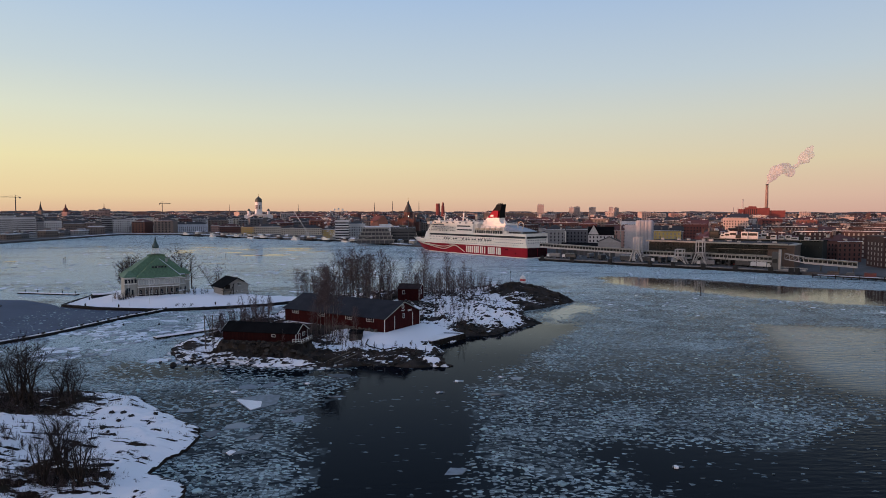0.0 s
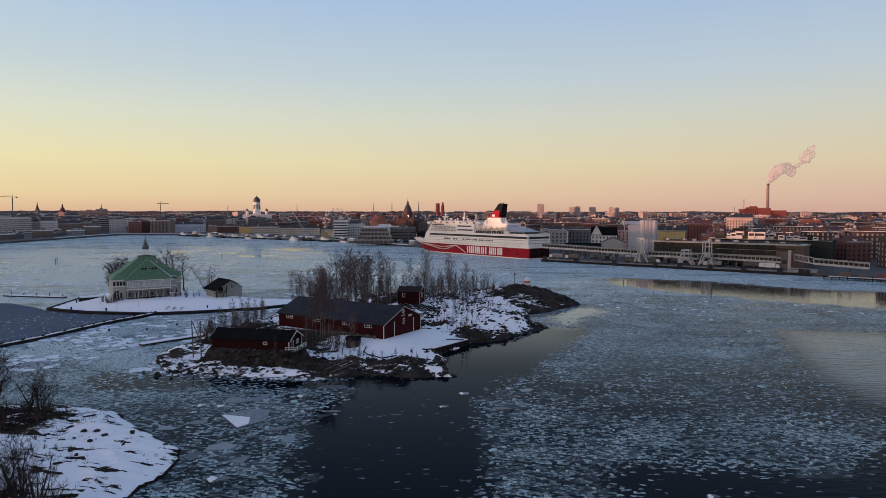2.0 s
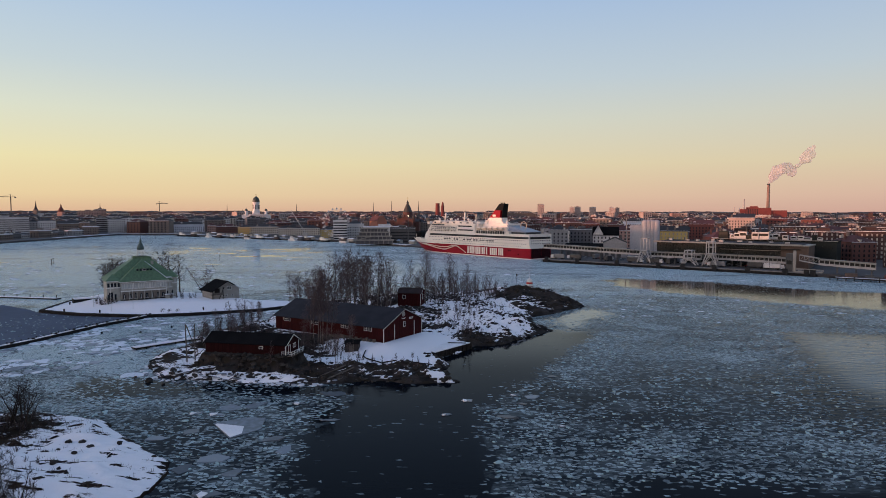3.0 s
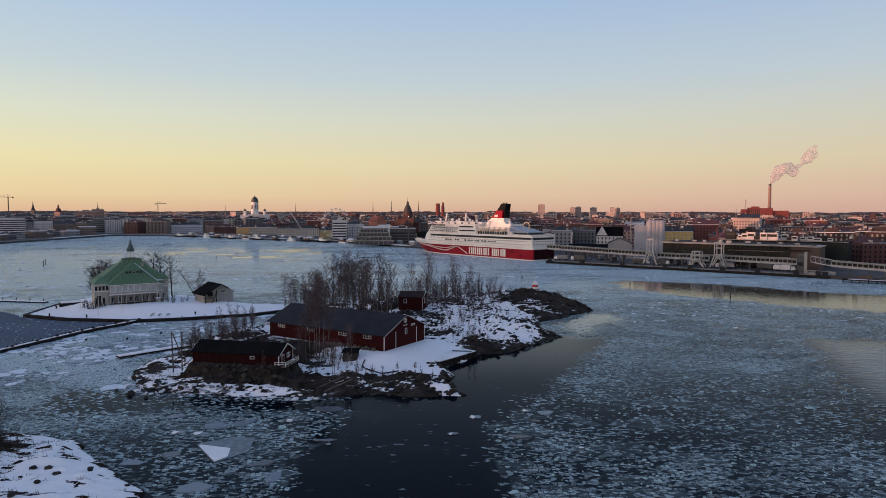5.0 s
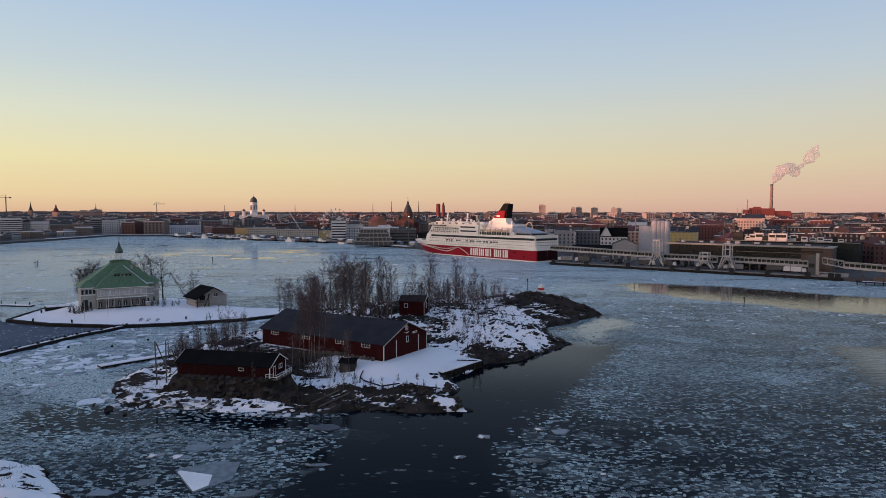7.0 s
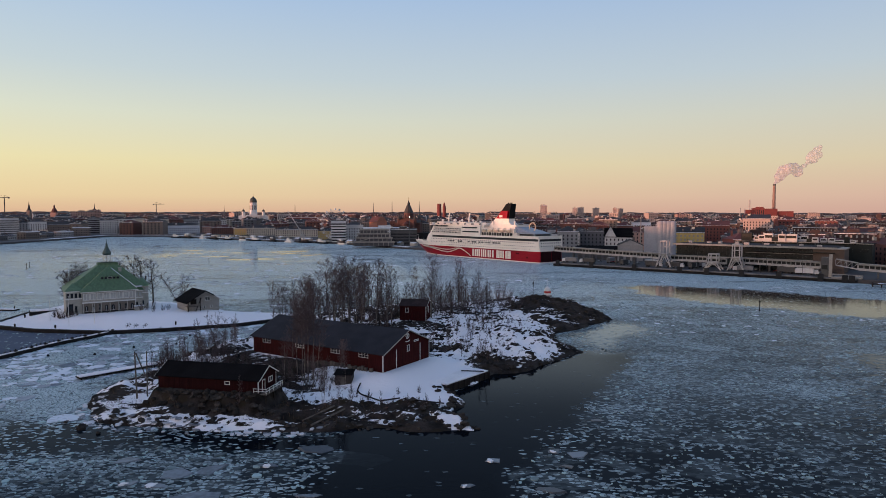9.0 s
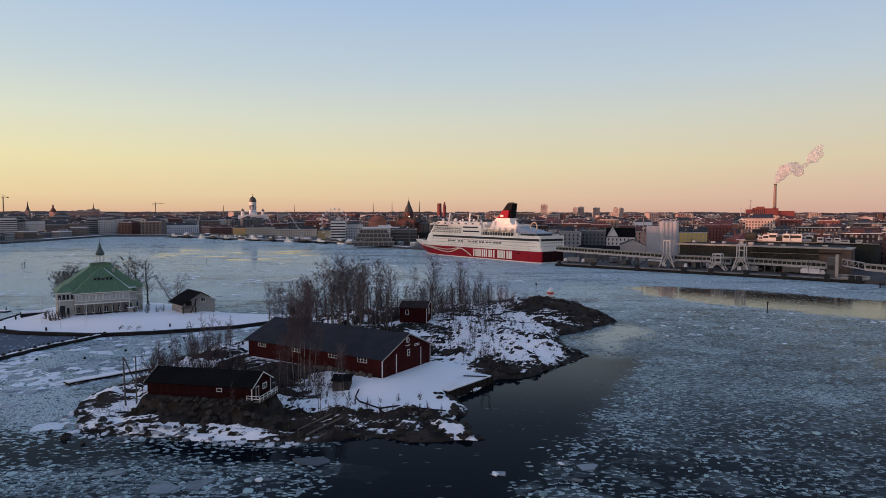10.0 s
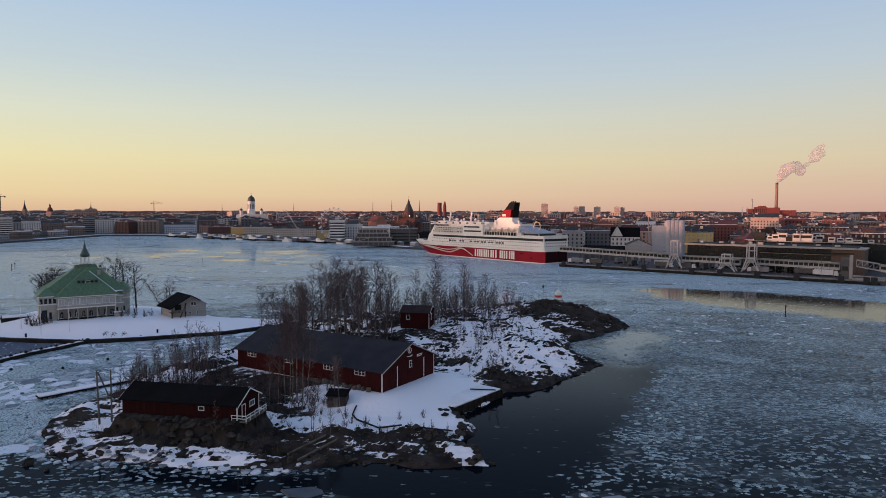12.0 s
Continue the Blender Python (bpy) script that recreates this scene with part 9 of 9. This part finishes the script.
for x, y, w, d, e, rise, mat, lab in ((146, 560, 36, 20, 7.6, 3.2, WALLS["slate"], "long dark harbour warehouse with a low roof"), (166, 545, 19, 22, 12.5, 4.2, WALLS["grey"], "grey gabled harbour shed")):
    wh = thing("warehouse", pose(x, y, 2.2, 0, 0, -17), lab, "warehouse", "harbour warehouses")
    al = "x" if w > 20 else "y"
    part("wall", Mesh().box(-w / 2, 0, 0, w / 2, d, e), mat, wh)
    if al == "y":
        part("gable", Mesh().side([(-w / 2, e), (w / 2, e), (0, e + rise)], 0, d), mat, wh)
    part("roof", Mesh().gable(-w / 2, 0, w / 2, d, e + 0.05, rise, 0.5, 0.3, along=al), BLACK_ROOF if al == "x" else ROOF_GREY, wh)
    for i in range(int(w / 5)):
        part("door", Mesh().box(-w / 2 + 1.2 + i * 5, -0.1, 0, -w / 2 + 4.4 + i * 5, 0, 4.2), STEEL_DARK, wh)

# power station with its chimneys and plume
BRICK_PS = facade("station_brick", (0.19, 0.042, 0.037))
ps = thing("power_station", pose(1200, 2240, 2.2, 0, 0, -24), "red brick power station glowing in the last sun", "power station")
part("boiler_house", Mesh().box(-32, 0, 0, 6, 50, 58), BRICK_PS, ps)
part("turbine_hall", Mesh().box(6, -6, 0, 46, 50, 56), BRICK_PS, ps)
part("side_hall", Mesh().box(46, 0, 0, 96, 46, 47), BRICK_PS, ps)
part("tower_block", Mesh().box(-56, 4, 0, -32, 44, 52), BRICK_PS, ps)
part("coal_conveyor", Mesh().beam((-110, 10, 10), (-56, 14, 38), 5.0), STEEL_DARK, ps)
part("roof_house", Mesh().box(-20, 10, 58, 4, 34, 62), BRICK_PS, ps)
for i in range(6):
    part("window_slit", Mesh().box(-28 + i * 6, -0.4, 8, -25.5 + i * 6, 0, 52), PANE_DARK, ps)
chim = thing("power_chimney", pose(1278, 2308, 2.2), "very tall concrete power station chimney", "chimney")
part("shaft", Mesh().lathe([(7.2, 0), (6.0, 50), (5.0, 110), (4.6, 143)], 18), surface("chimney_concrete", (0.30, 0.20, 0.16), 0.85, 0.15, 0.02, 0.3, 0.0), chim)
part("crown", Mesh().lathe([(4.9, 139), (4.9, 144.5)], 18), STEEL_DARK, chim)
for x, y, h, r, lab in ((1185, 2300, 90, 2.6, "slim pale power station chimney"), (1120, 2240, 60, 1.8, "thin dark steel chimney"), (1137, 2240, 58, 1.8, "thin dark steel chimney"), (39.6, 1300, 58, 5.0, "square dark brick chimney stack"), (53.6, 1400, 62, 4.0, "tapering dark stone tower")):
    c = thing("tall_chimney", pose(x, y, 2.2), lab, "chimney", "tall chimneys of the town")
    part("shaft", Mesh().lathe([(r, 0), (r * 0.85, h * 0.8), (r * (0.8 if x != 53.6 else 0.3), h - 2)], 10), BRICK_PS if x < 60 else STEEL, c)
# other masts, towers and cranes on the skyline
for x, y, h, lab in ((-496, 1700, 57, "thin dark skyline mast"), (-336, 1800, 60, "thin dark skyline mast"), (-117, 1700, 64, "thin church spire far off"), (-69, 1700, 68, "thin dark skyline mast"), (1, 1600, 66, "thin dark skyline mast")):
    c = thing("skyline_mast", pose(x, y, 2.2), lab, "mast", "masts on the skyline")
    part("shaft", Mesh().lathe([(1.1, 0), (0.9, h * 0.75), (0.3, h)], 8), STEEL_DARK, c)
for x, y, h, w in ((-982, 1700, 66, 5.0), (-864, 1600, 57, 8.0), (-815, 1690, 62, 3.0)):
    c = thing("church_tower", pose(x, y, 2.2), "dark church tower with a pointed roof", "church tower", "church towers on the skyline")
    w *= 0.8
    part("tower", Mesh().box(-w, -w, 0, w, w, h * 0.66), WALLS["pink" if w > 6 else "brown"], c)
    if w > 6:
        part("dome", Mesh().lathe([(w * 0.95, h * 0.66), (w * 0.95, h * 0.72), (w * 0.7, h * 0.80), (w * 0.3, h * 0.85), (w * 0.28, h * 0.92), (0.1, h)], 10), ROOF_RED, c)
    else:
        part("spire", Mesh().lathe([(w * 1.1, h * 0.66), (w * 0.7, h * 0.74), (w * 0.3, h * 0.86), (0.1, h)], 8), ROOF_GREY, c)


def crane(x, y, h, jib, turn, label):
    c = thing("tower_crane", pose(x, y, 2.2, 0, 0, turn), label, "crane", "cranes on the skyline")
    part("mast", Mesh().box(-1, -1, 0, 1, 1, h), STEEL_DARK, c)
    part("jib", Mesh().beam((-jib * 0.35, 0, h), (jib, 0, h + 0.5), 1.5), STEEL_DARK, c)
    part("peak", Mesh().beam((0, 0, h), (0, 0, h + 7), 1.0), STEEL_DARK, c)
    part("tie", Mesh().beam((0, 0, h + 7), (jib * 0.7, 0, h + 0.8), 0.3).beam((0, 0, h + 7), (-jib * 0.33, 0, h + 0.5), 0.3), STEEL_DARK, c)
    part("counterweight", Mesh().box(-jib * 0.36, -1.5, h - 3, -jib * 0.26, 1.5, h), CONCRETE, c)


crane(-1168, 1900, 80, 38, 190, "dark tower crane over far roofs")
crane(-868, 2200, 66, 26, 20, "small dark tower crane over far roofs")
lmast = thing("light_mast", pose(-10.7, 758, 2.2), "tall harbour light mast with a lit lamp", "lamp mast")
part("mast", Mesh().tube((0, 0, 0), (0, 0, 33), 0.5, 0.35, 8), STEEL_DARK, lmast)
part("lamp", Mesh().lathe([(0.25, 32.7), (0.45, 33.0), (0.45, 33.4), (0.25, 33.7)], 8), lit("mast_lamp", (1.0, 0.86, 0.62), 6), lmast, "lit white lamp")
wm = thing("light_mast", pose(193.5, 600, 2.2), "tall pale harbour light mast", "lamp mast")
part("mast", Mesh().tube((0, 0, 0), (0, 0, 33), 0.55, 0.4, 8), TRIM_PALE, wm)
hc = thing("harbour_crane", pose(-168, 980, 2.2), "pale harbour crane with a raised jib", "crane")
part("cab", Mesh().box(-3, -3, 0, 3, 3, 7), STEEL, hc)
part("jib", Mesh().beam((0, 0, 6), (-22, 4, 40), 1.0), STEEL, hc)
FAR_EDGE = [(-10, 752), (-100, 886), (-232, 974), (-412, 1133), (-520, 1133), (-524, 960)]
qs = thing("quay_snow", pose(0, 0, 0), "snow lying along the far stone quays", "snow", kind="structure")
for pq in zip(FAR_EDGE, FAR_EDGE[1:]):
    part("snow_strip", strip(pq, 9.0, 2.0, 2.5, "", None, "", ""), SNOW_ROOF, qs)
for i in range(8):
    y = 880 + i * 30
    building(-544 - 7 * (i % 3), y, 78, 24, 14, 7.5 + 2.5 * (i % 2), ("brown", "slate", "grey", "brown")[i % 4], roof="snow" if i % 3 == 0 else "gable", group="low sheds on the western quay")
# small craft along the far quays
random.seed(9)
for i in range(12):
    u = i / 12
    x, y = -100 - 310 * u, 862 + 232 * u
    b = thing("harbour_boat", pose(x + 8, y - 6 - random.random() * 6, 0, 0, 0, 135 + random.uniform(-8, 8)), random.choice(("white ferry boat laid up at the quay", "dark-hulled work boat at the quay")), "boat", "boats at the far quay")
    L = random.uniform(14, 30)
    part("hull", Mesh().prism([(0, -2.4), (L * 0.8, -2.6), (L, 0), (L * 0.8, 2.6), (0, 2.4)], -0.6, 2.0), SHIP_WHITE if i % 3 == 0 else SHIP_BLACK, b)
    part("cabin", Mesh().box(L * 0.2, -1.8, 2.0, L * 0.65, 1.8, 4.4), SHIP_WHITE if i % 2 else CLAD_BROWN, b)
    part("wheelhouse", Mesh().box(L * 0.5, -1.4, 4.4, L * 0.65, 1.4, 6.4), SHIP_WHITE, b)
for i in range(26):
    u = i / 26
    x, y = -2 - 410 * u, 742 + 384 * u
    v = thing("quay_hut", pose(x + 10, y + 12 + random.uniform(0, 16), 2.2, 0, 0, -45 + random.uniform(-10, 10)), random.choice(("low pale market hut by the water", "low dark market hut by the water", "low brown harbour hut")), "hut", "huts along the far quay")
    w = random.uniform(5, 14)
    part("wall", Mesh().box(-w / 2, 0, 0, w / 2, 5, 3.2), random.choice((TRIM_PALE, WALLS["brown"], WALLS["slate"], WALLS["cream"])), v)
    part("roof", Mesh().gable(-w / 2, 0, w / 2, 5, 3.2, 1.2, 0.3, 0.15), random.choice((SNOW_ROOF, ROOF_GREY)), v)

# smoke: a drift of soft puffs
sm = bpy.data.materials.new("smoke_plume")
sm.use_nodes = True
sn, sl = sm.node_tree.nodes, sm.node_tree.links
sn.remove(sn["Principled BSDF"])
s_dif, s_trl, s_clr = sn.new("ShaderNodeBsdfDiffuse"), sn.new("ShaderNodeBsdfTranslucent"), sn.new("ShaderNodeBsdfTransparent")
s_dif.inputs["Color"].default_value = s_trl.inputs["Color"].default_value = (0.95, 0.76, 0.74, 1)
s_m1, s_m2 = sn.new("ShaderNodeMixShader"), sn.new("ShaderNodeMixShader")
s_m1.inputs[0].default_value = 0.55
mr = sn.new("ShaderNodeTexNoise")
mr.inputs["Scale"].default_value, mr.inputs["Detail"].default_value = 0.045, 5
sl.new(sn.new("ShaderNodeNewGeometry").outputs["Position"], mr.inputs["Vector"])
ma = sn.new("ShaderNodeMapRange")
ma.inputs["From Min"].default_value, ma.inputs["From Max"].default_value = 0.3, 0.7
ma.inputs["To Min"].default_value, ma.inputs["To Max"].default_value = 0.32, 0.48
sl.new(mr.outputs[0], ma.inputs["Value"])
s_sep, s_far, s_mul = sn.new("ShaderNodeSeparateXYZ"), sn.new("ShaderNodeMapRange"), sn.new("ShaderNodeMath")
sl.new(sn.new("ShaderNodeNewGeometry").outputs["Position"], s_sep.inputs[0])
sl.new(s_sep.outputs["X"], s_far.inputs["Value"])
s_far.inputs["From Min"].default_value, s_far.inputs["From Max"].default_value = 1330, 1450
s_far.inputs["To Min"].default_value, s_far.inputs["To Max"].default_value = 1.0, 0.7
s_mul.operation = "MULTIPLY"
sl.new(ma.outputs[0], s_mul.inputs[0])
sl.new(s_far.outputs[0], s_mul.inputs[1])
sl.new(s_mul.outputs[0], s_m2.inputs[0])
sl.new(s_dif.outputs[0], s_m1.inputs[1])
sl.new(s_trl.outputs[0], s_m1.inputs[2])
sl.new(s_clr.outputs[0], s_m2.inputs[1])
sl.new(s_m1.outputs[0], s_m2.inputs[2])
sl.new(s_m2.outputs[0], sn["Material Output"].inputs["Surface"])
r = random.Random(4)
bm = bmesh.new()
LOBES = ((3, 5, 7), (9, 14, 11), (18, 26, 17), (30, 40, 26), (42, 54, 30), (52, 60, 26), (66, 52, 22), (80, 48, 22), (92, 54, 14), (106, 66, 11), (120, 80, 14), (134, 96, 23), (146, 104, 22), (156, 122, 13), (164, 136, 8))
for i, (dx, dz, s) in enumerate(LOBES):
    for k in range(3):
        q = s * r.uniform(0.6, 0.9)
        c = Vector((1278 + dx + r.uniform(-0.35, 0.35) * s, 2308 + r.uniform(-0.3, 0.3) * s, 146 + dz + r.uniform(-0.35, 0.35) * s))
        for v in bmesh.ops.create_icosphere(bm, subdivisions=3, radius=q)["verts"]:
            v.co = c + v.co * (0.90 + 0.28 * noise.noise(v.co * (1.5 / q) + Vector((i * 3, k * 5, 0))))
plume = part("smoke_plume", bm, sm, smooth_faces=True)
rm = plume.modifiers.new("merge", "REMESH")
rm.mode, rm.voxel_size, rm.use_smooth_shade = "VOXEL", 2.2, True
soft = plume.modifiers.new("soften", "SMOOTH")
soft.factor, soft.iterations = 0.5, 14
tagged(plume, "thin pink plume of chimney smoke", "smoke", kind="stuff")

# ---- the rest of the town, street by street ----
random.seed(64)
TAKEN = [(o.location.x, o.location.y, 26) for o in bpy.data.objects if o.parent is None and o.get("category") in ("building", "cathedral", "church", "terminal", "house", "silo", "warehouse", "power station")]
TAKEN += [(256, 612, 30), (272, 622, 30), (243, 622, 22)]
qi = QUAY.inverted()


def free(x, y, r):
    if inside(LAND, np.array([x]), np.array([y]))[0] < 24:
        return False
    p = qi @ Vector((x, y, 0))
    if -30 < p.x < 230 and p.y < 112:
        return False
    return all((x - a) ** 2 + (y - b) ** 2 > (r * 0.75 + c * 0.6) ** 2 for a, b, c in TAKEN)


FAR = {}


def far_house(x, y, rot, w, d, h, style):
    """A house of the far districts, added to the joined mass of its colour."""
    c, q = math.cos(radians(rot)), math.sin(radians(rot))
    rise = min(5.0, d * 0.3) if style != "pale" else 0.8
    for key, m in (((style, "wall"), Mesh().box(-w / 2, 0, 0, w / 2, d, h - rise)), ((style, "roof"), Mesh().hip(-w / 2, 0, w / 2, d, h - rise, rise, 0.5))):
        FAR.setdefault(key, Mesh()).add([(x + a * c - b * q, y + a * q + b * c, 2.2 + z) for a, b, z in m.v], m.f)
    roof_clutter(x, y, rot, w, d, h - rise, rise)
    k = FAR.setdefault((style, "pane"), Mesh())
    m = Mesh()
    for i in range(int((h - rise) / 4)):
        for j in range(int(w / 6)):
            a, b, z = -w / 2 + 2 + j * 6, -w / 2 + 4.6 + j * 6, 1.5 + i * 4
            m.add([(a, -0.12, z), (b, -0.12, z), (b, -0.12, z + 2.1), (a, -0.12, z + 2.1), (a, 0, z + 2.2), (b, 0, z + 2.2)], [(0, 1, 2, 3), (3, 2, 5, 4)])
    k.add([(x + a * c - b * q, y + a * q + b * c, 2.2 + z) for a, b, z in m.v], m.f)


def fill(n, x0, x1, y0, y1, lo, hi, styles, size, detail, group):
    done = 0
    for _ in range(n * 25):
        if done == n:
            break
        y = random.uniform(y0, y1)
        x = random.uniform(x0, x1)
        if abs(x - 0.04 * y) > 0.80 * y + 60:
            continue
        w = random.uniform(0.7, 1.3) * size
        if not free(x, y, w):
            continue
        TAKEN.append((x, y, w))
        (building if detail else lambda *a: far_house(*a[:7]))(x, y, random.choice((-8, 8, 20, -25, 35)) - math.degrees(math.atan2(x, y)) * 0.5, w, random.uniform(16, 26) * (1 if size < 45 else 1.4), random.uniform(lo, hi), random.choice(styles), None, group, detail)
        done += 1


DARKS = ("brown", "brown", "slate", "brick", "red", "grey", "darkbrick")
fill(84, 130, 560, 570, 980, 12, 23, ("brick", "darkbrick", "brown", "slate", "brown", "pale", "grey", "white", "cream", "brown"), 19, True, "houses of the peninsula")
fill(64, 250, 900, 420, 1000, 12, 22, ("darkbrick", "darkbrick", "brick", "red", "darkbrick", "brick"), 25, True, "brick blocks by the harbour")
fill(90, -900, -60, 1150, 1620, 22, 32, ("brown", "slate", "grey", "cream", "brown", "brick", "white"), 30, False, "houses of the old town")
fill(90, -120, 800, 980, 1600, 20, 33, DARKS + ("pale",), 30, False, "houses of the old town")
fill(90, 500, 1500, 900, 1900, 16, 31, DARKS + ("pale", "white"), 34, False, "outer districts")
fill(80, -1500, 400, 1600, 2700, 31, 39, DARKS + ("cream", "white", "pale", "pink"), 46, False, "outer districts")
fill(110, 200, 2100, 1700, 3000, 28, 42, DARKS + ("pale", "pink", "pale", "white", "cream", "pale", "pink"), 34, False, "outer districts")

# unseen hill and houses added on the western shore, to block the low sun
west = Mesh()
for i in range(22):
    y = -1500 + i * 110
    west.prism([(-1500, y), (-820, y), (-820, y + 111), (-1500, y + 111)], 0, 11 + 5 * math.sin(i * 1.3))
tagged(part("ground_west", west, LAND_MAT), "low western hill out of view, added to block the sun", "ground", kind="structure")
# unbroken house row out of view, its heights set for the shade it casts
for i in range(31):
    y = -1450 + i * 92
    far_house(-850 - 14 * (i % 3) - (110 if y > 850 else 0), y, 90, 96, 22, 36 + 5 * math.sin(i * 2.1) + (6 if y < 700 else 0), random.choice(DARKS)) 

for (style, what), m in FAR.items():
    tagged(part("distant_houses" if what == "wall" else "distant_roofs" if what == "roof" else "distant_panes", m, WALLS[style] if what == "wall" else PANE_DARK if what == "pane" else ROOF_OF.get(style, ROOF_GREY)),
           "crowded far town " + {"wall": "houses, ", "roof": "roofs of ", "pane": "windows in "}[what] + NAMES[style].split(" with")[0], "distant houses", kind="stuff")

for kind, mat in (("ledge", SNOW_ROOF), ("pale", WALLS["cream"]), ("dark", WALLS["brown"])):
    tagged(part("roof_details", CLUTTER[kind], mat), {"ledge": "snow lying on eaves and roof ledges", "pale": "pale dormers and roof-top cabins of the town", "dark": "dark chimneys and aerials of the town"}[kind], "roof details", kind="stuff")

# far wooded ridges on the horizon
WOODS = surface("far_woods", (0.075, 0.055, 0.055), 0.95, 0.35, 0.004, 0.03, 0.0, space="World")
for name, yy, zb, amp, seed in (("backdrop_near_ridge", 3300, 30, 14, 1), ("backdrop_far_ridge", 4500, 36, 18, 2)):
    m = Mesh()
    xs = np.arange(-4200, 4201, 14.0)
    top = zb + amp * (fbm(xs / 420.0 + seed * 9, xs * 0 + seed, 4) - 0.35) + 5 * vnoise(xs / 30.0, xs * 0 + seed) + 3 * vnoise(xs / 14.0 + 3, xs * 0)
    for i in range(len(xs) - 1):
        k = len(m.v)
        a, b, za, zb2 = float(xs[i]), float(xs[i + 1]), float(top[i]), float(top[i + 1])
        m.v += [(a, yy, 0), (b, yy, 0), (b, yy, zb2), (a, yy, za), (a, yy + 160, za + 4), (b, yy + 160, zb2 + 4)]
        m.f += [(k, k + 1, k + 2, k + 3), (k + 3, k + 2, k + 5, k + 4)]
    tagged(part(name, m, WOODS), "distant wooded ridge on the horizon", "backdrop", kind="structure")
